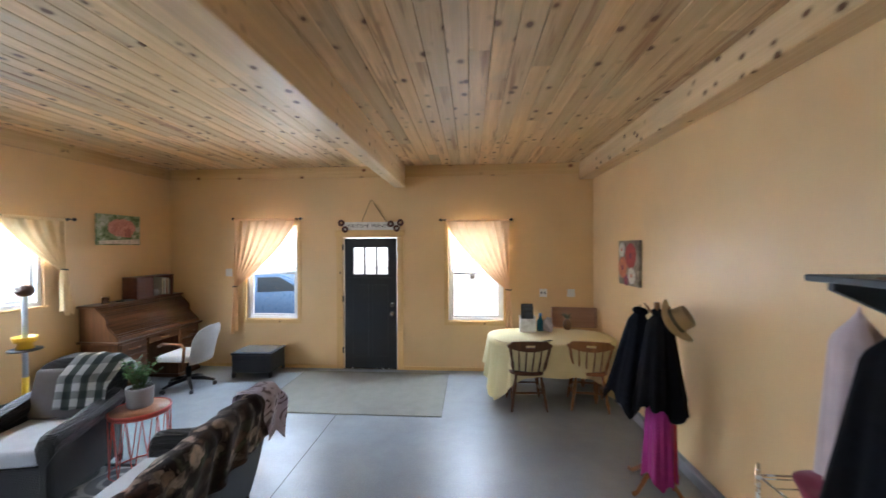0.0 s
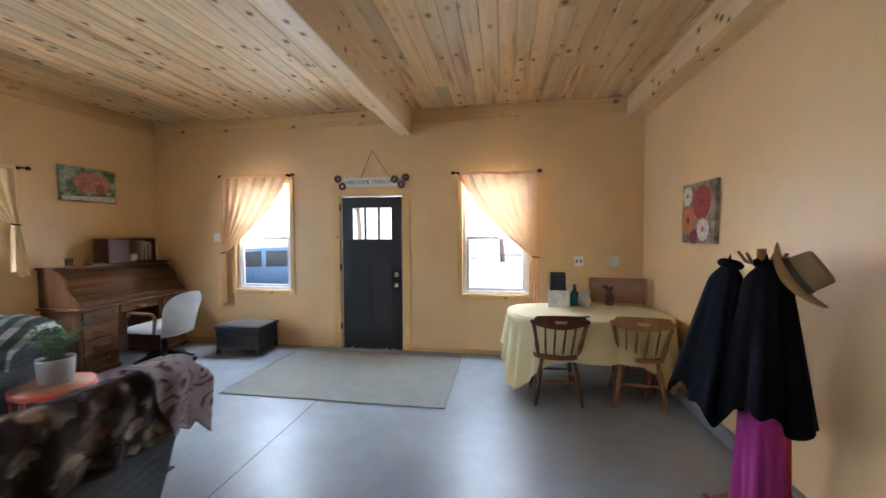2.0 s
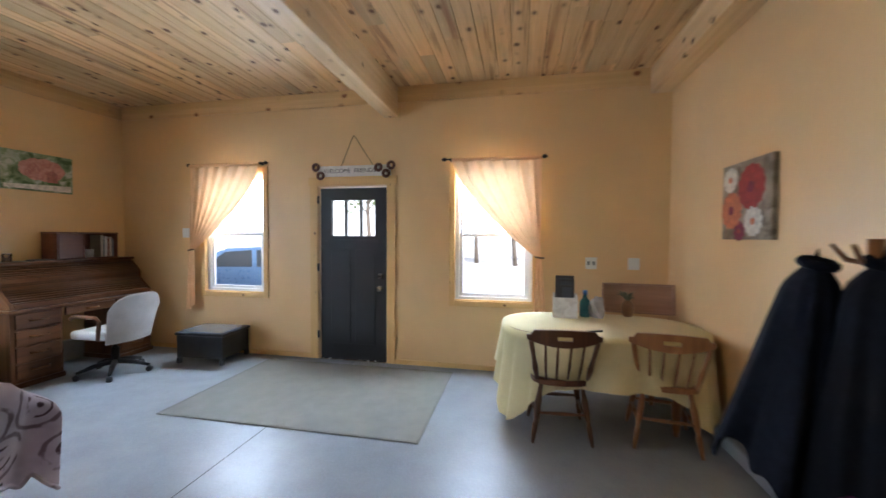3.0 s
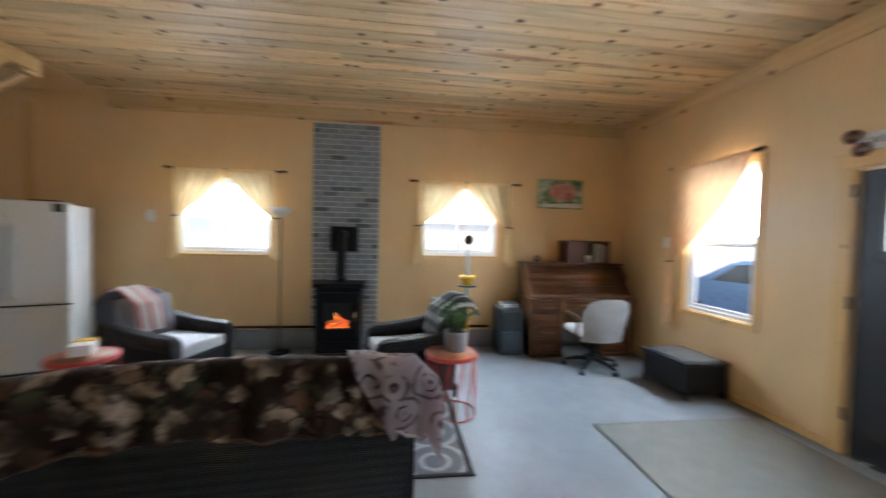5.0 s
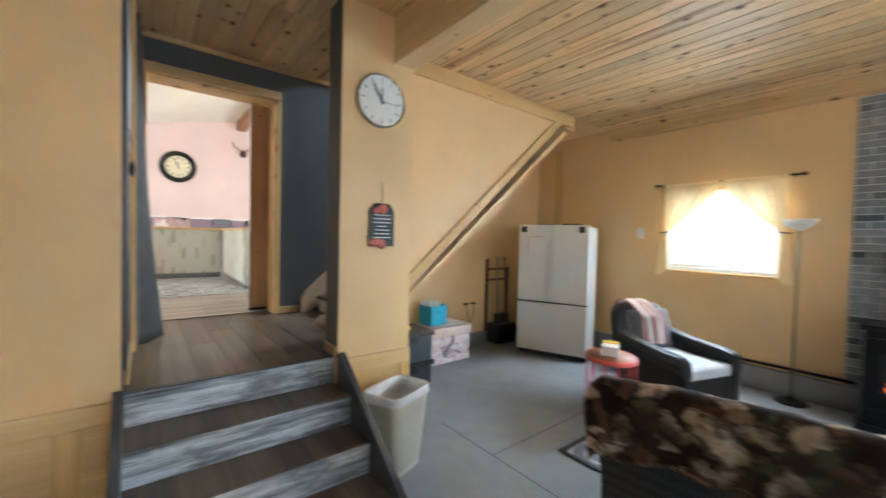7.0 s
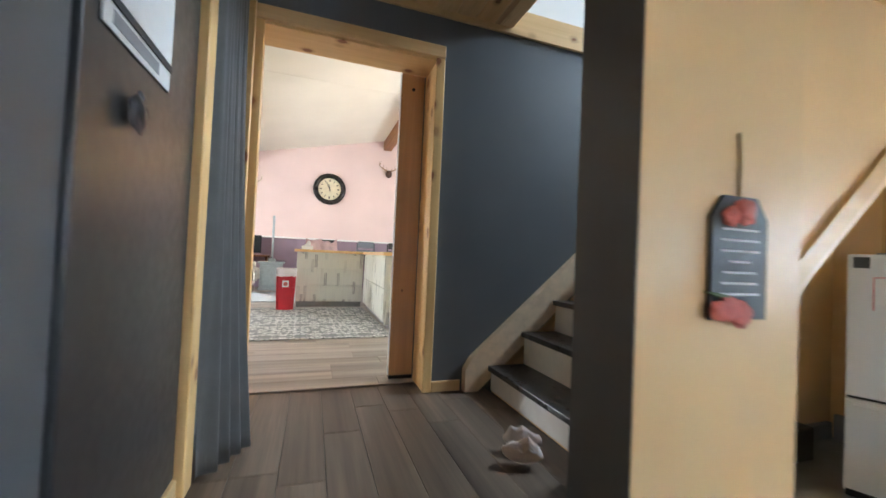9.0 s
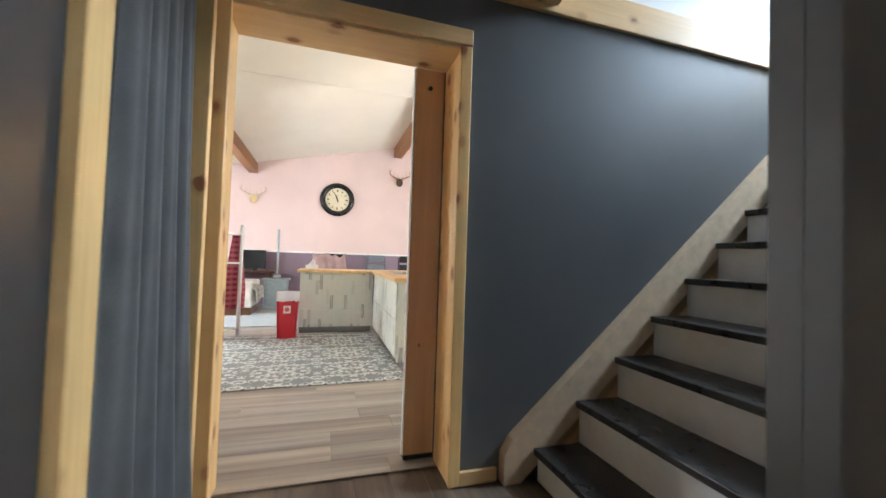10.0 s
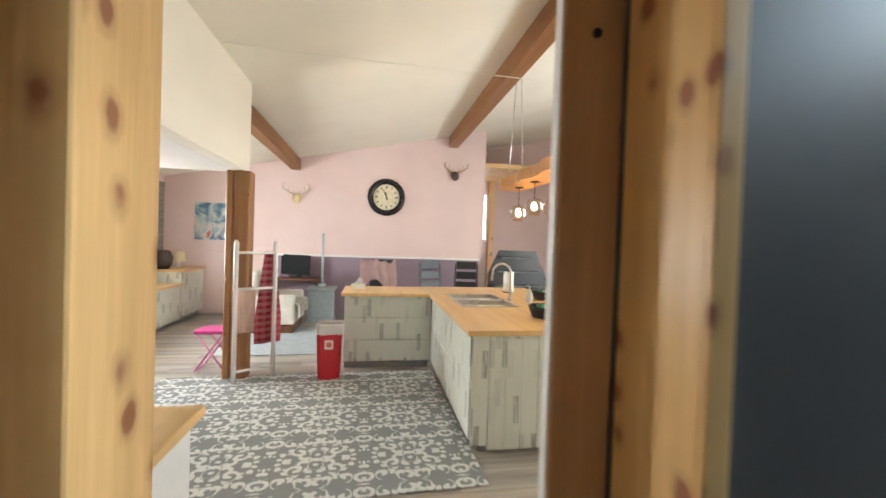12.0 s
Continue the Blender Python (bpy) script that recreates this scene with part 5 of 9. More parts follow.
def striped(name):
    m = Nodes(name)
    tex = m.add("TexCoord")
    w = m.add("TexWave", Scale=2.6, Distortion=0.15)
    w.bands_direction = "X"
    m.link(tex.outputs["Object"], w.inputs["Vector"])
    col = m.ramp(w.outputs["Fac"], [(0.80, (0.80, 0.75, 0.71)), (0.86, (0.55, 0.13, 0.09)), (1.0, (0.52, 0.12, 0.08))])
    m.bump(m.noise(m.coord(), 260, 2), 0.4, 0.003)
    return m.done(col, 0.95, 0, 0.1)


chair_throw("striped_throw", CH1, -0.20, 0.08, 0.42, 0.22, striped("red_striped_cotton"), "white throw with red stripes on the armchair back")


# --- wire drum tables and plant ---
def drum(m, label):
    ob = thing("drum_table", m, label, "side table", "red wire drum tables")
    R, H = 0.215, 0.50
    ring = [(R * math.cos(2 * math.pi * k / 36), R * math.sin(2 * math.pi * k / 36)) for k in range(36)]
    for z, r in ((0.008, 0.006), (H - 0.012, 0.006)):
        bm = BM()
        tube(bm, [(x, y, z) for x, y in ring], r, 8, True)
        part("ring", bm, RED_WIRE, ob)
    n = 12
    for k in range(n):
        a, b = 2 * math.pi * k / n, 2 * math.pi * (k + 0.5) / n
        p = (R * math.cos(a), R * math.sin(a), 0.008)
        q = (R * math.cos(b), R * math.sin(b), H - 0.012)
        c = 2 * math.pi * (k + 1) / n
        p2 = (R * math.cos(c), R * math.sin(c), 0.008)
        for e in (p, p2):
            bm = BM()
            tube(bm, [e, q], 0.0035, 6)
            part("wire", bm, RED_WIRE, ob)
    bm = BM()
    lathe(bm, [(0, H - 0.006), (R + 0.004, H - 0.006), (R + 0.008, H), (R + 0.008, H + 0.022), (R + 0.003, H + 0.026), (R - 0.004, H + 0.016), (0, H + 0.016)], (0, 0, 0), 40)
    part("tray_rim", bm, RED_WIRE, ob)
    bm = BM()
    lathe(bm, [(0, H + 0.0165), (R - 0.006, H + 0.0165), (R - 0.006, H + 0.021), (0, H + 0.021)], (0, 0, 0), 40)
    part("tabletop", bm, WOOD_RED, ob, "reddish wooden top")
    return ob


d1 = drum(pose(-2.38, 3.70, 0), "coral red wire drum table holding a potted plant")
d2 = copy_thing(d1, pose(-2.42, 0.84, 0))
tagged(d2, "coral red wire drum table beside the armchair")


def plant():
    ob = thing("potted_plant", pose(-2.42, 3.74, 0.522), "bushy green plant in a grey pot on the drum table", "plant")
    bm = BM()
    lathe(bm, [(0, 0), (0.085, 0), (0.092, 0.01), (0.102, 0.15), (0.104, 0.17), (0.096, 0.17), (0.092, 0.145), (0, 0.145)], (0, 0, 0), 32)
    part("pot", bm, POT, ob)
    bm = BM()
    lathe(bm, [(0, 0.147), (0.09, 0.147), (0.088, 0.152), (0, 0.158)], (0, 0, 0), 24)
    part("soil", bm, SOIL, ob)
    r = random.Random(11)
    leaves = BM()
    for i in range(34):
        a, lean = r.uniform(0, 6.28), r.uniform(0.02, 0.16)
        h = r.uniform(0.10, 0.26)
        p0 = Vector((0.05 * math.cos(a) * r.random(), 0.05 * math.sin(a) * r.random(), 0.15))
        p2 = p0 + Vector((lean * math.cos(a), lean * math.sin(a), h))
        p1 = (p0 + p2) / 2 + Vector((0, 0, 0.03))
        stem = BM()
        tube(stem, [p0, p1, p2], [0.003, 0.0025, 0.0015], 5)
        part("stem", stem, LEAF, ob)
        for j in range(9):
            t_ = r.uniform(0.3, 1.0)
            c = p0.lerp(p1, t_ * 2) if t_ < 0.5 else p1.lerp(p2, t_ * 2 - 1)
            d = Vector((r.gauss(0, 1), r.gauss(0, 1), r.uniform(0.0, 0.9))).normalized()
            s = r.uniform(0.022, 0.04)
            w = d.cross(Vector((0, 0, 1))).normalized() * s * 0.36
            m_ = c + d * s * 0.55 + Vector((0, 0, 0.004))
            vs = [leaves.verts.new(q) for q in (c, m_ + w, c + d * s * 1.15, m_ - w)]
            leaves.faces.new(vs)
    tagged(part("foliage", leaves, plain("bright_leaves", (0.07, 0.17, 0.035), 0.5, 0, 0.4, 30), ob))


plant()
bx = thing("tissue_box", pose(-2.47, 0.80, 0.522, 0, 0, 25), "white cardboard box on the drum table", "box")
part("carton", one(box, -0.11, 0.11, -0.07, 0.07, 0, 0.085, 0.003), PAPER, bx)
part("yellow_band", one(box, -0.112, -0.02, -0.072, 0.072, 0.0855, 0.092, 0.002), YELLOW_PLASTIC, bx)


# --- roll top desk ---
def desk():
    ob = thing("roll_top_desk", pose(-4.04, 5.62, 0), "brown oak roll-top desk with closed tambour", "desk")
    Y = 0.69
    for y0, y1 in ((-Y, -Y + 0.42), (Y - 0.42, Y)):
        ped = part("pedestal", one(box, -0.26, 0.235, y0, y1, 0.05, 0.72, 0.004), OAK_Z, ob)
        for i in range(4):
            z = 0.09 + 0.158 * i
            part("drawer", one(box, 0.236, 0.256, y0 + 0.03, y1 - 0.03, z, z + 0.142, 0.005), OAK, ped)
            yc = (y0 + y1) / 2
            bm = BM()
            tube(bm, [(0.258, yc - 0.075, z + 0.075), (0.285, yc - 0.06, z + 0.072), (0.285, yc + 0.06, z + 0.072), (0.258, yc + 0.075, z + 0.075)], 0.009, 8)
            part("pull", bm, MAPLE, ped, "turned wooden pull")
    for y0, y1 in ((-Y - 0.01, -Y + 0.43), (Y - 0.43, Y + 0.01)):
        part("plinth", one(box, -0.26, 0.25, y0, y1, 0.0, 0.05, 0.004), OAK, ob)
    part("writing_top", one(box, -0.28, 0.28, -Y - 0.03, Y + 0.03, 0.722, 0.752, 0.008, 2), OAK, ob)
    part("centre_drawer", one(box, 0.225, 0.25, -0.25, 0.25, 0.63, 0.715, 0.004), OAK, ob)
    bm = BM()
    tube(bm, [(0.252, -0.06, 0.67), (0.275, -0.05, 0.668), (0.275, 0.05, 0.668), (0.252, 0.06, 0.67)], 0.009, 8)
    part("pull", bm, MAPLE, ob, "turned wooden pull")
    prof = []
    for k in range(13):
        t_ = k / 12
        # an S curve from the front lip to the top
        prof.append((0.24 - 0.30 * t_ - 0.055 * math.sin(2 * math.pi * t_) , 0.79 + 0.37 * t_ + 0.03 * math.sin(2 * math.pi * t_)))
    for y in (-Y, Y - 0.03):
        bm = BM()
        prism(bm, [(-0.27, 0.753), (0.25, 0.753)] + prof + [(-0.27, 1.16)], "y", y, y + 0.03)
        part("side_panel", bm, OAK_Z, ob)
    for k in range(12):
        for h_ in (0, 1):
            t0, t1 = (k + h_ * 0.5) / 12, (k + h_ * 0.5 + 0.5) / 12
            a = (prof[k][0] + (prof[k + 1][0] - prof[k][0]) * h_ * 0.5, prof[k][1] + (prof[k + 1][1] - prof[k][1]) * h_ * 0.5)
            b = (prof[k][0] + (prof[k + 1][0] - prof[k][0]) * (h_ * 0.5 + 0.5), prof[k][1] + (prof[k + 1][1] - prof[k][1]) * (h_ * 0.5 + 0.5))
            bm = BM()
            tube(bm, [((a[0] + b[0]) / 2 - 0.006, -Y + 0.031, (a[1] + b[1]) / 2), ((a[0] + b[0]) / 2 - 0.006, Y - 0.031, (a[1] + b[1]) / 2)], 0.0115, 8)
            part("tambour_slat", bm, OAK, ob)
    part("front_lip", one(box, 0.215, 0.245, -Y + 0.031, Y - 0.031, 0.753, 0.80, 0.006), OAK, ob)
    part("top_board", one(box, -0.285, -0.03, -Y - 0.02, Y + 0.02, 1.161, 1.19, 0.008, 2), OAK, ob)
    part("back_panel", one(box, -0.27, -0.25, -Y + 0.031, Y - 0.031, 0.753, 1.16), OAK_Z, ob)


desk()


def desk_shelf():
    ob = thing("desk_shelf", pose(-4.17, 5.80, 1.191), "dark red wooden shelf box on the desk", "shelf")
    RW = timber("dark_cherry", (0.16, 0.05, 0.03), (0.08, 0.025, 0.016), "y", 0, 0.35, 0, "object")
    part("back", one(box, -0.11, -0.095, -0.32, 0.32, 0, 0.29), RW, ob)
    for y in (-0.32, -0.06, 0.30):
        part("divider", one(box, -0.094, 0.11, y, y + 0.018, 0, 0.29, 0.003), RW, ob)
    part("front_panel", one(box, 0.095, 0.11, -0.30, -0.062, 0.0, 0.285, 0.003), RW, ob)
    part("base", one(box, -0.094, 0.11, -0.30, 0.299, 0, 0.015), RW, ob)
    part("top", one(box, -0.11, 0.115, -0.325, 0.325, 0.291, 0.305, 0.003), RW, ob)
    r = random.Random(2)
    cols = [plain("book_cover", c, 0.7) for c in ((0.45, 0.40, 0.32), (0.12, 0.14, 0.16), (0.5, 0.5, 0.48), (0.2, 0.08, 0.06))]
    y = 0.15
    for i in range(6):
        w = r.uniform(0.016, 0.028)
        bk = solid("book", one(box, -0.09, 0.07, 0, w, 0, r.uniform(0.2, 0.26), 0.002), cols[i % 4], "upright book on the desk shelf", "book", "", "books on the desk shelf", pose(-4.17, 5.80 + y, 1.2065))
        y += w + 0.002
    mug = thing("white_mug", pose(-4.12, 5.84, 1.2065), "white mug on the desk shelf", "mug")
    bm = BM()
    lathe(bm, [(0, 0), (0.035, 0), (0.04, 0.09), (0.036, 0.09), (0.032, 0.006), (0, 0.006)], (0, 0, 0), 24)
    part("cup", bm, ENAMEL, mug)
    bm = BM()
    tube(bm, [(0.038, 0, 0.075), (0.06, 0, 0.07), (0.06, 0, 0.03), (0.037, 0, 0.022)], 0.005, 8)
    part("handle", bm, ENAMEL, mug)


desk_shelf()
cup = thing("glass_jar", pose(-4.15, 5.12, 1.191), "small clear jar on the desk", "jar")
bm = BM()
lathe(bm, [(0, 0), (0.036, 0), (0.038, 0.07), (0.034, 0.075), (0.030, 0.006), (0, 0.006)], (0, 0, 0), 20)
part("body", bm, CLEAR, cup)
bm = BM()
lathe(bm, [(0, 0.0755), (0.036, 0.0755), (0.036, 0.09), (0, 0.09)], (0, 0, 0), 20)
part("lid", bm, CHROME, cup)
tray = thing("pen_tray", pose(-4.13, 5.38, 1.191), "flat black tray on the desk", "tray")
part("dish", one(box, -0.06, 0.06, -0.09, 0.09, 0, 0.014, 0.004), BLACK_PLASTIC, tray)


def office_chair():
    ob = thing("office_chair", pose(-3.36, 5.52, 0, 0, 0, 2), "white upholstered office chair with wooden arms", "chair")
    FAB = cloth("off_white_upholstery", (0.56, 0.54, 0.52))
    part("seat", one(box, -0.27, 0.20, -0.24, 0.24, 0.40, 0.49, 0.035, 3), FAB, ob)
    bm = BM()

    def f(u, v):
        a = (u - 0.5) * 1.9
        z = 0.37 + 0.47 * v
        k = 0.255 + 0.045 * v
        return (0.06 + k * 0.80 * math.cos(a) + 0.06 * v, (k + 0.05) * math.sin(a), z + 0.03 * math.cos(a * 1.6) * v - 0.13 * v * v * abs(a / 0.95) ** 4)
    sheet(bm, 28, 18, f, 0.06)
    part("backrest", bm, FAB, ob)
    for y in (-0.27, 0.27):
        bm = BM()
        tube(bm, [(0.12, y, 0.42), (0.14, y, 0.60), (0.10, y, 0.645), (-0.16, y, 0.655), (-0.20, y, 0.62)], 0.018, 8)
        part("armrest", bm, DARK_CHAIR, ob, "dark wooden arm")
    bm = BM()
    tube(bm, [(0, 0, 0.12), (0, 0, 0.28), (0, 0, 0.281), (0, 0, 0.40)], [0.035, 0.035, 0.02, 0.02], 14)
    part("column", bm, BLACK_IRON, ob)
    for k in range(5):
        a = 2 * math.pi * k / 5 + 0.4
        c, s = math.cos(a), math.sin(a)
        bm = BM()
        tube(bm, [(0.02 * c, 0.02 * s, 0.13), (0.18 * c, 0.18 * s, 0.11), (0.31 * c, 0.31 * s, 0.07)], [0.028, 0.024, 0.016], 8)
        lg = part("base_leg", bm, BLACK_IRON, ob)
        bm = BM()
        tube(bm, [(0.31 * c - 0.022 * s, 0.31 * s + 0.022 * c, 0.027), (0.31 * c + 0.022 * s, 0.31 * s - 0.022 * c, 0.027)], 0.027, 12)
        part("caster", bm, BLACK_PLASTIC, lg)


office_chair()
cab = thing("dark_cabinet", pose(-4.08, 4.72, 0), "dark slate plastic speaker cabinet beside the desk", "cabinet")
part("body", one(box, -0.17, 0.17, -0.16, 0.16, 0.02, 0.60, 0.02, 2), GREY_PLASTIC, cab)
part("front_upper", one(box, 0.171, 0.185, -0.13, 0.13, 0.33, 0.56, 0.006), BLACK_PLASTIC, cab)
part("front_lower", one(box, 0.171, 0.185, -0.13, 0.13, 0.06, 0.30, 0.006), GREY_PLASTIC, cab)
part("foot_rail", one(box, -0.16, 0.16, -0.15, 0.15, 0.0, 0.02), BLACK_PLASTIC, cab)
st = thing("paper_stack", pose(-4.08, 4.72, 0.601, 0, 0, 6), "stack of papers on the dark cabinet", "papers")
for i in range(5):
    part("sheet_bundle", one(box, -0.13 + 0.006 * (i % 3), 0.13, -0.11, 0.11 - 0.008 * (i % 2), 0.012 * i, 0.012 * i + 0.011, 0.002), PAPER if i % 2 else GREY_PLASTIC, st)


def ottoman():
    ob = thing("wicker_ottoman", pose(-2.73, 6.16, 0, 0, 0, 3), "low charcoal wicker bench under the window", "bench")
    part("woven_body", one(box, -0.29, 0.29, -0.23, 0.23, 0.07, 0.325, 0.012, 2), WICKER_GREY, ob)
    part("top", one(box, -0.305, 0.305, -0.245, 0.245, 0.326, 0.36, 0.012, 2), WICKER_GREY, ob)
    part("glass_top", one(box, -0.27, 0.27, -0.21, 0.21, 0.3602, 0.366, 0.002), plain("smoked_glass", (0.10, 0.115, 0.13), 0.12), ob)
    for x in (-0.27, 0.27):
        for y in (-0.21, 0.21):
            part("leg", one(box, x - 0.022, x + 0.022, y - 0.022, y + 0.022, 0, 0.07, 0.004), WICKER_GREY, ob)


ottoman()


def floor_lamp():
    ob = thing("floor_lamp", pose(-4.14, 1.79, 0), "dark torchiere floor lamp with a white bowl", "lamp")
    bm = BM()
    lathe(bm, [(0, 0), (0.13, 0), (0.135, 0.012), (0.10, 0.028), (0.03, 0.04), (0.014, 0.06), (0, 0.06)], (0, 0, 0), 28)
    part("base", bm, BLACK_IRON, ob)
    bm = BM()
    tube(bm, [(0, 0, 0.05), (0, 0, 1.72)], 0.011, 10)
    part("pole", bm, plain("bronze_metal", (0.10, 0.075, 0.05), 0.4, 0.8), ob)
    bm = BM()
    lathe(bm, [(0.012, 1.70), (0.04, 1.715), (0.10, 1.755), (0.138, 1.815), (0.132, 1.816), (0.095, 1.765), (0.03, 1.728), (0.0, 1.725)], (0, 0, 0), 28)
    part("shade", bm, ENAMEL, ob, "white glass bowl")


floor_lamp()


def feeder():
    ob = thing("feeder_stand", pose(-4.02, 4.14, 0), "pole stand with yellow bowl, tray and round finial", "stand")
    bm = BM()
    lathe(bm, [(0, 0), (0.15, 0), (0.155, 0.015), (0.06, 0.035), (0.03, 0.06), (0, 0.06)], (0, 0, 0), 24)
    part("base", bm, YELLOW_PLASTIC, ob)
    bm = BM()
    tube(bm, [(0, 0, 0.05), (0, 0, 0.60)], 0.028, 12)
    part("lower_pole", bm, YELLOW_PLASTIC, ob)
    bm = BM()
    tube(bm, [(0, 0, 0.60), (0, 0, 1.44)], 0.022, 12)
    part("upper_pole", bm, plain("pale_blue_grey_tube", (0.45, 0.52, 0.58), 0.35), ob)
    bm = BM()
    lathe(bm, [(0, 0.868), (0.13, 0.87), (0.136, 0.878), (0.13, 0.886), (0, 0.884)], (0, 0, 0), 28)
    part("tray", bm, BLACK_PLASTIC, ob)
    bm = BM()
    lathe(bm, [(0.024, 0.887), (0.07, 0.889), (0.055, 0.94), (0.085, 0.955), (0.10, 1.01), (0.092, 1.012), (0.07, 0.965), (0.024, 0.96)], (0, 0, 0), 28)
    part("bowl", bm, YELLOW_PLASTIC, ob, "yellow plastic bowl")
    bm = BM()
    lathe(bm, [(0, -0.065), (0.05, -0.055), (0.078, -0.02), (0.082, 0), (0.078, 0.02), (0.05, 0.055), (0, 0.065)], (0, 0, 1.475), 24, 0.85)
    part("finial", bm, plain("brown_leather", (0.13, 0.075, 0.05), 0.6), ob, "brown ball")


feeder()


# --- dining corner ---
CLOTH_Y = cloth("pale_yellow_tablecloth", (0.72, 0.62, 0.34), 0.9, 350, 0.05)


def dining_table():
    ob = thing("dining_table", pose(1.48, 5.60, 0), "oval dining table under a cloth", "table")
    bm = BM()
    n = 48
    prof = [(math.copysign(abs(math.cos(a)) ** 0.75, math.cos(a)) * 0.76, math.copysign(abs(math.sin(a)) ** 0.75, math.sin(a)) * 0.47) for a in (2 * math.pi * k / n for k in range(n))]
    prism(bm, prof, "z", 0.715, 0.742)
    part("tabletop", bm, MAPLE, ob)
    for x in (-0.5, 0.5):
        for y in (-0.27, 0.27):
            bm = BM()
            tube(bm, [(x, y, 0), (x, y, 0.06), (x, y, 0.2), (x, y, 0.4), (x, y, 0.5), (x, y, 0.714)], [0.018, 0.026, 0.034, 0.028, 0.04, 0.04], 12)
            part("leg", bm, MAPLE, ob)
    part("apron", one(box, -0.55, 0.55, -0.30, 0.30, 0.62, 0.714, 0.005), DARK_CHAIR, ob)
    tc = thing("tablecloth", pose(1.48, 5.60, 0), "pale yellow cloth hanging long at the table corner", "tablecloth")
    bm = BM()

    def edge_(a):
        return Vector((math.copysign(abs(math.cos(a)) ** 0.75, math.cos(a)) * 0.775, math.copysign(abs(math.sin(a)) ** 0.75, math.sin(a)) * 0.485, 0))

    def f(u, v):
        a = 2 * math.pi * u
        e = edge_(a)
        if v < 0.35:
            k = v / 0.35
            return (e.x * k, e.y * k, 0.7445 + 0.004)
        k = (v - 0.35) / 0.65
        corner = max(0.0, math.cos(a - math.radians(218))) ** 10
        corner2 = max(0.0, math.cos(a - math.radians(322))) ** 10
        drop = 0.34 + 0.02 * math.sin(a * 7) + 0.33 * corner + 0.30 * corner2
        d = e.normalized()
        fold = 0.022 * math.sin(a * 23) * k + 0.012 * math.sin(a * 41 + 1) * k
        out = 0.012 + 0.04 * k + fold + 0.05 * k * corner
        x, y = e.x + d.x * out, e.y + d.y * out
        return (min(x, 0.79), min(y, 0.66), 0.7485 - drop * k)
    sheet(bm, 128, 22, f, 0.0, True)
    bmesh.ops.remove_doubles(bm, verts=bm.verts[:], dist=1e-4)
    part("cloth", bm, CLOTH_Y, tc)


dining_table()


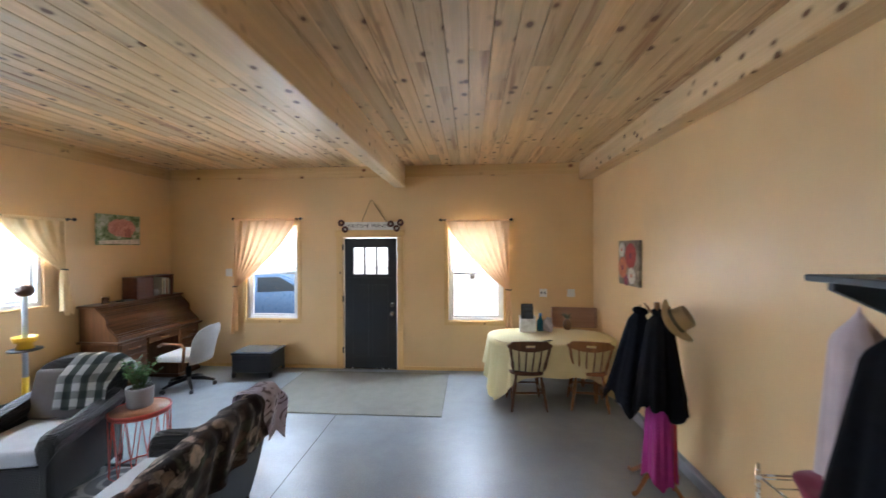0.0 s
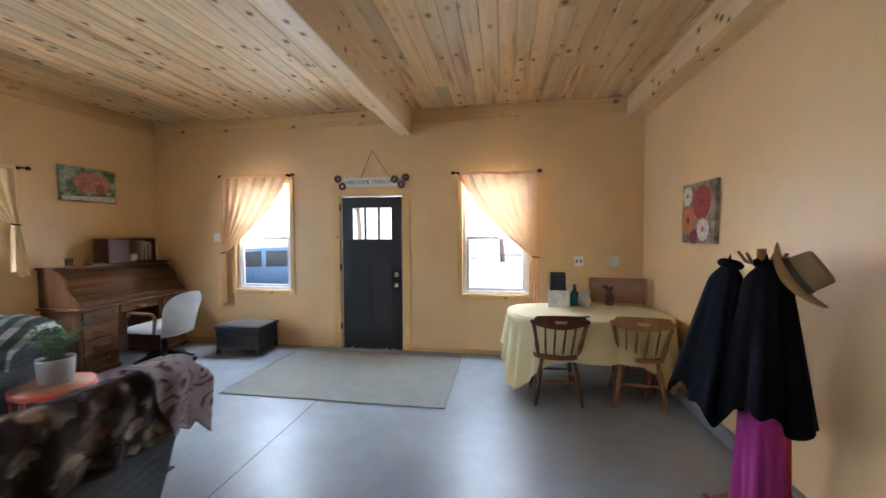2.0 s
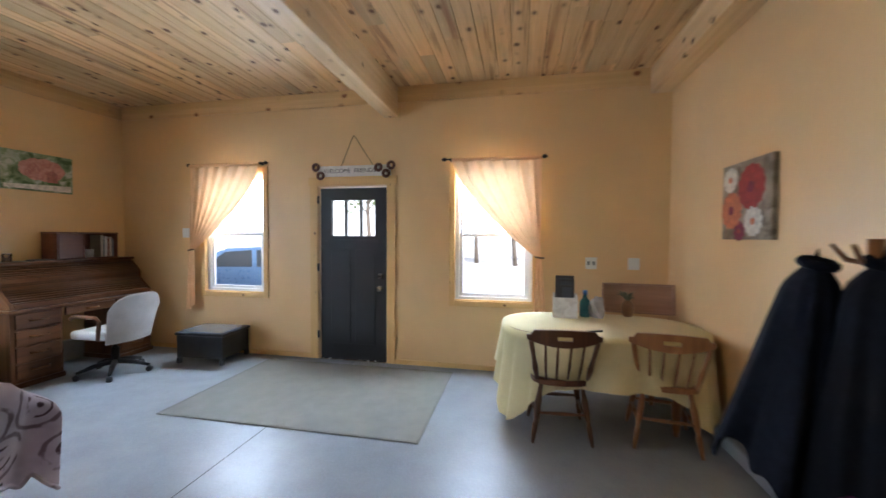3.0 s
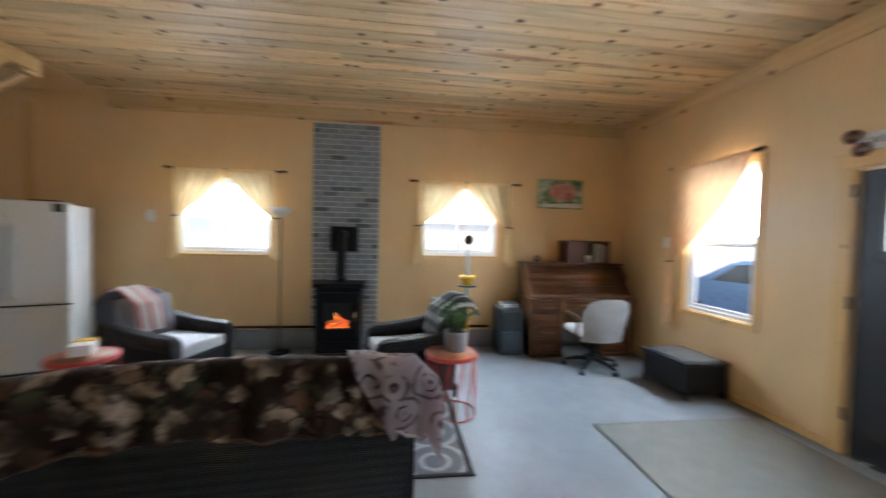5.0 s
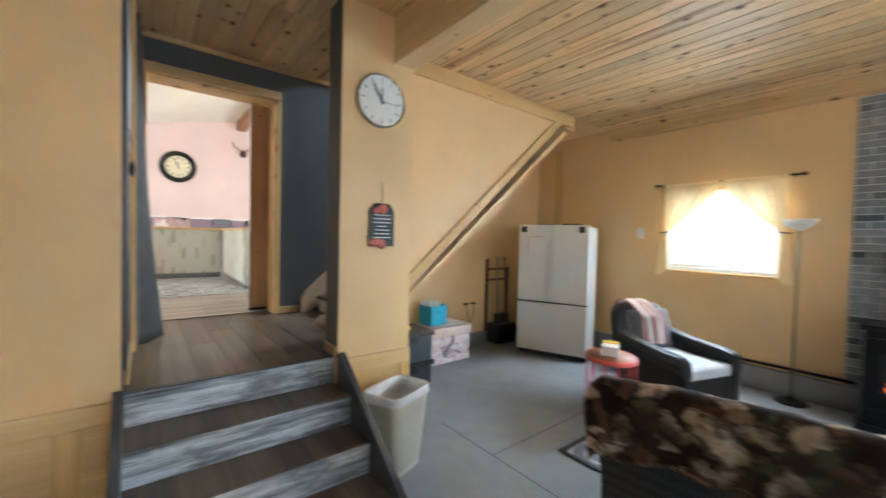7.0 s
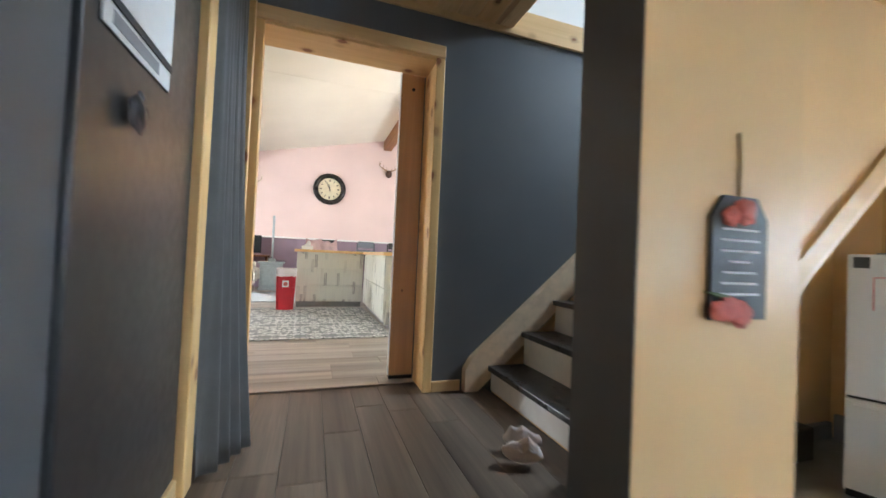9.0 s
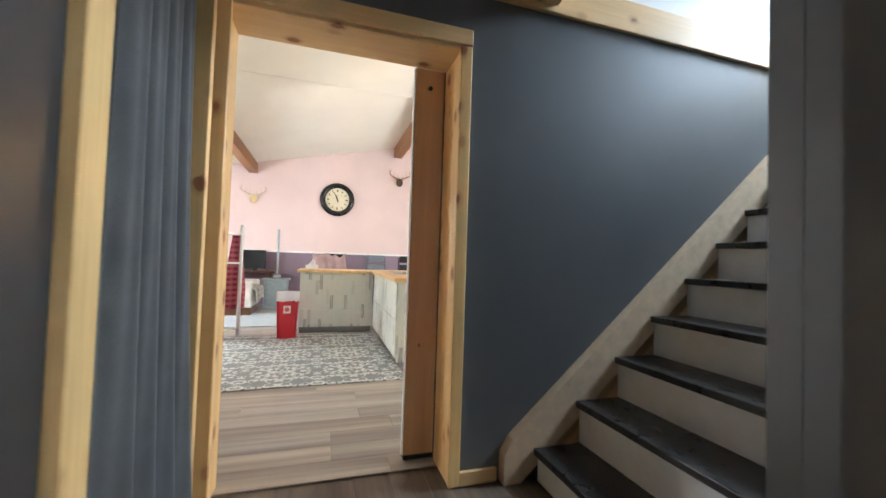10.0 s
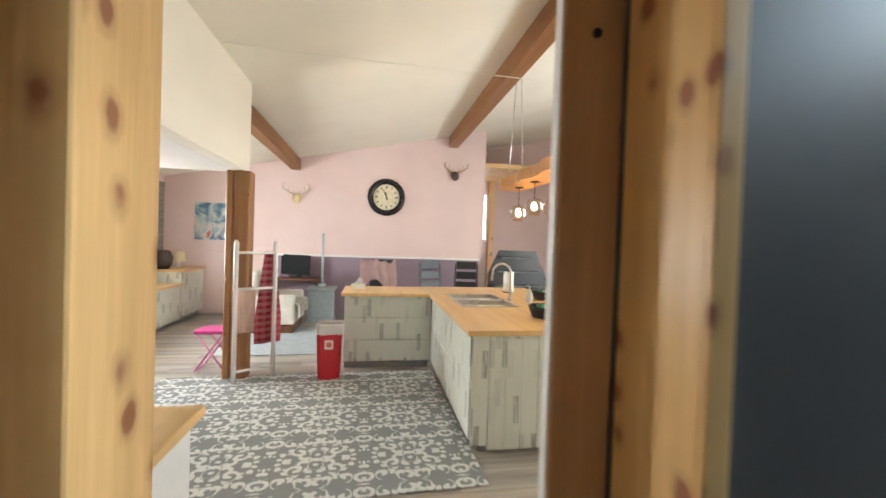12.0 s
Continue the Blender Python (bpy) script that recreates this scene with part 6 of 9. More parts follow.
def captain_chair(m, wood, label):
    """A colonial chair with a cut-out crest rail and turned spindles; it faces +y."""
    ob = thing("dining_chair", m, label, "chair", "wooden chairs at the dining table")
    bm = BM()

    def seat(u, v):
        a = 2 * math.pi * u
        k = min(1.0, v * 2)
        x = math.copysign(abs(math.cos(a)) ** 0.7, math.cos(a)) * 0.215 * k
        y = math.copysign(abs(math.sin(a)) ** 0.7, math.sin(a)) * 0.205 * k
        z = 0.45 - 0.012 * (1 - k * k) if v <= 0.5 else 0.45 - 0.036 * (v - 0.5) * 2
        return (x, y, z)
    sheet(bm, 36, 8, seat, 0, True)
    lathe(bm, [(0.0, 0.414), (0.20, 0.414)], (0, 0, 0), 36)
    part("seat", bm, wood, ob)
    # crest rail with ears and a slot
    bm = BM()
    W, n = 0.255, 20
    rows = []
    for i in range(n + 1):
        s = -1 + 2 * i / n
        y = -0.235 - 0.045 * (1 - s * s) + 0.0
        top = 0.815 - 0.018 * s * s + (0.012 if abs(s) < 0.82 else -0.016)
        low = 0.705 + 0.045 * s * s
        rows.append((s * W, y, low, top))
    slot = lambda i: 8 <= i < 12
    for i in range(n):
        (xa, ya, la, ta), (xb, yb, lb, tb) = rows[i], rows[i + 1]
        spans = [(la, ta, lb, tb)] if not slot(i) else [(la, 0.752, lb, 0.752), (0.782, ta, 0.782, tb)]
        for l0, t0, l1, t1 in spans:
            vs = [bm.verts.new(p) for p in ((xa, ya, l0), (xb, yb, l1), (xb, yb, t1), (xa, ya, t0), (xa, ya + 0.024, l0), (xb, yb + 0.024, l1), (xb, yb + 0.024, t1), (xa, ya + 0.024, t0))]
            for q in ((0, 1, 2, 3), (4, 7, 6, 5), (0, 4, 5, 1), (3, 2, 6, 7), (0, 3, 7, 4), (1, 5, 6, 2)):
                bm.faces.new([vs[k] for k in q])
    bmesh.ops.remove_doubles(bm, verts=bm.verts[:], dist=1e-4)
    part("crest_rail", bm, wood, ob)
    for i, x in enumerate((-0.13, -0.045, 0.045, 0.13)):
        bm = BM()
        tube(bm, [(x * 0.85, -0.165, 0.445), (x * 0.92, -0.205, 0.55), (x, -0.24 - 0.03 * (1 - (x / 0.25) ** 2), 0.725)], [0.008, 0.011, 0.008], 8)
        part("spindle", bm, wood, ob)
    for sx in (-1, 1):
        bm = BM()
        tube(bm, [(sx * 0.175, -0.15, 0.445), (sx * 0.19, -0.18, 0.54), (sx * 0.20, -0.20, 0.60), (sx * 0.225, -0.235, 0.74)], [0.014, 0.021, 0.015, 0.017], 10)
        part("back_post", bm, wood, ob)
    feet = {}
    for sx in (-1, 1):
        for sy in (-1, 1):
            top, foot = Vector((sx * 0.14, sy * 0.13, 0.42)), Vector((sx * 0.205, sy * 0.21, 0))
            pts = [foot.lerp(top, k) for k in (0, 0.12, 0.3, 0.36, 0.45, 0.7, 0.85, 1)]
            bm = BM()
            tube(bm, pts, [0.012, 0.017, 0.021, 0.013, 0.021, 0.024, 0.015, 0.017], 10)
            part("leg", bm, wood, ob)
            feet[sx, sy] = foot.lerp(top, 0.42)
    for sx in (-1, 1):
        bm = BM()
        a, b = feet[sx, -1], feet[sx, 1]
        tube(bm, [a, (a + b) / 2, b], [0.009, 0.016, 0.009], 8)
        part("stretcher", bm, wood, ob)
    for sy in (-1, 1):
        bm = BM()
        a, b = feet[-1, sy] + Vector((0, 0, 0.03)), feet[1, sy] + Vector((0, 0, 0.03))
        tube(bm, [a, (a + b) / 2, b], [0.009, 0.015, 0.009], 8)
        part("stretcher", bm, wood, ob)
    return ob


captain_chair(pose(1.13, 5.24, 0, 0, 0, 3), DARK_CHAIR, "dark wooden spindle-back chair drawn up to the table")
captain_chair(pose(1.86, 5.27, 0, 0, 0, -8), MAPLE, "lighter varnished spindle-back chair at the table")
TZ = 0.7505


def table_things():
    MARBLE = blotched("white_marbled_card", [(0.4, (0.62, 0.60, 0.58)), (0.6, (0.78, 0.77, 0.76))], 14)
    ob = thing("storage_box", pose(1.24, 5.86, TZ, 0, 0, -4), "white open box holding dark frames on the table", "box")
    bm = BM()
    wall(bm, "x", -0.105, 0.105, -0.09, -0.082, 0, 0.18)
    part("front", bm, MARBLE, ob)
    part("back", one(box, -0.105, 0.105, 0.082, 0.09, 0, 0.20), MARBLE, ob)
    for x in (-0.105, 0.097):
        part("side", one(box, x, x + 0.008, -0.081, 0.081, 0, 0.19), MARBLE, ob)
    part("base", one(box, -0.096, 0.096, -0.081, 0.081, 0, 0.006), MARBLE, ob)
    for i, (x, y, w, h) in enumerate(((0.0, 0.05, 0.16, 0.36), (0.01, 0.02, 0.14, 0.33), (0.015, -0.01, 0.12, 0.28))):
        fr = thing("picture_frame", pose(1.24 + x, 5.86 + y, TZ + 0.0075, 4, 0, -4), "dark empty frame standing in the white box", "frame", "frames in the box")
        for a in ((-w / 2, -w / 2 + 0.018, 0, h), (w / 2 - 0.018, w / 2, 0, h)):
            part("stile", one(box, a[0], a[1], -0.006, 0.006, a[2], a[3], 0.002), CHARCOAL, fr)
        for z in (0, h - 0.018):
            part("rail", one(box, -w / 2 + 0.018, w / 2 - 0.018, -0.006, 0.006, z, z + 0.018, 0.002), CHARCOAL, fr)
        part("insert", one(box, -w / 2 + 0.018, w / 2 - 0.018, 0.0, 0.003, 0.018, h - 0.018), GREY_PLASTIC, fr)
    bt = thing("spray_bottle", pose(1.42, 5.90, TZ), "blue green bottle on the table", "bottle")
    bm = BM()
    lathe(bm, [(0, 0), (0.045, 0), (0.047, 0.02), (0.047, 0.13), (0.02, 0.17), (0.016, 0.20), (0, 0.20)], (0, 0, 0), 20)
    part("body", bm, plain("teal_bottle", (0.03, 0.20, 0.26), 0.25), bt)
    bm = BM()
    lathe(bm, [(0, 0.2005), (0.02, 0.2005), (0.02, 0.235), (0, 0.235)], (0, 0, 0), 16)
    part("cap", bm, BLUE_PLASTIC, bt)
    bt = thing("plastic_bag", pose(1.52, 5.86, TZ), "crumpled clear bag on the table", "bag")
    bm = BM()
    bmesh.ops.create_icosphere(bm, subdivisions=3, radius=0.07)
    for v in bm.verts:
        v.co *= 1 + 0.35 * noise.noise(v.co * 22)
        v.co.z = max(v.co.z + 0.055, 0) * 1.5
    part("film", bm, plain("crinkled_film", (0.45, 0.45, 0.46), 0.2), bt)
    ob = thing("wooden_tray", pose(1.93, 6.14, TZ, -9, 0, -6), "pinkish wooden tray leaning on the wall", "tray")
    TR = timber("pink_washed_wood", (0.50, 0.31, 0.22), (0.36, 0.21, 0.15), "x", 0, 0.5, 0, "object")
    part("panel", one(box, -0.29, 0.29, -0.004, 0.008, 0.012, 0.265, 0.002), TR, ob)
    for a in ((-0.31, -0.29, 0, 0.28), (0.29, 0.31, 0, 0.28)):
        part("rim", one(box, a[0], a[1], -0.05, 0.012, a[2], a[3], 0.008, 2), TR, ob)
    for z in (0.0, 0.265):
        part("rim", one(box, -0.29, 0.29, -0.05, 0.012, z, z + 0.015, 0.004), TR, ob)
    ob = thing("pineapple_ornament", pose(1.80, 5.98, TZ), "brown pineapple ornament with spiky leaves", "ornament")
    BR = plain("carved_brown_wood", (0.20, 0.11, 0.06), 0.55, 0, 0.3, 60, 0.5)
    bm = BM()
    lathe(bm, [(0, 0), (0.035, 0), (0.05, 0.03), (0.056, 0.07), (0.05, 0.11), (0.03, 0.145), (0, 0.15)], (0, 0, 0), 20)
    part("fruit", bm, BR, ob)
    bm = BM()
    r = random.Random(6)
    for i in range(18):
        a, l = r.uniform(0, 6.28), r.uniform(0.06, 0.11)
        d = Vector((math.cos(a) * l, math.sin(a) * l, r.uniform(0.03, 0.09)))
        tube(bm, [(0, 0, 0.145), Vector((0, 0, 0.145)) + d * 0.6 + Vector((0, 0, 0.02)), Vector((0, 0, 0.145)) + d], [0.007, 0.006, 0.001], 5)
    part("crown", bm, plain("dull_green_leaf", (0.10, 0.11, 0.07), 0.6), ob)
    gl = thing("eyeglasses", pose(1.40, 5.30, TZ, 0, 0, 20), "dark folded glasses on the tablecloth", "glasses")
    part("frame", one(box, -0.06, 0.06, -0.008, 0.008, 0, 0.012, 0.003), CHARCOAL, gl)


table_things()


# --- coat stand ---
def garment(bm, cx, cy, z0, z1, r0, r1, seed, lean=(0, 0), squash=(1, 1), jag=0.1, hem=None):
    """A hanging cape: a pleated cone with an uneven hem."""
    r = random.Random(seed)
    ph = [r.uniform(0, 6) for _ in range(4)]

    def f(u, v):
        a = 2 * math.pi * u
        k = 0.5 - 0.5 * math.cos(min(1, v * 5) * math.pi) if v < 0.2 else 1.0
        rad = (r0 * k if v < 0.2 else r0 + (r1 - r0) * ((v - 0.2) / 0.8) ** 0.9)
        fold = 1 + v * (0.10 * math.sin(a * 3 + ph[3]) + 0.12 * math.sin(a * 6 + ph[0]) + 0.07 * math.sin(a * 12 + ph[1]))
        hemz = jag * v * v * (math.sin(a * 3 + ph[2]) + 0.5 * math.sin(a * 8 + ph[3]))
        z = z0 + (z1 - z0) * v + hemz
        return (cx + lean[0] * v + squash[0] * rad * fold * math.cos(a), cy + lean[1] * v + squash[1] * rad * fold * math.sin(a), z)
    sheet(bm, 110, 26, f, 0.0, True)
    bmesh.ops.remove_doubles(bm, verts=bm.verts[:], dist=1e-4)


def coat_stand():
    ob = thing("coat_stand", pose(1.93, 3.72, 0), "wooden coat stand loaded with coats and a hat", "coat stand")
    bm = BM()
    tube(bm, [(0, 0, 0.05), (0, 0, 0.3), (0, 0, 1.46)], [0.03, 0.024, 0.02], 12)
    part("pole", bm, MAPLE, ob)
    for k in range(4):
        a = math.pi / 2 * k + 0.5
        c, s = math.cos(a), math.sin(a)
        bm = BM()
        tube(bm, [(0.0, 0.0, 0.16), (0.12 * c, 0.12 * s, 0.11), (0.22 * c, 0.22 * s, 0.02), (0.26 * c, 0.26 * s, 0.018)], [0.018, 0.018, 0.016, 0.018], 8)
        part("foot", bm, MAPLE, ob)
        bm = BM()
        tube(bm, [(0, 0, 1.38), (0.07 * c, 0.07 * s, 1.39), (0.11 * c, 0.11 * s, 1.44)], [0.009, 0.009, 0.007], 8)
        part("peg", bm, MAPLE, ob)
    for nm, lab, mat, args in (
            ("black_cape", "long black wool cape on the coat stand", BLACK_CLOTH, (1.93, 3.68, 1.44, 0.66, 0.10, 0.185, 3, (-0.01, -0.02), (0.95, 1.0), 0.045)),
            ("navy_coat", "black navy coat hanging behind the cape", NAVY_CLOTH, (1.855, 3.84, 1.43, 0.64, 0.09, 0.195, 7, (-0.10, 0.03), (0.85, 1.05), 0.06))):
        cp = thing(nm, pose(0, 0, 0), lab, "coat")
        bm = BM()
        garment(bm, *args)
        part("cloth", bm, mat, cp)
        bm = BM()
        cx, cy, cz = args[0], args[1], args[2]
        tube(bm, [(cx + 0.042 * math.cos(k * 0.5236), cy + 0.042 * math.sin(k * 0.5236), cz - 0.058 - 0.012 * math.cos(k * 0.5236 + 1.2)) for k in range(12)], 0.018, 8, True)
        part("collar", bm, mat, cp)
    cp = thing("magenta_garment", pose(0, 0, 0), "magenta garment hanging under the coats", "garment")
    bm = BM()
    garment(bm, 1.93, 3.68, 0.86, 0.10, 0.10, 0.125, 12, (0, 0.0), (0.9, 1.0), 0.03)
    part("cloth", bm, MAGENTA, cp)
    cp = thing("red_garment", pose(0, 0, 0), "red cloth hanging low on the coat stand", "garment")
    bm = BM()
    garment(bm, 2.02, 3.67, 0.80, 0.08, 0.03, 0.045, 15, (0, 0.0), (0.9, 1.0), 0.03)
    part("cloth", bm, RED_CLOTH, cp)
    hat = thing("straw_hat", pose(2.015, 3.62, 1.33, 0, 58, -40), "tan straw hat hung on the coat stand", "hat")
    bm = BM()

    def f(u, v):
        a = 2 * math.pi * u
        if v < 0.45:
            k = v / 0.45
            rad, z = 0.085 * k ** 0.5, 0.115 - 0.02 * (1 - k)
            if k > 0.8:
                z -= 0.01 * (k - 0.8) / 0.2
        elif v < 0.65:
            k = (v - 0.45) / 0.2
            rad, z = 0.085 + 0.008 * k, 0.105 - 0.105 * k
        else:
            k = (v - 0.65) / 0.35
            rad, z = 0.093 + 0.085 * k, 0.03 * k * k * math.cos(2 * a)
        return (rad * 0.98 * math.cos(a), rad * 0.82 * math.sin(a), z)
    sheet(bm, 40, 30, f, 0.004, True)
    part("crown_and_brim", bm, STRAW, hat)
    bm = BM()
    lathe(bm, [(0.0955, 0.004), (0.0935, 0.03)], (0, 0, 0), 40)
    for v in bm.verts:
        v.co.x *= 0.99
        v.co.y *= 0.83
    part("band", bm, plain("olive_band", (0.10, 0.085, 0.05), 0.7), hat, "dark hat band")


coat_stand()


def wall_coats():
    ob = thing("wall_shelf", pose(0, 0, 0), "dark slate wall shelf with coat pegs", "shelf")
    SL = plain("slate_paint", (0.045, 0.055, 0.065), 0.5)
    part("board", one(box, 1.97, XE - 0.002, 1.45, 2.45, 1.745, 1.775, 0.005), SL, ob)
    part("back_rail", one(box, XE - 0.03, XE - 0.002, 1.50, 2.40, 1.60, 1.744, 0.004), SL, ob)
    for y in (1.55, 2.36):
        bm = BM()
        prism(bm, [(XE - 0.03, 1.60), (XE - 0.03, 1.744), (2.02, 1.744), (2.02, 1.71)], "y", y, y + 0.03)
        part("bracket", bm, SL, ob)
    for y in (1.75, 1.98, 2.22):
        bm = BM()
        tube(bm, [(XE - 0.03, y, 1.66), (XE - 0.09, y, 1.66), (XE - 0.12, y, 1.69)], 0.008, 8)
        part("peg", bm, BLACK_IRON, ob)
    hat = thing("brown_hat", pose(2.12, 2.08, 1.776), "flat brown hat on the wall shelf", "hat")
    bm = BM()
    lathe(bm, [(0, 0.05), (0.06, 0.048), (0.08, 0.02), (0.085, 0.006), (0.15, 0.004), (0.15, 0), (0, 0)], (0, 0, 0), 28)
    part("crown_and_brim", bm, plain("brown_felt", (0.14, 0.09, 0.06), 0.9), hat)
    for nm, lab, mat, args in (
            ("pink_robe", "pale pink robe hanging from the wall shelf", ROBE, (2.14, 2.38, 1.65, 0.72, 0.10, 0.13, 21, (-0.02, 0.02), (0.8, 1.0), 0.03)),
            ("black_coat", "black coat hanging from the wall shelf", BLACK_CLOTH, (2.08, 2.14, 1.64, 0.66, 0.12, 0.20, 24, (-0.06, 0.03), (0.8, 1.05), 0.05))):
        cp = thing(nm, pose(0, 0, 0), lab, "coat")
        bm = BM()
        garment(bm, *args)
        part("cloth", bm, mat, cp)
    rk = thing("wire_rack", pose(2.05, 2.25, 0), "chrome wire rack below the coats", "rack")
    for x in (-0.18, 0.18):
        for y in (-0.33, 0.33):
            bm = BM()
            tube(bm, [(x, y, 0), (x, y, 0.84)], 0.009, 8)
            part("post", bm, CHROME, rk)
    for z in (0.3, 0.78):
        bm = BM()
        tube(bm, [(-0.18, -0.33, z), (0.18, -0.33, z), (0.18, 0.33, z), (-0.18, 0.33, z)], 0.006, 6, True)
        for i in range(9):
            y = -0.30 + 0.075 * i
            tube(bm, [(-0.18, y, z), (0.18, y, z)], 0.003, 5)
        part("wire_shelf", bm, CHROME, rk)
    cl = thing("folded_red_scarf", pose(2.05, 2.30, 0.787), "dark red folded scarf on the wire rack", "scarf")
    bm = BM()
    bmesh.ops.create_icosphere(bm, subdivisions=4, radius=0.1)
    for v in bm.verts:
        v.co = Vector((v.co.x * 1.5, v.co.y * 2.2, max(v.co.z * 0.55, -0.035) + 0.035)) * (1 + 0.2 * noise.noise(v.co * 14))
        v.co.z = max(v.co.z, 0)
    part("cloth", bm, cloth("wine_red_knit", (0.20, 0.02, 0.05)), cl)


wall_coats()


# --- pictures, sign, clock, tag ---
def canvas(name, m, w, h, d, base, label):
    ob = thing(name, m, label, "painting")
    part("canvas", one(box, -w / 2, w / 2, -d, -0.002, -h / 2, h / 2, 0.003), base, ob)
    return ob


def flower(ob, x, z, r, y, petals, mat_, heart, lvl=0):
    bm = BM()
    for k in range(petals):
        a = 2 * math.pi * k / petals + 0.2
        c, s = math.cos(a), math.sin(a)
        pts = [(0.15, 0.0), (0.55, 0.24), (0.9, 0.20), (1.0, 0.0), (0.9, -0.20), (0.55, -0.24)]
        vs = [bm.verts.new((x + r * (p * c - q * s), y, z + r * (p * s + q * c))) for p, q in pts]
        bm.faces.new(vs)
        y -= 0.0002
    part("painted_flower", bm, mat_, ob)
    bm = BM()
    vs = [bm.verts.new((x + r * 0.24 * math.cos(k * 0.524), y - 0.0006, z + r * 0.24 * math.sin(k * 0.524))) for k in range(12)]
    bm.faces.new(vs)
    part("painted_heart", bm, heart, ob)


def paint(name, c, vary=0.35):
    return plain(name, c, 0.7, 0, vary, 25, 0.2)


P_RED, P_ORANGE, P_WHITE, P_WINE = paint("painted_red", (0.36, 0.05, 0.04)), paint("painted_orange", (0.55, 0.17, 0.08)), paint("painted_white", (0.66, 0.62, 0.54)), paint("painted_wine", (0.22, 0.03, 0.06))
P_TAUPE = blotched("painted_taupe", [(0.35, (0.17, 0.13, 0.09)), (0.65, (0.40, 0.33, 0.24))], 8)
P_GREEN = blotched("painted_meadow", [(0.36, (0.10, 0.16, 0.07)), (0.5, (0.26, 0.34, 0.20)), (0.64, (0.52, 0.55, 0.48))], 9)
P_PINK = blotched("painted_blossom", [(0.35, (0.48, 0.20, 0.17)), (0.65, (0.66, 0.36, 0.30))], 16)
P_BARN = paint("painted_barn", (0.40, 0.16, 0.14))

pr = canvas("flower_painting", pose(XE, 5.09, 1.71, 0, 0, -90), 0.55, 0.51, 0.035, P_TAUPE, "canvas painting of red, orange and white flowers")
flower(pr, 0.07, 0.08, 0.15, -0.0362, 14, P_RED, P_WINE)
flower(pr, -0.15, -0.06, 0.13, -0.0370, 12, P_ORANGE, P_WINE)
flower(pr, 0.10, -0.14, 0.10, -0.0378, 12, P_WHITE, P_ORANGE)
flower(pr, -0.17, 0.15, 0.09, -0.0366, 12, P_WHITE, P_ORANGE)
flower(pr, -0.05, -0.20, 0.07, -0.0374, 10, P_WINE, P_RED)
pl = canvas("tree_painting", pose(XW, 5.51, 2.145, 0, 0, 90), 0.64, 0.41, 0.035, P_GREEN, "canvas painting of a pink blossom tree")
bm = BM()
for k in range(9):
    a = 2 * math.pi * k / 9
    cx, cz, rr = 0.03 + 0.13 * math.cos(a), 0.03 + 0.06 * math.sin(a), 0.085
    bm.faces.new([bm.verts.new((cx + rr * math.cos(j * 0.524), -0.0362 - 0.0002 * k, cz + 0.8 * rr * math.sin(j * 0.524))) for j in range(12)])
part("painted_crown", bm, P_PINK, pl)
bm = BM()
bm.faces.new([bm.verts.new(p) for p in ((0.07, -0.0385, -0.10), (0.17, -0.0385, -0.10), (0.17, -0.0385, 0.0), (0.12, -0.0385, 0.04), (0.07, -0.0385, 0.0))])
part("painted_barn", bm, P_BARN, pl)
bm = BM()
bm.faces.new([bm.verts.new(p) for p in ((-0.30, -0.0362, -0.19), (0.30, -0.0362, -0.19), (0.30, -0.0362, -0.12), (-0.30, -0.0362, -0.15))])
part("painted_path", bm, P_WHITE, pl)

P_GREYOLIVE = blotched("painted_misty", [(0.35, (0.20, 0.20, 0.18)), (0.5, (0.34, 0.32, 0.24)), (0.62, (0.48, 0.45, 0.36))], 4)
P_BLACKISH = paint("painted_black_leaf", (0.03, 0.03, 0.032))
ps = canvas("dark_flower_painting", pose(1.73, YS, 2.10, 0, 0, 180), 0.50, 0.60, 0.03, P_GREYOLIVE, "canvas painting of dark blooms in mist")
r_ = random.Random(14)
bm = BM()
for k in range(60):
    cx, cz = r_.uniform(-0.24, 0.24), 0.29 - abs(r_.gauss(0, 0.09))
    rr = r_.uniform(0.012, 0.04)
    bm.faces.new([bm.verts.new((cx + rr * r_.uniform(0.6, 1.3) * math.cos(j * 0.9), -0.0312 - 0.00005 * k, max(-0.29, min(0.295, cz + rr * math.sin(j * 0.9))))) for j in range(7)])
part("painted_leaves", bm, P_BLACKISH, ps)
flower(ps, 0.13, -0.17, 0.11, -0.0352, 11, P_BLACKISH, P_TAUPE)
flower(ps, 0.13, -0.17, 0.055, -0.0382, 8, P_TAUPE, P_WHITE)


def words(name, text, m, size, material, parent):
    cu = bpy.data.curves.new(name, "FONT")
    cu.body, cu.size, cu.align_x, cu.align_y, cu.extrude = text, size, "CENTER", "CENTER", 0.0008
    tmp = bpy.data.objects.new(name, cu)
    scene.collection.objects.link(tmp)
    bpy.context.view_layer.update()
    me = bpy.data.meshes.new_from_object(tmp.evaluated_get(bpy.context.evaluated_depsgraph_get()))
    bpy.data.objects.remove(tmp)
    me.materials.clear()
    me.materials.append(material)
    ob = new(name, me)
    ob.parent = parent
    ob.matrix_basis = m
    return ob


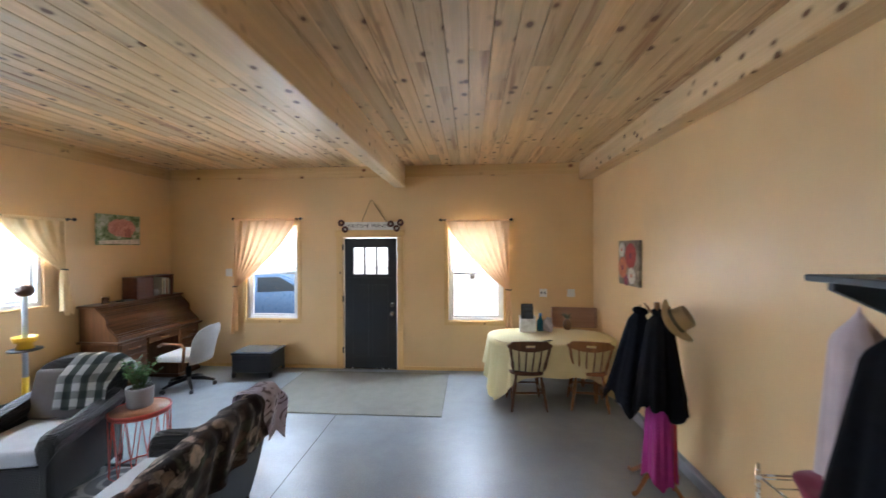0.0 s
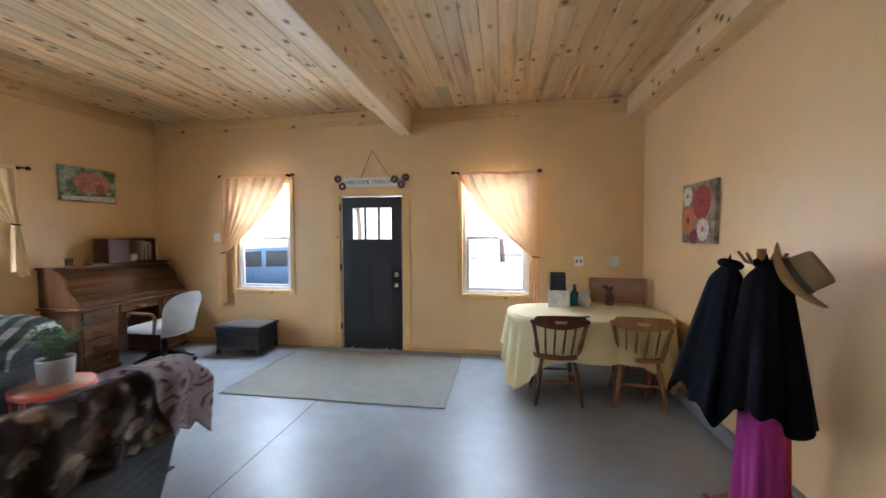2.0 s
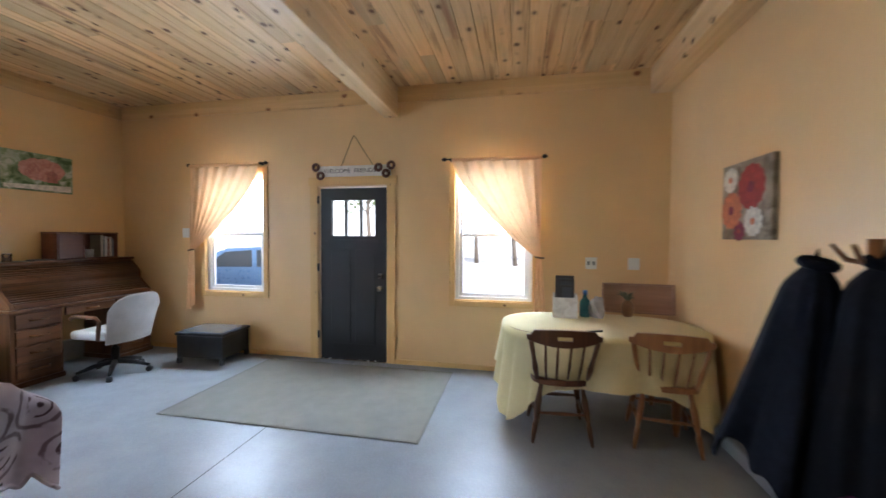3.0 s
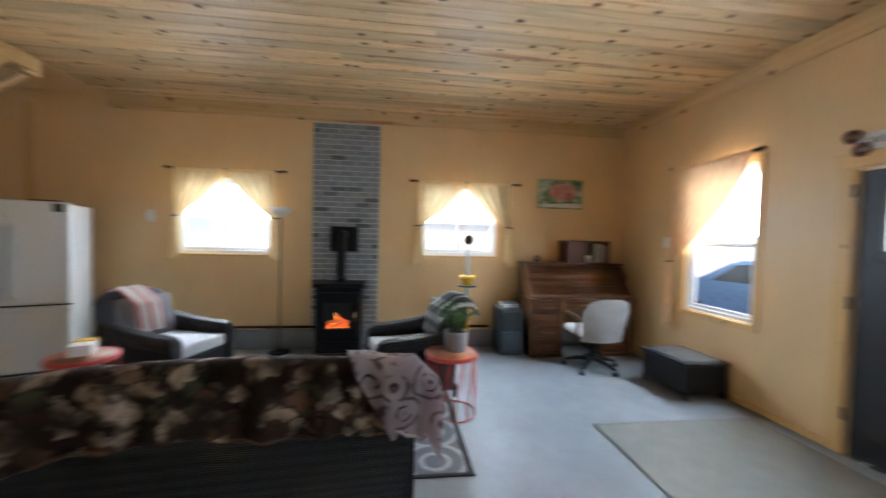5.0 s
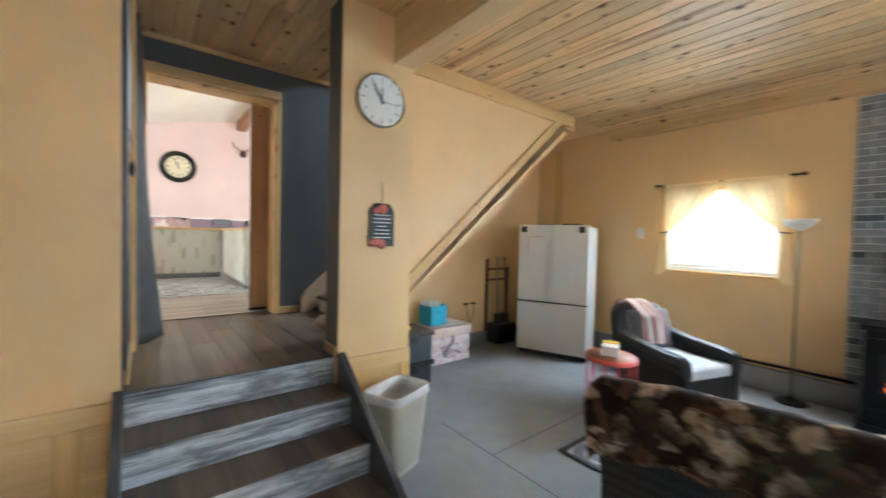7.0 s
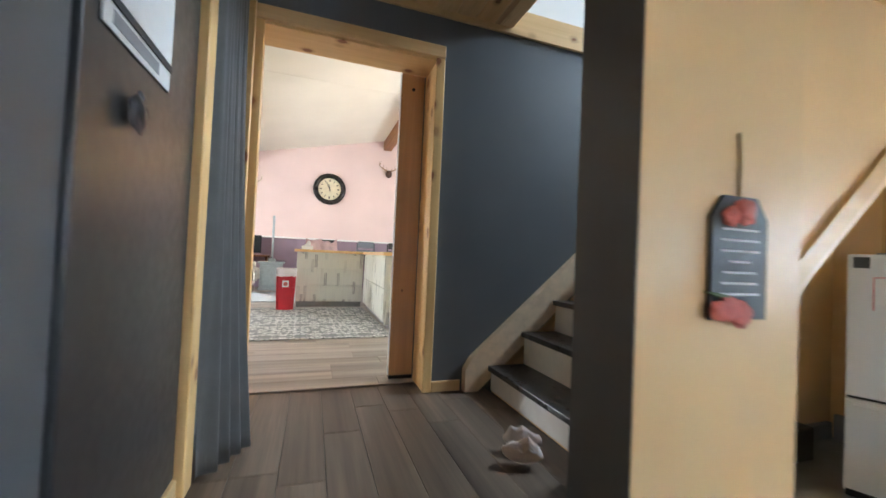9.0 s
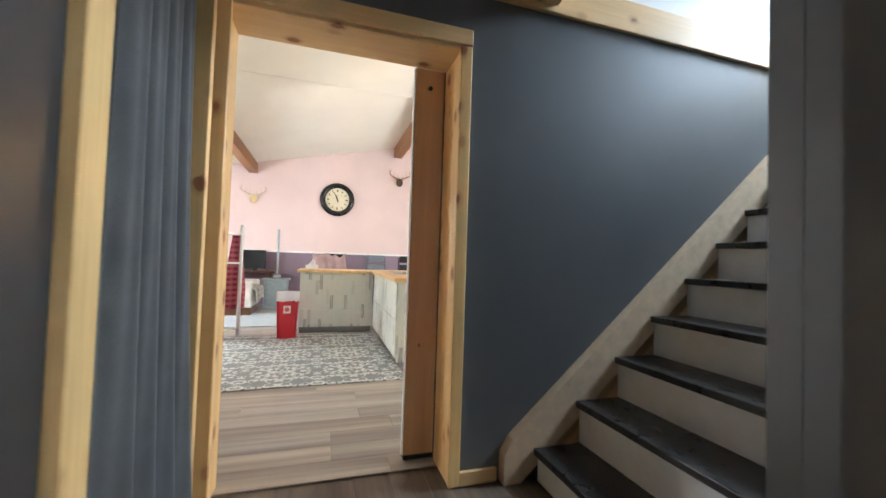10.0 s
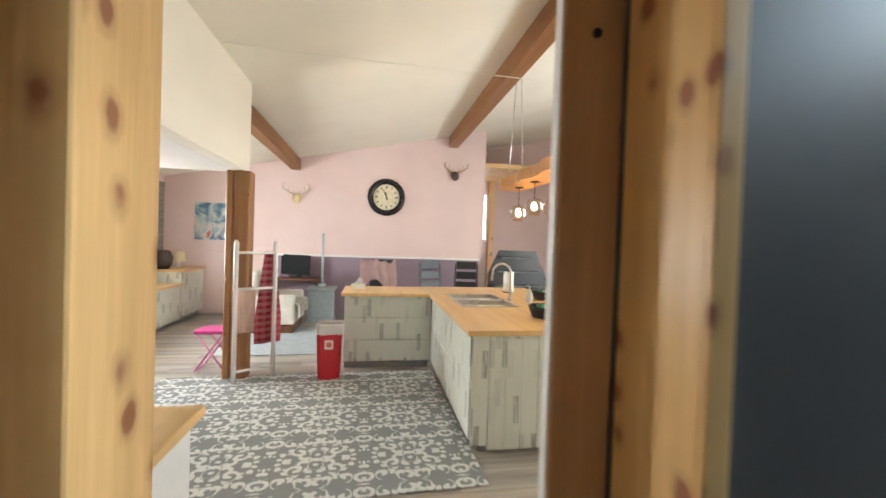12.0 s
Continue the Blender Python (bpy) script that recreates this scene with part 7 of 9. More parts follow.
sign = thing("welcome_sign", pose(-1.065, YN - 0.002, 2.225), "white wooden welcome sign hung on a rope", "sign")
part("board", one(box, -0.45, 0.45, -0.02, -0.004, -0.062, 0.062, 0.003), plain("worn_white_board", (0.68, 0.66, 0.62), 0.7, 0, 0.12, 20), sign)
words("lettering", "WELCOME  FRIENDS", pose(-0.05, -0.0205, 0, 90), 0.070, CHARCOAL, sign)
bm = BM()
tube(bm, [(-0.15, -0.02, 0.06), (-0.01, -0.006, 0.40), (0.0, -0.006, 0.405), (0.01, -0.006, 0.40), (0.24, -0.02, 0.06)], 0.006, 8)
part("rope", bm, ROPE, sign)
for x, z in ((-0.47, 0.05), (-0.41, -0.05), (0.31, 0.03), (0.40, -0.04), (0.46, 0.05)):
    bm = BM()
    tube(bm, [(x + 0.036 * math.cos(k * 0.524), -0.03, z + 0.036 * math.sin(k * 0.524)) for k in range(12)], 0.017, 8, True)
    part("rosette", bm, plain("brown_burlap_rose", (0.12, 0.055, 0.045), 0.9, 0, 0.3, 40, 0.5), sign)

clock = thing("wall_clock", pose(-0.415, YS, 2.51, 0, 0, 180), "round white wall clock with a dark rim", "clock")
bm = BM()
tube(bm, [(0, -0.003, 0), (0, -0.028, 0)], 0.185, 48)
part("case", bm, CHARCOAL, clock)
bm = BM()
tube(bm, [(0, -0.0285, 0), (0, -0.031, 0)], 0.176, 48)
face = part("dial", bm, PAPER, clock, "white dial")
bm = BM()
tube(bm, [(0.182 * math.cos(k * 0.13090), -0.03, 0.182 * math.sin(k * 0.13090)) for k in range(48)], 0.008, 8, True)
part("rim", bm, CHROME, clock)
for k in range(12):
    a = math.pi / 6 * k
    l = 0.028 if k % 3 else 0.04
    bm = BM()
    p, q = Vector((math.sin(a), 0, math.cos(a))) * 0.16, Vector((math.sin(a), 0, math.cos(a))) * (0.16 - l)
    tube(bm, [p + Vector((0, -0.032, 0)), q + Vector((0, -0.032, 0))], 0.003, 6)
    part("hour_mark", bm, CURB, clock)
for a, l, w in ((-33, 0.125, 0.006), (-2, 0.085, 0.007), (98, 0.13, 0.002)):
    bm = BM()
    d = Vector((math.sin(radians(a)), 0, math.cos(radians(a))))
    tube(bm, [d * -0.025 + Vector((0, -0.036, 0)), d * l + Vector((0, -0.036, 0))], w, 6)
    part("hand", bm, CURB, clock)

tag = thing("verse_tag", pose(-0.445, YS, 1.63, 0, 0, 180), "black tag board with white writing and flowers", "sign")
bm = BM()
prism(bm, [(-0.10, -0.155), (0.10, -0.155), (0.10, 0.10), (0.06, 0.155), (-0.06, 0.155), (-0.10, 0.10)], "y", -0.014, -0.003)
part("board", bm, CHARCOAL, tag)
for i, w in enumerate((0.13, 0.14, 0.14, 0.08, 0.12, 0.13, 0.14)):
    part("text_line", one(box, -w / 2, w / 2, -0.0155, -0.0142, 0.068 - 0.027 * i, 0.074 - 0.027 * i), PAPER, tag)
bm = BM()
tube(bm, [(0, -0.008, 0.15), (0.004, -0.006, 0.25), (0.0, -0.004, 0.32)], 0.004, 6)
part("cord", bm, ROPE, tag)
for x, z, r in ((0.0, 0.115, 0.034), (-0.05, 0.10, 0.026), (-0.05, -0.125, 0.032), (-0.01, -0.14, 0.034), (-0.085, -0.13, 0.025)):
    bm = BM()
    bmesh.ops.create_icosphere(bm, subdivisions=3, radius=r)
    for v in bm.verts:
        v.co *= 1 + 0.3 * noise.noise(v.co * 60 + Vector((x * 50, 0, z * 50)))
        v.co = Vector((v.co.x + x, v.co.y * 0.45 - 0.024, v.co.z + z))
    part("flower", bm, PINK_FLOWER, tag)
bm = BM()
tube(bm, [(-0.05, -0.02, -0.10), (-0.13, -0.02, -0.085)], [0.008, 0.002], 6)
part("leaf", bm, LEAF, tag)


# --- fridge corner ---
def fridge():
    ob = thing("fridge", pose(-3.30, -0.465, 0, 0, 0, 112), "white french-door fridge standing askew in the corner", "fridge")
    # local: x along the front, -y towards the viewer
    W, D, H = 0.455, 0.70, 1.755
    part("body", one(box, -W, W, 0.06, D, 0.03, H - 0.02, 0.008), ENAMEL, ob)
    for a, b in ((-W, -0.003), (0.003, W)):
        dr = part("door", one(box, a, b, 0.0, 0.056, 0.735, H, 0.014, 2), ENAMEL, ob)
        x = -0.035 if b < 0.1 else 0.035
        bm = BM()
        tube(bm, [(x, 0.0, 0.80), (x, -0.045, 0.84), (x, -0.052, 1.15), (x, -0.045, 1.48), (x, 0.0, 1.52)], 0.013, 10)
        part("handle", bm, ENAMEL, dr)
    dr = part("drawer", one(box, -W, W, 0.0, 0.056, 0.07, 0.715, 0.014, 2), ENAMEL, ob)
    part("grip", one(box, -W + 0.02, W - 0.02, -0.018, 0.0, 0.675, 0.705, 0.006), ENAMEL, dr)
    # Black strip set between doors and drawer as the shade of the split.
    part("door_gasket", one(box, -W + 0.01, W - 0.01, 0.03, 0.06, 0.716, 0.734), BLACK_PLASTIC, ob, "dark strip as the shaded gap between door and drawer")
    part("grille", one(box, -W + 0.01, W - 0.01, 0.03, 0.06, 0.012, 0.06, 0.004), BLACK_PLASTIC, ob)
    for x in (-0.4, 0.4):
        for y in (0.1, 0.62):
            bm = BM()
            tube(bm, [(x, y, 0), (x, y, 0.03)], 0.02, 10)
            part("foot", bm, BLACK_PLASTIC, ob)
    for x in (-W + 0.07, W - 0.09):
        mg = part("magnet", one(box, x - 0.04, x + 0.04, -0.006, -0.001, H - 0.10, H - 0.02, 0.003), CHARCOAL, ob, "dark square magnet")
    part("paper_note", one(box, -0.32, -0.12, -0.003, -0.001, 1.40, 1.58), PAPER, ob, "paper notes")
    bm = BM()
    tube(bm, [(-0.325, -0.003, 1.36), (-0.325, -0.003, 1.59), (-0.12, -0.003, 1.60)], 0.004, 6)
    part("magnet_strip", bm, PINK_FLOWER, ob)
    it = thing("tray_on_fridge", pose(-3.72, -0.45, 1.7555, 0, 0, 112), "low dark tray on top of the fridge", "tray")
    part("dish", one(box, -0.12, 0.12, -0.09, 0.09, 0, 0.03, 0.008), CHARCOAL, it)
    it = thing("wrap_box", pose(-3.60, -0.80, 1.7555, 0, 0, 112), "grey flat box on top of the fridge", "box")
    part("carton", one(box, -0.12, 0.12, -0.04, 0.04, 0, 0.025, 0.004), CURB, it)


fridge()


def corner_things():
    ob = thing("clear_tote", pose(-2.10, -1.26, 0), "clear plastic tote with pale cloths inside", "tote")
    part("bin", one(box, -0.31, 0.31, -0.22, 0.22, 0.002, 0.334, 0.02, 2), blotched("cloudy_tote", [(0.40, (0.62, 0.46, 0.46)), (0.5, (0.72, 0.66, 0.66)), (0.58, (0.55, 0.42, 0.42)), (0.66, (0.20, 0.16, 0.15))], 5), ob)
    part("lid", one(box, -0.325, 0.325, -0.235, 0.235, 0.335, 0.45, 0.010, 2), plain("pink_tinted_lid", (0.60, 0.44, 0.38), 0.35), ob)
    for y in (-0.12, 0.0, 0.12):
        part("lid_rib", one(box, -0.28, 0.28, y - 0.012, y + 0.012, 0.4505, 0.457, 0.002), PAPER, ob)
    bm = BM()
    bmesh.ops.create_icosphere(bm, subdivisions=4, radius=0.16)
    for v in bm.verts:
        v.co = Vector((v.co.x * 1.7, v.co.y * 1.15, max(v.co.z, -0.08) * 0.7 + 0.075)) * (1 + 0.25 * noise.noise(v.co * 13))
        v.co.z = max(0.015, v.co.z)
    part("stored_cloth", bm, blotched("mixed_linen", [(0.4, (0.62, 0.5, 0.5)), (0.5, (0.7, 0.68, 0.66)), (0.62, (0.25, 0.22, 0.2))], 7), ob)
    ob = thing("teal_box", pose(-1.98, -1.28, 0.458, 0, 0, 5), "teal fabric box filled with papers on the tote", "box")
    for a in ((-0.135, 0.135, -0.115, -0.11), (-0.135, 0.135, 0.11, 0.115), (-0.135, -0.13, -0.11, 0.11), (0.13, 0.135, -0.11, 0.11)):
        part("side", one(box, *a, 0, 0.24), TEAL, ob)
    part("base", one(box, -0.13, 0.13, -0.11, 0.11, 0, 0.006), TEAL, ob)
    bm = BM()
    tube(bm, [(0.0, 0.116, 0.165), (0.0, 0.119, 0.165)], 0.012, 10)
    part("eyelet", bm, CHARCOAL, ob)
    for i in range(4):
        bk = thing("paper_bundle", pose(-2.06 + 0.05 * i, -1.30, 0.4645, 6, 0, 8 * i), "white papers sticking out of the teal box", "papers", "papers in the teal box")
        part("pages", one(box, -0.012, 0.012, -0.07, 0.07, 0.0, 0.27 + 0.012 * (i % 2), 0.002), PAPER, bk)
    ob = thing("tool_tote", pose(-1.18, -0.72, 0), "stacked black tool totes beside the wall", "tote")
    for z in (0.0, 0.30):
        part("bin", one(box, -0.24, 0.24, -0.19, 0.19, z, z + 0.25, 0.02, 2), GREY_PLASTIC, ob)
        part("lid", one(box, -0.26, 0.26, -0.21, 0.21, z + 0.251, z + 0.298, 0.012, 2), BLACK_PLASTIC, ob)
        part("latch", one(box, -0.05, 0.05, 0.211, 0.225, z + 0.2, z + 0.28, 0.004), BLACK_PLASTIC, ob)
    ob = thing("yellow_level", pose(-1.12, -0.66, 0.5985, 0, 0, 20), "yellow tool lying on the black tote", "tool")
    part("body", one(box, -0.13, 0.13, -0.03, 0.03, 0, 0.035, 0.008), YELLOW_PLASTIC, ob)
    part("grip", one(box, -0.05, 0.05, -0.032, 0.032, 0.0355, 0.055, 0.008), BLACK_PLASTIC, ob)
    ob = thing("waste_bin", pose(-0.43, 0.41, 0, 0, 0, 20), "tall ivory plastic waste bin with white liner", "bin")
    bm = BM()

    def f(u, v):
        a = 2 * math.pi * u
        k = 0.72 + 0.28 * v
        px = math.copysign(abs(math.cos(a)) ** 0.35, math.cos(a))
        py = math.copysign(abs(math.sin(a)) ** 0.35, math.sin(a))
        return (0.20 * k * px, 0.145 * k * py, 0.004 + 0.53 * v)
    sheet(bm, 56, 10, f, 0.004, True)
    box(bm, -0.135, 0.135, -0.095, 0.095, 0.0, 0.006)
    part("body", bm, IVORY, ob)
    bm = BM()

    def g(u, v):
        a = 2 * math.pi * u
        k = 1.035 - 0.06 * v if v < 0.5 else 1.005 - 0.10 * (v - 0.5)
        px = math.copysign(abs(math.cos(a)) ** 0.35, math.cos(a))
        py = math.copysign(abs(math.sin(a)) ** 0.35, math.sin(a))
        z = 0.49 + 0.055 * min(1, v * 2.2) + 0.006 * math.sin(a * 9) * (1 - v) if v < 0.5 else 0.545 - 0.30 * (v - 0.5)
        s = 1.0 if v < 0.5 else 0.97 - 0.12 * (v - 0.5)
        return (0.20 * k * s * px, 0.145 * k * s * py, z)
    sheet(bm, 56, 12, g, 0.0, True)
    part("liner", bm, plain("white_liner", (0.78, 0.77, 0.78), 0.4), ob, "white bag folded over the rim")
    ob = thing("tool_rack", pose(-3.30, -1.48, 0), "dark wooden rack holding brooms beside the fridge", "rack")
    for z in (0.92, 1.08):
        part("rail", one(box, -0.30, 0.12, -0.05, -0.02, z, z + 0.03, 0.003), DARK_CHAIR, ob)
    part("post", one(box, -0.32, -0.29, -0.065, -0.02, 0.0, 1.12, 0.003), DARK_CHAIR, ob)
    part("post", one(box, 0.12, 0.15, -0.065, -0.02, 0.0, 1.25, 0.003), DARK_CHAIR, ob)
    part("foot_box", one(box, -0.28, 0.115, -0.06, 0.20, 0.0, 0.28, 0.01), BLACK_PLASTIC, ob)
    for x in (-0.18, -0.02):
        br = thing("broom", pose(-3.30 + x, -1.42, 0.285, 3, 0, 0), "upright long-handled broom in the rack", "broom", "brooms in the rack")
        bm = BM()
        tube(bm, [(0, 0, 0.14), (0, 0, 1.0)], 0.011, 8)
        part("handle", bm, CURB, br)
        part("brush", one(box, -0.07, 0.07, -0.02, 0.02, 0, 0.14, 0.01), CHARCOAL, br)
    ob = thing("water_valves", pose(-2.80, -1.55, 0.60), "two water valves with hanging hose on the wall", "valve")
    for x in (-0.08, 0.06):
        bm = BM()
        tube(bm, [(x, 0.0, 0.0), (x, 0.06, 0.0)], 0.012, 8)
        tube(bm, [(x - 0.03, 0.06, 0.01), (x + 0.03, 0.06, 0.01)], 0.012, 8)
        part("valve", bm, BLACK_IRON, ob)
    bm = BM()
    tube(bm, [(-0.08, 0.055, -0.01), (-0.085, 0.06, -0.12), (-0.01, 0.06, -0.26), (0.05, 0.06, -0.12), (0.06, 0.055, -0.01)], 0.009, 8)
    part("hose", bm, ROPE, ob)
    ob = thing("green_crate", pose(-3.98, 0.10, 0, 0, 0, 8), "green lidded crate beside the fridge", "crate")
    part("bin", one(box, -0.16, 0.16, -0.12, 0.12, 0, 0.16, 0.012, 2), PAPER, ob)
    part("lid", one(box, -0.17, 0.17, -0.13, 0.13, 0.161, 0.24, 0.015, 2), GREEN_PLASTIC, ob)
    ob = thing("blue_bag", pose(-3.62, 0.32, 0), "blue and white printed bag on the floor", "bag")
    bm = BM()
    prism(bm, [(-0.09, 0.0), (0.09, 0.0), (0.11, 0.2), (0.08, 0.36), (-0.08, 0.36), (-0.11, 0.2)], "y", -0.045, 0.045)
    bmesh.ops.bevel(bm, geom=bm.edges[:], offset=0.012, segments=2, affect="EDGES")
    part("body", bm, BLUE_PLASTIC, ob)
    part("label_band", one(box, -0.08, 0.08, 0.0455, 0.047, 0.12, 0.2), PAPER, ob)


corner_things()


def plate(name, m, label, kind_):
    ob = thing(name, m, label, "outlet", "wall plates")
    part("cover", one(box, -0.055, 0.055, -0.007, -0.001, -0.06, 0.06, 0.003), ENAMEL, ob)
    if kind_ == "outlet":
        for x in (-0.025, 0.025):
            part("socket", one(box, x - 0.014, x + 0.014, -0.0085, -0.007, -0.02, 0.02, 0.002), CURB, ob)
    elif kind_ == "switch":
        part("rocker", one(box, -0.016, 0.016, -0.010, -0.007, -0.032, 0.032, 0.002), ENAMEL, ob)
    return ob


plate("outlet", pose(1.56, YN, 1.20), "white double outlet above the table", "outlet")
plate("outlet", pose(1.97, YN, 1.20), "white double outlet above the table", "switch")
plate("light_switch", pose(-3.38, YN, 1.50), "white switch beside the window", "switch")
th = thing("thermostat", pose(XW, 0.18, 1.68, 0, 0, 90), "round white thermostat on the wall", "thermostat")
bm = BM()
tube(bm, [(0, -0.001, 0), (0, -0.02, 0), (0, -0.028, 0)], [0.055, 0.055, 0.045], 24)
part("body", bm, ENAMEL, th)
part("mount_plate", one(box, -0.04, 0.04, -0.004, -0.001, -0.075, 0.075, 0.002), ENAMEL, th)
hp = thing("heating_pipe", pose(XW + 0.05, 0, 0), "dark heating pipe along the wall", "pipe")
bm = BM()
tube(bm, [(0.02, 0.3, 0.29), (0.02, 2.2, 0.29)], 0.016, 8)
part("pipe", bm, BLACK_IRON, hp)
bm = BM()
tube(bm, [(0.02, 2.86, 0.29), (0.02, 4.5, 0.29)], 0.016, 8)
part("pipe", bm, BLACK_IRON, hp)

# hall things
sl = thing("slippers", pose(-0.36, -0.72, LAND + 0.016, 0, 0, 60), "pair of fluffy pink slippers on the landing", "slippers")
for x in (-0.06, 0.06):
    bm = BM()
    bmesh.ops.create_icosphere(bm, subdivisions=3, radius=0.045)
    for v in bm.verts:
        v.co = Vector((v.co.x * 0.8 + x, v.co.y * 2.0, max(v.co.z, -0.04) + 0.04)) * 1.0
        v.co.z *= 1.0 + 0.4 * noise.noise(v.co * 30)
    part("slipper", bm, cloth("pink_fluff", (0.55, 0.46, 0.42)), sl)
hd = thing("hall_cabinet_door", pose(1.058, 0, LAND), "tall satin charcoal metal door beside the curtain", "door")
part("panel", one(box, -0.073, -0.002, -0.745, -0.065, 0.088, 2.42, 0.005, 2), SATIN, hd)
part("base_rail", one(box, -0.055, -0.002, -0.745, -0.065, 0.002, 0.085), STRINGER, hd)
hf = thing("wall_calendar", pose(0.984, -0.30, 2.43, 0, 0, -90), "white calendar sheet with a grey lower strip", "calendar")
part("backing_sheet", one(box, -0.18, 0.18, -0.004, -0.001, -0.40, 0.38), PAPER, hf)
part("page", one(box, -0.18, 0.176, -0.0075, -0.0045, -0.325, 0.38), PAPER, hf)
part("print_line", one(box, -0.18, 0.18, -0.0085, -0.0046, -0.345, -0.328), CHARCOAL, hf)
part("print_strip", one(box, -0.14, 0.10, -0.0052, -0.0041, -0.385, -0.355), CURB, hf, "grey printed strip")
hk = thing("fridge_magnet", pose(0.984, -0.262, 1.90, 0, 0, -90), "dark lumpy magnet on the charcoal door", "magnet")
bm = BM()
bmesh.ops.create_icosphere(bm, subdivisions=3, radius=0.042)
for v in bm.verts:
    v.co *= 1 + 0.35 * noise.noise(v.co * 40)
    v.co = Vector((v.co.x * 0.8, v.co.y * 0.35 - 0.018, v.co.z * 1.1))
    v.co.y = min(v.co.y, -0.001)
part("body", bm, plain("dark_resin", (0.02, 0.02, 0.025), 0.35, 0, 0.4, 30), hk)


# ---- kitchen things ----
def dashed(name):
    """White boards brushed with short grey upright strokes."""
    m = Nodes(name)
    tex = m.add("TexCoord")
    sep = m.add("SeparateXYZ")
    m.link(tex.outputs["Object"], sep.inputs[0])
    add = m.add("Math")
    m.link(sep.outputs[0], add.inputs[0])
    m.link(sep.outputs[1], add.inputs[1])
    comb = m.add("CombineXYZ")
    m.link(sep.outputs[2], comb.inputs[0])
    m.link(add.outputs[0], comb.inputs[1])
    b = m.add("TexBrick", Scale=1.0)
    b.inputs["Color1"].default_value = (0, 0, 0, 1)
    b.inputs["Color2"].default_value = (1, 1, 1, 1)
    b.inputs["Mortar"].default_value = (0.0, 0.0, 0.0, 1)
    b.inputs["Mortar Size"].default_value = 0.003
    b.inputs["Brick Width"].default_value = 0.21
    b.inputs["Row Height"].default_value = 0.05
    b.offset = 0.37
    m.link(comb.outputs[0], b.inputs["Vector"])
    pick = m.ramp(b.outputs["Color"], [(0.74, (0, 0, 0)), (0.90, (1, 1, 1))])
    brush = m.ramp(m.noise(m.coord((60, 60, 6)), 1.0, 4), [(0.35, (0.15,) * 3), (0.65, (0.85,) * 3)])
    col = m.mix(m.mix(1.0, pick, brush, "MULTIPLY"), (0.68, 0.69, 0.62), (0.20, 0.205, 0.20))
    col = m.mix(m.ramp(m.noise(m.coord((40, 40, 3)), 1.0, 3), [(0.45, (0, 0, 0)), (0.7, (0.25,) * 3)]), col, (0.50, 0.51, 0.47))
    return m.done(col, 0.5, 0, 0.35)


DASH = dashed("white_grey_brushed_boards")
STEEL = plain("stainless_steel", (0.55, 0.54, 0.52), 0.3, 1.0, 0.05)
TOE = plain("grey_toe_kick", (0.30, 0.31, 0.31), 0.6)


def drawer_unit(m, w, d, rows, cols, label):
    """A base cabinet; the front faces -y, x along it."""
    ob = thing("base_cabinet", m, label, "cabinet", "brushed white base cabinets")
    H = 0.87
    part("body", one(box, -w / 2, w / 2, 0.02, d, 0.09, H, 0.0), DASH, ob)
    part("toe_kick", one(box, -w / 2 + 0.01, w / 2 - 0.01, 0.07, d - 0.05, 0.0, 0.088), TOE, ob)
    hs = (H - 0.09) / rows
    for c in range(cols):
        x0, x1 = -w / 2 + w * c / cols, -w / 2 + w * (c + 1) / cols
        for r in range(rows):
            z = 0.09 + hs * r
            part("drawer", one(box, x0 + 0.003, x1 - 0.003, 0.0, 0.019, z + 0.003, z + hs - 0.004, 0.002), DASH, ob)
    return ob


A1 = drawer_unit(pose(-0.24, -4.14, KZ, 0, 0, 90), 0.94, 1.40, 2, 1, "brushed white drawer cabinet under the sink counter")
A2 = drawer_unit(pose(-0.24, -5.085, KZ, 0, 0, 90), 0.94, 1.40, 2, 1, "brushed white drawer cabinet under the sink counter")
B1 = drawer_unit(pose(0.285, -5.58, KZ, 0, 0, 180), 1.03, 0.60, 3, 1, "brushed white three-drawer cabinet at the island end")
ep = thing("end_panel", pose(-0.95, -3.655, KZ), "brushed white board panel closing the island", "panel")
for i in range(11):
    x = -0.70 + 0.1275 * i
    part("board", one(box, x, x + 0.125, 0.0, 0.018, 0.06 if i > 9 else 0.02, 0.87, 0.002), DASH, ep)
wt = thing("worktop", pose(0, 0, KZ + 0.871), "butcher block worktop round the island corner", "worktop")
bm = BM()
HOLES = [(-0.97, -0.42, -5.02, -4.64), (-0.97, -0.42, -5.50, -5.10)]
cuts = [-3.61, -4.64, -5.02, -5.10, -5.50, -6.30]
for a, b in zip(cuts, cuts[1:]):
    spans = [(-1.72, -0.97), (-0.42, -0.205)] if (b, a) in ((-5.02, -4.64), (-5.50, -5.10)) else [(-1.72, -0.205)]
    for x0, x1 in spans:
        box(bm, x0, x1, b, a, 0, 0.04)
bmesh.ops.remove_doubles(bm, verts=bm.verts[:], dist=1e-5)
part("slab", bm, BUTCHER, wt)
part("slab", one(box, -0.204, 0.84, -6.25, -5.53, 0, 0.04, 0.004), BUTCHER, wt)
snk = thing("kitchen_sink", pose(0, 0, KZ + 0.912), "stainless double-bowl sink set in the worktop", "sink")
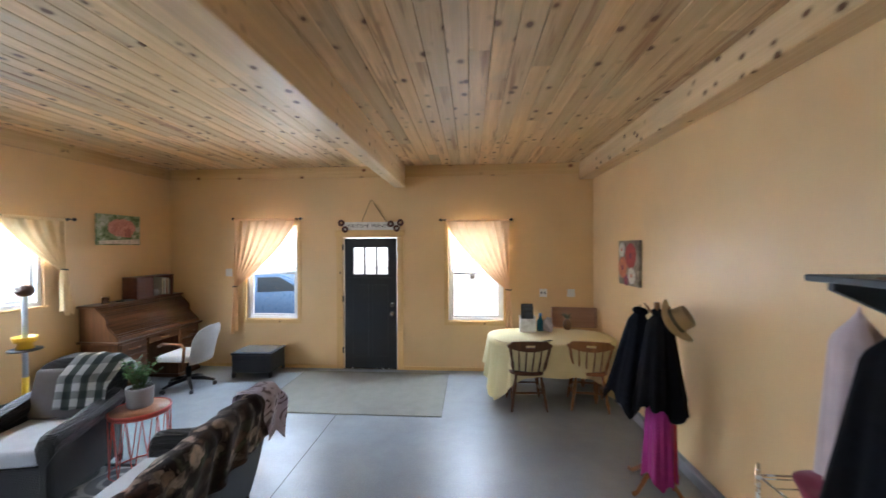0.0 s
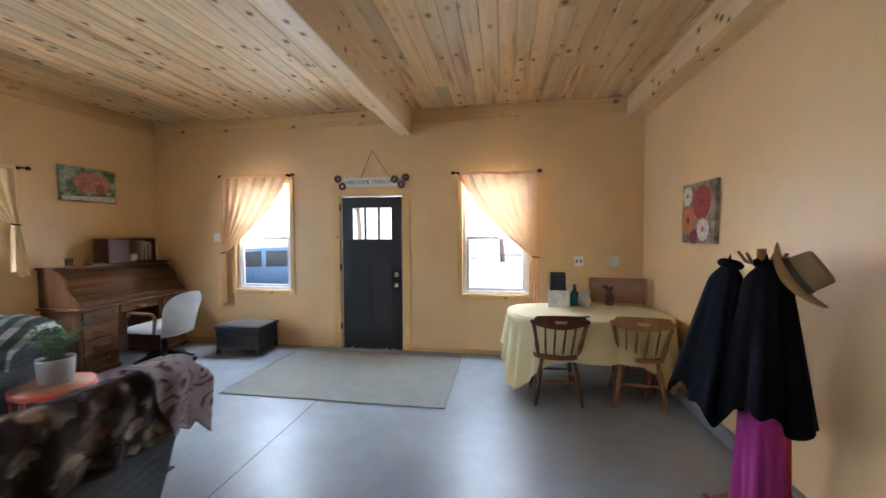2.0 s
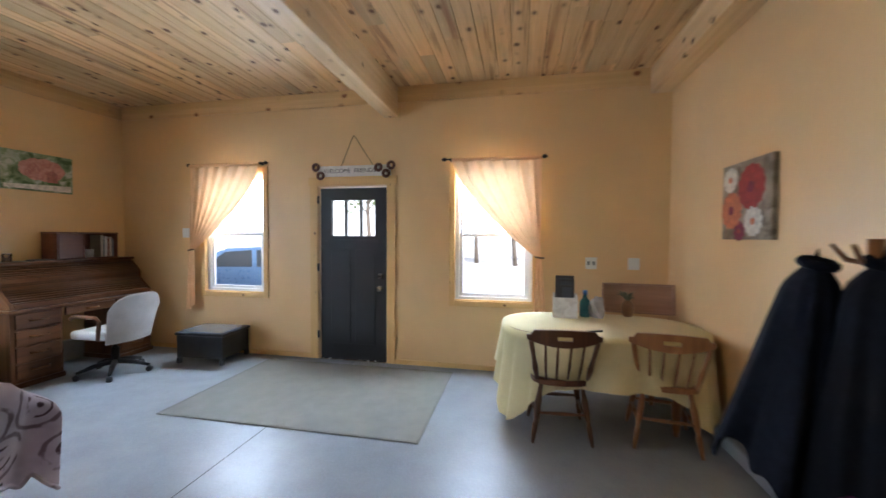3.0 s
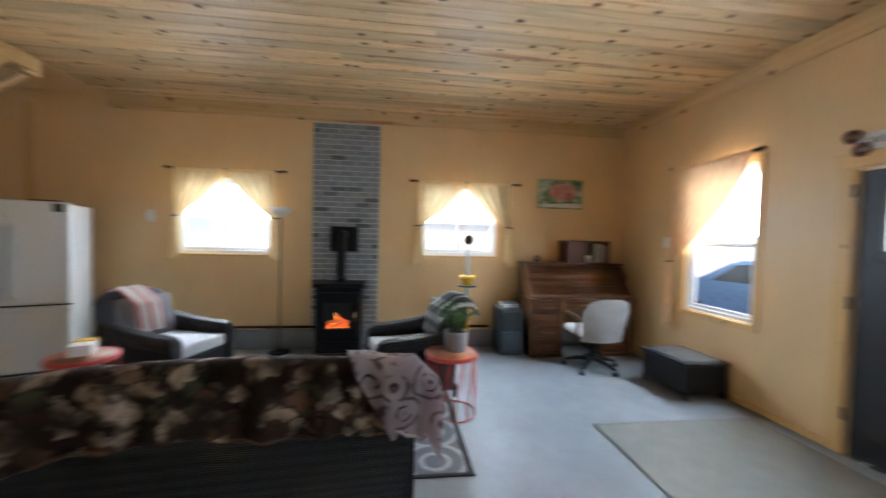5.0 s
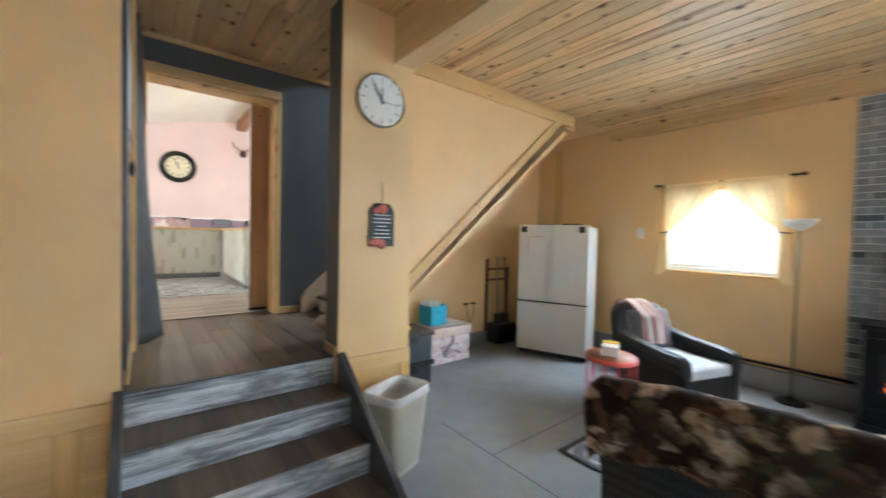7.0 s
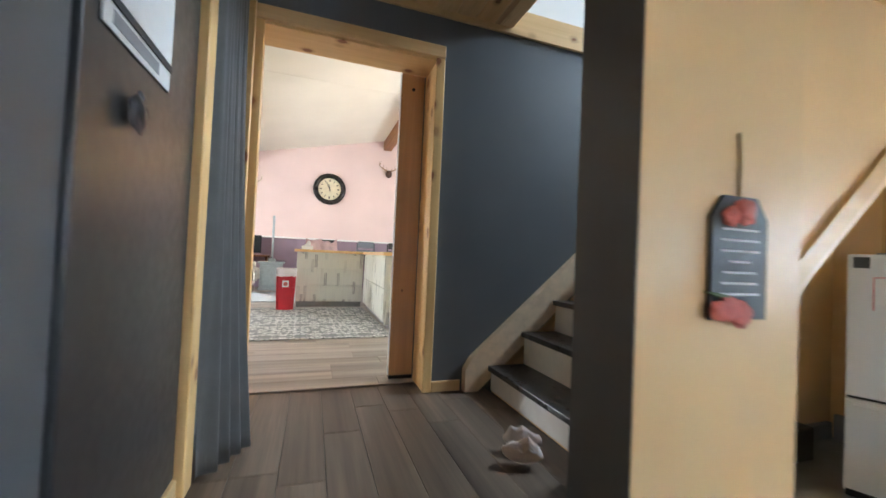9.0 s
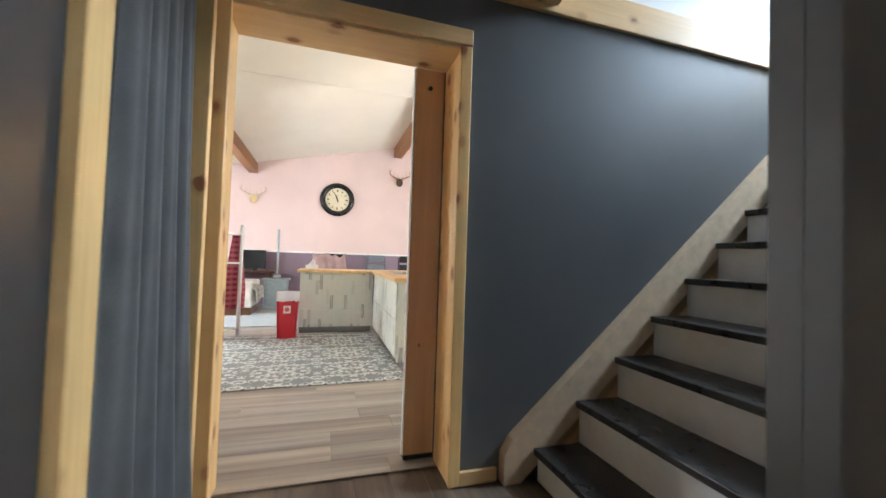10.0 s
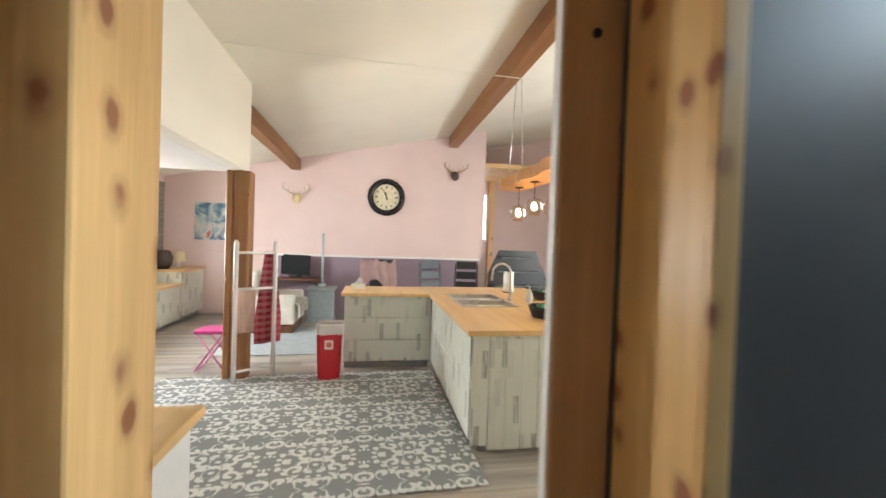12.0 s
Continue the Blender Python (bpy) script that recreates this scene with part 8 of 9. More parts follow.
for x0, x1, y0, y1 in HOLES:
    bm = BM()
    box(bm, x0 + 0.003, x1 - 0.003, y0 + 0.003, y1 - 0.003, -0.18, -0.176)
    for a in ((x0 + 0.003, x0 + 0.009, y0 + 0.003, y1 - 0.003), (x1 - 0.009, x1 - 0.003, y0 + 0.003, y1 - 0.003), (x0 + 0.009, x1 - 0.009, y0 + 0.003, y0 + 0.009), (x0 + 0.009, x1 - 0.009, y1 - 0.009, y1 - 0.003)):
        box(bm, *a, -0.176, 0.0)
    part("bowl", bm, STEEL, snk)
bm = BM()
for a in ((-1.0, -0.97, -5.53, -4.61), (-0.42, -0.39, -5.53, -4.61), (-0.969, -0.421, -5.53, -5.50), (-0.969, -0.421, -4.64, -4.61), (-0.969, -0.421, -5.10, -5.02)):
    box(bm, *a, 0.0, 0.005, 0.0015)
part("rim", bm, STEEL, snk)
fc = thing("faucet", pose(-1.05, -5.06, KZ + 0.912), "tall gooseneck metal faucet at the sink", "faucet")
bm = BM()
tube(bm, [(0, 0, 0), (0, 0, 0.02), (0, 0, 0.021), (0, 0, 0.10)], [0.03, 0.028, 0.02, 0.018], 14)
part("base", bm, STEEL, fc)
bm = BM()
tube(bm, [(0, 0, 0.09), (0, 0, 0.30)] + [(0.11 - 0.11 * math.cos(k * 0.35), 0, 0.30 + 0.11 * math.sin(k * 0.35)) for k in range(1, 9)] + [(0.225, 0, 0.22)], 0.013, 10)
part("spout", bm, STEEL, fc)
bm = BM()
tube(bm, [(0, 0, 0.07), (0, 0.05, 0.08), (0.0, 0.09, 0.10)], 0.007, 8)
part("lever", bm, STEEL, fc)
WZ = KZ + 0.9125


def bottle(x, y):
    ob = thing("soap_bottle", pose(x, y, WZ), "clear soap pump bottle by the sink", "bottle")
    bm = BM()
    lathe(bm, [(0, 0), (0.033, 0), (0.035, 0.01), (0.035, 0.10), (0.014, 0.125), (0.014, 0.14), (0, 0.14)], (0, 0, 0), 20)
    part("body", bm, plain("frosted_bottle", (0.66, 0.67, 0.64), 0.25), ob)
    bm = BM()
    tube(bm, [(0, 0, 0.141), (0, 0, 0.18), (0.03, 0, 0.185)], 0.007, 8)
    part("pump", bm, PAPER, ob)


bottle(-1.22, -4.92)
pt = thing("paper_towel_roll", pose(-1.28, -5.75, WZ), "white paper towel roll standing on the worktop", "paper towel")
bm = BM()
tube(bm, [(0, 0, 0.012), (0, 0, 0.27)], 0.065, 24)
part("roll", bm, PAPER, pt)
bm = BM()
tube(bm, [(0, 0, 0), (0, 0, 0.011)], 0.075, 20)
tube(bm, [(0, 0, 0.27), (0, 0, 0.31)], 0.008, 8)
part("holder", bm, BLACK_IRON, pt)


def basket(x, y, label, seed):
    ob = thing("wicker_basket", pose(x, y, WZ), label, "basket", "dark baskets on the worktop")
    bm = BM()
    lathe(bm, [(0, 0), (0.11, 0), (0.135, 0.05), (0.145, 0.09), (0.135, 0.092), (0.125, 0.05), (0.10, 0.01), (0, 0.01)], (0, 0, 0), 28)
    part("bowl", bm, WICKER, ob)
    bm = BM()
    tube(bm, [(0.142 * math.cos(k * 0.2618), 0.142 * math.sin(k * 0.2618), 0.092) for k in range(24)], 0.009, 6, True)
    part("rim", bm, WICKER, ob)
    for (dx, dy), mat_, h in (((-0.04, 0.02), PAPER, 0.12), ((0.05, 0.0), GREEN_PLASTIC, 0.10), ((0.0, -0.05), PAPER, 0.09)):
        mg = thing("cup", pose(x + dx, y + dy, WZ + 0.011), "cup standing in the dark basket", "cup", "cups in the baskets")
        bm = BM()
        lathe(bm, [(0, 0), (0.028, 0), (0.034, h), (0.030, h), (0.025, 0.006), (0, 0.006)], (0, 0, 0), 18)
        part("body", bm, mat_, mg)


basket(-1.02, -4.10, "dark basket of cups on the worktop", 1)
basket(-1.50, -5.15, "dark basket of cups on the worktop", 2)
tb = thing("tissue_carton", pose(0.66, -5.95, WZ), "white tissue carton on the island end", "box")
part("carton", one(box, -0.09, 0.09, -0.05, 0.05, 0, 0.06, 0.003), PAPER, tb)
bm = BM()
sheet(bm, 8, 6, lambda u, v: (-0.05 + 0.1 * u, 0.015 * math.sin(u * 7), 0.06 + 0.09 * v * (0.6 + 0.4 * math.sin(u * 5))), 0.002)
part("tissue", bm, PAPER, tb)


def red_bin():
    ob = thing("red_bin", pose(0.925, -5.32, KZ), "red plastic bin with white liner", "bin")
    bm = BM()
    prism_ = lambda k, z: [(-0.135 * k, -0.10 * k, z), (0.135 * k, -0.10 * k, z), (0.135 * k, 0.10 * k, z), (-0.135 * k, 0.10 * k, z)]
    lo, hi = [bm.verts.new(p) for p in prism_(0.85, 0)], [bm.verts.new(p) for p in prism_(1.0, 0.53)]
    bm.faces.new(lo)
    for i in range(4):
        bm.faces.new((lo[i], lo[(i + 1) % 4], hi[(i + 1) % 4], hi[i]))
    bmesh.ops.bevel(bm, geom=[e for e in bm.edges if abs(e.verts[0].co.z - e.verts[1].co.z) > 0.1], offset=0.03, segments=3, affect="EDGES")
    part("body", bm, plain("red_plastic", (0.55, 0.012, 0.025), 0.4, 0, 0.08), ob)
    bm = BM()

    def g(u, v):
        a = 2 * math.pi * u
        px = math.copysign(abs(math.cos(a)) ** 0.4, math.cos(a))
        py = math.copysign(abs(math.sin(a)) ** 0.4, math.sin(a))
        k = 1.04 if v < 0.6 else 0.98
        z = 0.50 + 0.13 * min(1, v / 0.6) + 0.008 * math.sin(a * 8) if v < 0.6 else 0.62 - 0.3 * (v - 0.6)
        return (0.137 * k * px, 0.102 * k * py, z)
    sheet(bm, 48, 10, g, 0.0, True)
    part("liner", bm, plain("white_bag", (0.78, 0.74, 0.76), 0.4), ob, "white bag folded over the rim")
    part("label", one(box, -0.045, 0.045, 0.0975, 0.1, 0.34, 0.44, 0.001), PAPER, ob, "white square label")
    bm = BM()
    tube(bm, [(0, 0.1005, 0.39), (0, 0.1015, 0.39)], 0.03, 16)
    part("label_mark", bm, PINK_FLOWER, ob)


red_bin()


def scroll_rug():
    m = Nodes("damask_rug")
    tex = m.add("TexCoord")
    mp = m.add("Mapping")
    mp.inputs["Scale"].default_value = (1, 1, 1)
    m.link(tex.outputs["Object"], mp.inputs["Vector"])
    sep = m.add("SeparateXYZ")
    m.link(mp.outputs[0], sep.inputs[0])
    folded = []
    for i in (0, 1):
        pp = m.add("Math")
        pp.operation = "PINGPONG"
        pp.inputs[1].default_value = 0.32
        m.link(sep.outputs[i], pp.inputs[0])
        folded.append(pp.outputs[0])
    comb = m.add("CombineXYZ")
    m.link(folded[0], comb.inputs[0])
    m.link(folded[1], comb.inputs[1])
    warp = m.add("TexNoise", Scale=9.0, Detail=1.0)
    m.link(comb.outputs[0], warp.inputs["Vector"])
    shift = m.add("VectorMath")
    shift.operation = "MULTIPLY_ADD"
    shift.inputs[1].default_value = (0.05, 0.05, 0)
    m.link(warp.outputs["Color"], shift.inputs[0])
    m.link(comb.outputs[0], shift.inputs[2])
    cell = m.add("TexVoronoi", Scale=8.0, Randomness=0.8)
    m.link(shift.outputs[0], cell.inputs["Vector"])
    local = m.add("VectorMath")
    local.operation = "SUBTRACT"
    m.link(shift.outputs[0], local.inputs[0])
    m.link(cell.outputs["Position"], local.inputs[1])
    lx = m.add("SeparateXYZ")
    m.link(local.outputs[0], lx.inputs[0])

    def calc(op, p, q):
        node = m.add("Math")
        node.operation = op
        for i, value in enumerate((p, q)):
            if isinstance(value, (int, float)):
                node.inputs[i].default_value = value
            else:
                m.link(value, node.inputs[i])
        return node.outputs[0]
    turn = calc("ARCTAN2", lx.outputs[1], lx.outputs[0])
    # a spiral scroll in every cell, leaves between the cells
    phase = calc("ADD", calc("MULTIPLY", cell.outputs["Distance"], 15.0), turn)
    scroll = m.ramp(calc("SINE", phase, 0.0), [(0.0, (0, 0, 0)), (0.12, (1, 1, 1))])
    leaf = m.add("TexVoronoi", Scale=21.0)
    m.link(shift.outputs[0], leaf.inputs["Vector"])
    b = m.ramp(leaf.outputs["Distance"], [(0.40, (0, 0, 0)), (0.47, (1, 1, 1))])
    inside = m.ramp(cell.outputs["Distance"], [(0.50, (1, 1, 1)), (0.55, (0, 0, 0))])
    col = m.mix(m.mix(inside, b, scroll), (0.70, 0.71, 0.70), (0.25, 0.265, 0.27))
    col = m.mix(m.ramp(m.noise(m.coord(), 90, 3), [(0.4, (0, 0, 0)), (0.7, (0.3,) * 3)]), col, (0.27, 0.27, 0.26))
    m.bump(m.noise(m.coord(), 300, 2), 0.3, 0.002)
    mat_ = m.done(col, 0.9, 0, 0.15)
    ob = thing("kitchen_rug", pose(1.16, -4.32, KZ + 0.0005, 0, 0, 1.5), "grey and white damask rug on the kitchen floor", "rug")
    part("rug_body", one(box, -1.42, 1.42, -1.14, 1.08, 0, 0.009, 0.003), mat_, ob)


scroll_rug()


def ladder():
    ob = thing("towel_ladder", pose(1.70, -5.30, KZ), "white wooden towel ladder by the post", "towel rack")
    A, B = Vector((0.165, 0.10, 0)), Vector((-0.165, -0.11, 0))
    for p in (A, B):
        bm = BM()
        tube(bm, [p, p + Vector((0, 0, 1.46)), p + Vector((0, 0, 1.49))], [0.024, 0.024, 0.012], 12)
        part("upright", bm, WHITE, ob)
    for z in (0.12, 0.98, 1.36):
        bm = BM()
        tube(bm, [A + Vector((0, 0, z)), B + Vector((0, 0, z))], 0.014, 8)
        part("rung", bm, WHITE, ob)
    d = (B - A).normalized()
    side = Vector((-d.y, d.x, 0))
    for nm, lab, mat_, t0, t1, ztop, zlow in (("hand_towel", "peach striped towel hung on the ladder", cloth("peach_towel", (0.70, 0.52, 0.44)), 0.06, 0.52, 0.98, 0.50), ("plaid_apron", "red plaid apron hung on the ladder", RED_PLAID, 0.50, 1.22, 1.36, 0.36)):
        tw = thing(nm, pose(1.70, -5.30, KZ), lab, "towel")
        bm = BM()

        def f(u, v):
            k = 0.35 + 0.65 * min(1, v * 1.4) if nm == "plaid_apron" else 1.0
            mid = (t0 + t1) / 2
            t_ = mid + (t0 + (t1 - t0) * u - mid) * k
            p = A + (B - A) * t_
            s = 0.022 + 0.012 * math.sin(u * 14) * v
            return p + side * s + Vector((0, 0, ztop + 0.015 - (ztop - zlow) * v))
        sheet(bm, 22, 18, f, 0.006)
        part("cloth", bm, mat_, tw)


ladder()
kc = thing("kitchen_clock", pose(0.25, KEND, 3.17, 0, 0, 180), "large round clock with black frame and cream dial", "clock")
bm = BM()
tube(bm, [(0.33 * math.cos(k * 0.1309), -0.04, 0.33 * math.sin(k * 0.1309)) for k in range(48)], 0.062, 12, True)
part("frame", bm, plain("glossy_black_frame", (0.012, 0.011, 0.011), 0.25), kc)
bm = BM()
tube(bm, [(0, -0.003, 0), (0, -0.03, 0)], 0.30, 48)
part("dial", bm, plain("cream_dial", (0.70, 0.64, 0.46), 0.6), kc)
for k in range(12):
    a = math.pi / 6 * k
    bm = BM()
    d = Vector((math.sin(a), 0, math.cos(a)))
    tube(bm, [d * 0.235 + Vector((0, -0.032, 0)), d * 0.185 + Vector((0, -0.032, 0))], 0.009 if k % 3 else 0.014, 6)
    part("numeral", bm, CHARCOAL, kc)
for a, l, w in ((-25, 0.19, 0.010), (-12, 0.12, 0.013)):
    bm = BM()
    d = Vector((math.sin(radians(a)), 0, math.cos(radians(a))))
    tube(bm, [d * -0.05 + Vector((0, -0.038, 0)), d * l + Vector((0, -0.038, 0))], [w, w * 0.5], 6)
    part("hand", bm, CHARCOAL, kc)


def antlers(x, z, label, mount, col):
    ob = thing("antler_mount", pose(x, KEND, z, 0, 0, 180), label, "antlers")
    BONE = plain("antler_bone", col, 0.6, 0, 0.2, 30)
    bm = BM()
    bmesh.ops.create_icosphere(bm, subdivisions=3, radius=0.075)
    for v in bm.verts:
        v.co = Vector((v.co.x * 1.1, v.co.y * 0.8 - 0.07, v.co.z * 1.35))
    part("skull", bm, mount, ob)
    for s in (-1, 1):
        bm = BM()
        beam_ = [(s * 0.05, -0.09, 0.07), (s * 0.15, -0.10, 0.12), (s * 0.25, -0.13, 0.18), (s * 0.27, -0.16, 0.28)]
        tube(bm, beam_, [0.016, 0.014, 0.011, 0.004], 8)
        for p, q in ((beam_[1], (s * 0.15, -0.12, 0.25)), (beam_[2], (s * 0.22, -0.14, 0.31)), (beam_[0], (s * 0.08, -0.13, 0.17))):
            tube(bm, [p, q], [0.010, 0.002], 6)
        part("antler", bm, BONE, ob)


antlers(2.03, 3.05, "pale bone antlers mounted on the pink wall", plain("skull_bone", (0.60, 0.47, 0.25), 0.6), (0.52, 0.42, 0.32))
antlers(-1.20, 3.70, "dark deer antler mount on the pink wall", plain("dark_walnut_mount", (0.06, 0.03, 0.02), 0.5), (0.30, 0.18, 0.10))


# near counter beside the doorway
nc = thing("side_counter", pose(1.10, -2.46, KZ), "pine-topped counter beside the doorway", "counter")
part("top", one(box, -0.03, 1.6, -0.04, 0.55, 0.87, 0.91, 0.004), BUTCHER, nc)
for i in range(8):
    part("front_board", one(box, 0.002 + 0.2 * i, 0.2 + 0.2 * i, 0.0, 0.016, 0.02, 0.868, 0.002), WHITE, nc)
part("side_panel", one(box, 0.0, 0.016, 0.0175, 0.54, 0.02, 0.868, 0.002), WHITE, nc)
part("carcass", one(box, 0.03, 1.55, 0.03, 0.53, 0.0, 0.86), WHITE, nc)

# window bench on the east side
for i, y in enumerate((-5.95, -6.85, -7.75)):
    ob = drawer_unit(pose(3.72, y, KZ, 0, 0, -90), 0.89, 0.62, 2, 1, "low brushed white drawer bench under the window")
    ob.scale = (1, 1, 0.75)
bt = thing("bench_top", pose(0, 0, KZ + 0.654), "long butcher block top of the window bench", "worktop")
part("slab", one(box, 3.68, 4.40, -8.20, -5.50, 0, 0.04, 0.004), BUTCHER, bt)
drawer_unit(pose(3.72, -8.64, KZ, 0, 0, -90), 0.86, 0.62, 2, 1, "brushed white cabinet at the bench end")
tp = thing("cabinet_top", pose(0, 0, KZ + 0.871), "butcher block top of the end cabinet", "worktop")
part("slab", one(box, 3.68, 4.40, -9.07, -8.21, 0, 0.04, 0.004), BUTCHER, tp)
for i, (y, a) in enumerate(((-6.3, 8), (-6.75, -6), (-7.15, 10))):
    pw = thing("white_pillow", pose(4.22, y, KZ + 0.695, 0, -20, a), "white cushion leaning on the window bench", "cushion", "cushions on the bench")
    bm = BM()
    bmesh.ops.create_icosphere(bm, subdivisions=3, radius=0.2)
    for v in bm.verts:
        v.co = Vector((v.co.x * 0.4, math.copysign(abs(v.co.y / 0.2) ** 0.6, v.co.y) * 0.2, math.copysign(abs(v.co.z / 0.2) ** 0.6, v.co.z) * 0.17 + 0.17))
    part("cover", bm, CUSHION, pw)
jar = thing("dark_urn", pose(4.1, -8.40, KZ + 0.912), "dark brown urn on the end cabinet", "urn")
bm = BM()
lathe(bm, [(0, 0), (0.09, 0), (0.14, 0.08), (0.15, 0.2), (0.11, 0.3), (0.08, 0.33), (0, 0.33)], (0, 0, 0), 24)
part("body", bm, plain("dark_pottery", (0.05, 0.035, 0.03), 0.4), jar)
jl = thing("cream_lamp", pose(4.05, -8.85, KZ + 0.912), "small cream lamp on the end cabinet", "lamp")
bm = BM()
lathe(bm, [(0, 0), (0.05, 0), (0.05, 0.02), (0.02, 0.05), (0.02, 0.12), (0, 0.12)], (0, 0, 0), 18)
part("base", bm, PAPER, jl)
bm = BM()
lathe(bm, [(0.10, 0.11), (0.08, 0.29), (0.078, 0.29), (0.098, 0.11)], (0, 0, 0), 24)
part("shade", bm, plain("cream_shade", (0.70, 0.60, 0.38), 0.8), jl)
for i in range(9):
    setting("plank_wall", one(box, KE - 0.02, KE - 0.002, -9.08, -5.55 if i > 6 else -7.32, 1.43 + 0.2 * i, 1.625 + 0.2 * i, 0.003), timber("grey_barn_wood", (0.36, 0.33, 0.30), (0.20, 0.18, 0.16), "y", 0.08, 0.7) if i == 0 else bpy.data.materials["grey_barn_wood"], "grey barn wood boards beside the window", "wall boards")
pc = thing("pink_curtain", pose(0, 0, 0), "dusty pink curtain beside the kitchen window", "curtain")
bm = BM()
sheet(bm, 60, 8, lambda u, v: (4.36 + 0.03 * math.sin(u * 40), -7.45 + 0.55 * u, 2.98 - 1.5 * v), 0.004)
part("cloth", bm, cloth("dusty_pink_cloth", (0.52, 0.20, 0.24)), pc)
bm = BM()
tube(bm, [(4.36, -7.55, 3.0), (4.36, -5.4, 3.0)], 0.013, 8)
part("rod", bm, BLACK_IRON, pc)
wk = window_unit("window_5", pose(KE, -6.45, 1.75, 0, 0, -90), 1.70, 1.10, "slide", "white kitchen window above the bench")
P_SEA = blotched("painted_harbour", [(0.36, (0.08, 0.16, 0.24)), (0.5, (0.35, 0.42, 0.45)), (0.6, (0.62, 0.60, 0.52)), (0.7, (0.5, 0.12, 0.08))], 3.5)
canvas("harbour_painting", pose(3.62, KEND, 2.52, 0, 0, 180), 0.55, 0.72, 0.03, P_SEA, "colourful harbour painting on the pink wall")

# seats and furniture beyond the island
cv = thing("covered_armchair", pose(2.05, -7.75, KZ), "armchair under a white throw", "armchair")
WT = cloth("white_throw", (0.66, 0.63, 0.57))
WTS = plaid("white_checked_quilt", (0.70, 0.68, 0.63), (0.60, 0.57, 0.50), (0.52, 0.49, 0.43), 3.2, "y", "z")
part("seat", one(box, -0.36, 0.36, -0.36, 0.36, 0.14, 0.46, 0.05, 3), WT, cv)
bm = BM()


def quilt(u, v):
    y = -0.42 + 0.84 * u
    if v < 0.45:
        k = v / 0.45
        x, z = 0.17 - 0.02 * k, 1.03 - 0.53 * k
    else:
        k = (v - 0.45) / 0.55
        x, z = 0.14 - 0.54 * min(1, k * 1.4), 0.50 - max(0, k - 0.68) * 0.75
    rip = 0.018 * math.sin(u * 13 + 4 * v) + 0.012 * math.sin(u * 29)
    return (x - 0.02 + rip, y, z + 0.02 * math.sin(u * 8 + v * 5) + 0.015 * math.sin(u * 19))


sheet(bm, 40, 34, quilt, 0.014)
part("quilt", bm, WTS, cv, "white checked quilt")
part("backrest", one(box, 0.18, 0.40, -0.40, 0.40, 0.40, 0.98, 0.07, 3), WT, cv)
for y in (-0.40, 0.30):
    part("armrest", one(box, -0.36, 0.30, y, y + 0.10, 0.14, 0.62, 0.04, 3), WT, cv)
part("base", one(box, -0.34, 0.38, -0.38, 0.38, 0.0, 0.135, 0.01), DARK_CHAIR, cv)
hu = thing("grey_pedestal", pose(1.42, -8.45, KZ), "pale blue grey panelled pedestal cabinet", "cabinet")
BG = plain("blue_grey_paint", (0.36, 0.42, 0.45), 0.5)
part("body", one(box, -0.22, 0.22, -0.2, 0.2, 0.04, 0.58, 0.005), BG, hu)
part("top", one(box, -0.26, 0.26, -0.24, 0.24, 0.581, 0.62, 0.008), BG, hu)
part("plinth", one(box, -0.24, 0.24, -0.22, 0.22, 0.0, 0.04), BG, hu)
part("door", one(box, -0.17, 0.17, 0.201, 0.215, 0.09, 0.54, 0.006), BG, hu)
sv = thing("stick_vacuum", pose(1.42, -8.45, KZ + 0.6205), "slim grey stick appliance standing on the pedestal", "appliance")
bm = BM()
tube(bm, [(0, 0, 0.03), (0, 0, 1.02)], 0.024, 10)
part("tube", bm, BG, sv)
part("foot", one(box, -0.07, 0.07, -0.08, 0.08, 0, 0.07, 0.015, 2), BG, sv)
mon = thing("dark_television", pose(2.0, -8.95, KZ + 0.75, 0, 0, 150), "dark screen standing at the wall", "television")
part("screen", one(box, -0.35, 0.35, -0.02, 0.02, 0.05, 0.45, 0.006), plain("dark_screen", (0.02, 0.022, 0.025), 0.15), mon)
part("stand", one(box, -0.1, 0.1, -0.08, 0.08, 0, 0.05, 0.005), BLACK_PLASTIC, mon)
tvb = thing("tv_bench", pose(2.0, -8.9, KZ), "dark low bench under the screen", "bench")
part("top", one(box, -0.5, 0.5, -0.17, 0.17, 0.71, 0.75, 0.004), DARK_CHAIR, tvb)
for x in (-0.45, 0.41):
    part("side", one(box, x, x + 0.04, -0.17, 0.17, 0, 0.709), DARK_CHAIR, tvb)
def far_chair(x, turn, back, label):
    """A dark slat-backed chair facing the island."""
    ob = thing("slat_chair", pose(x, -8.2, KZ, 0, 0, turn), label, "chair", "chairs at the far wall")
    part("seat", one(box, -0.24, 0.24, -0.22, 0.24, 0.42, 0.47, 0.015, 2), back, ob)
    for px in (-0.22, 0.22):
        bm = BM()
        tube(bm, [(px, -0.22, 0), (px, -0.23, 0.45), (px, -0.30, 1.13)], [0.018, 0.022, 0.016], 8)
        part("back_post", bm, back, ob)
        bm = BM()
        tube(bm, [(px, 0.21, 0), (px, 0.21, 0.42)], [0.016, 0.02], 8)
        part("leg", bm, back, ob)
    for z, y in ((0.62, -0.25), (0.82, -0.27), (1.02, -0.29)):
        part("back_slat", one(box, -0.20, 0.20, y - 0.012, y + 0.010, z, z + 0.15, 0.006), back, ob)
    return ob


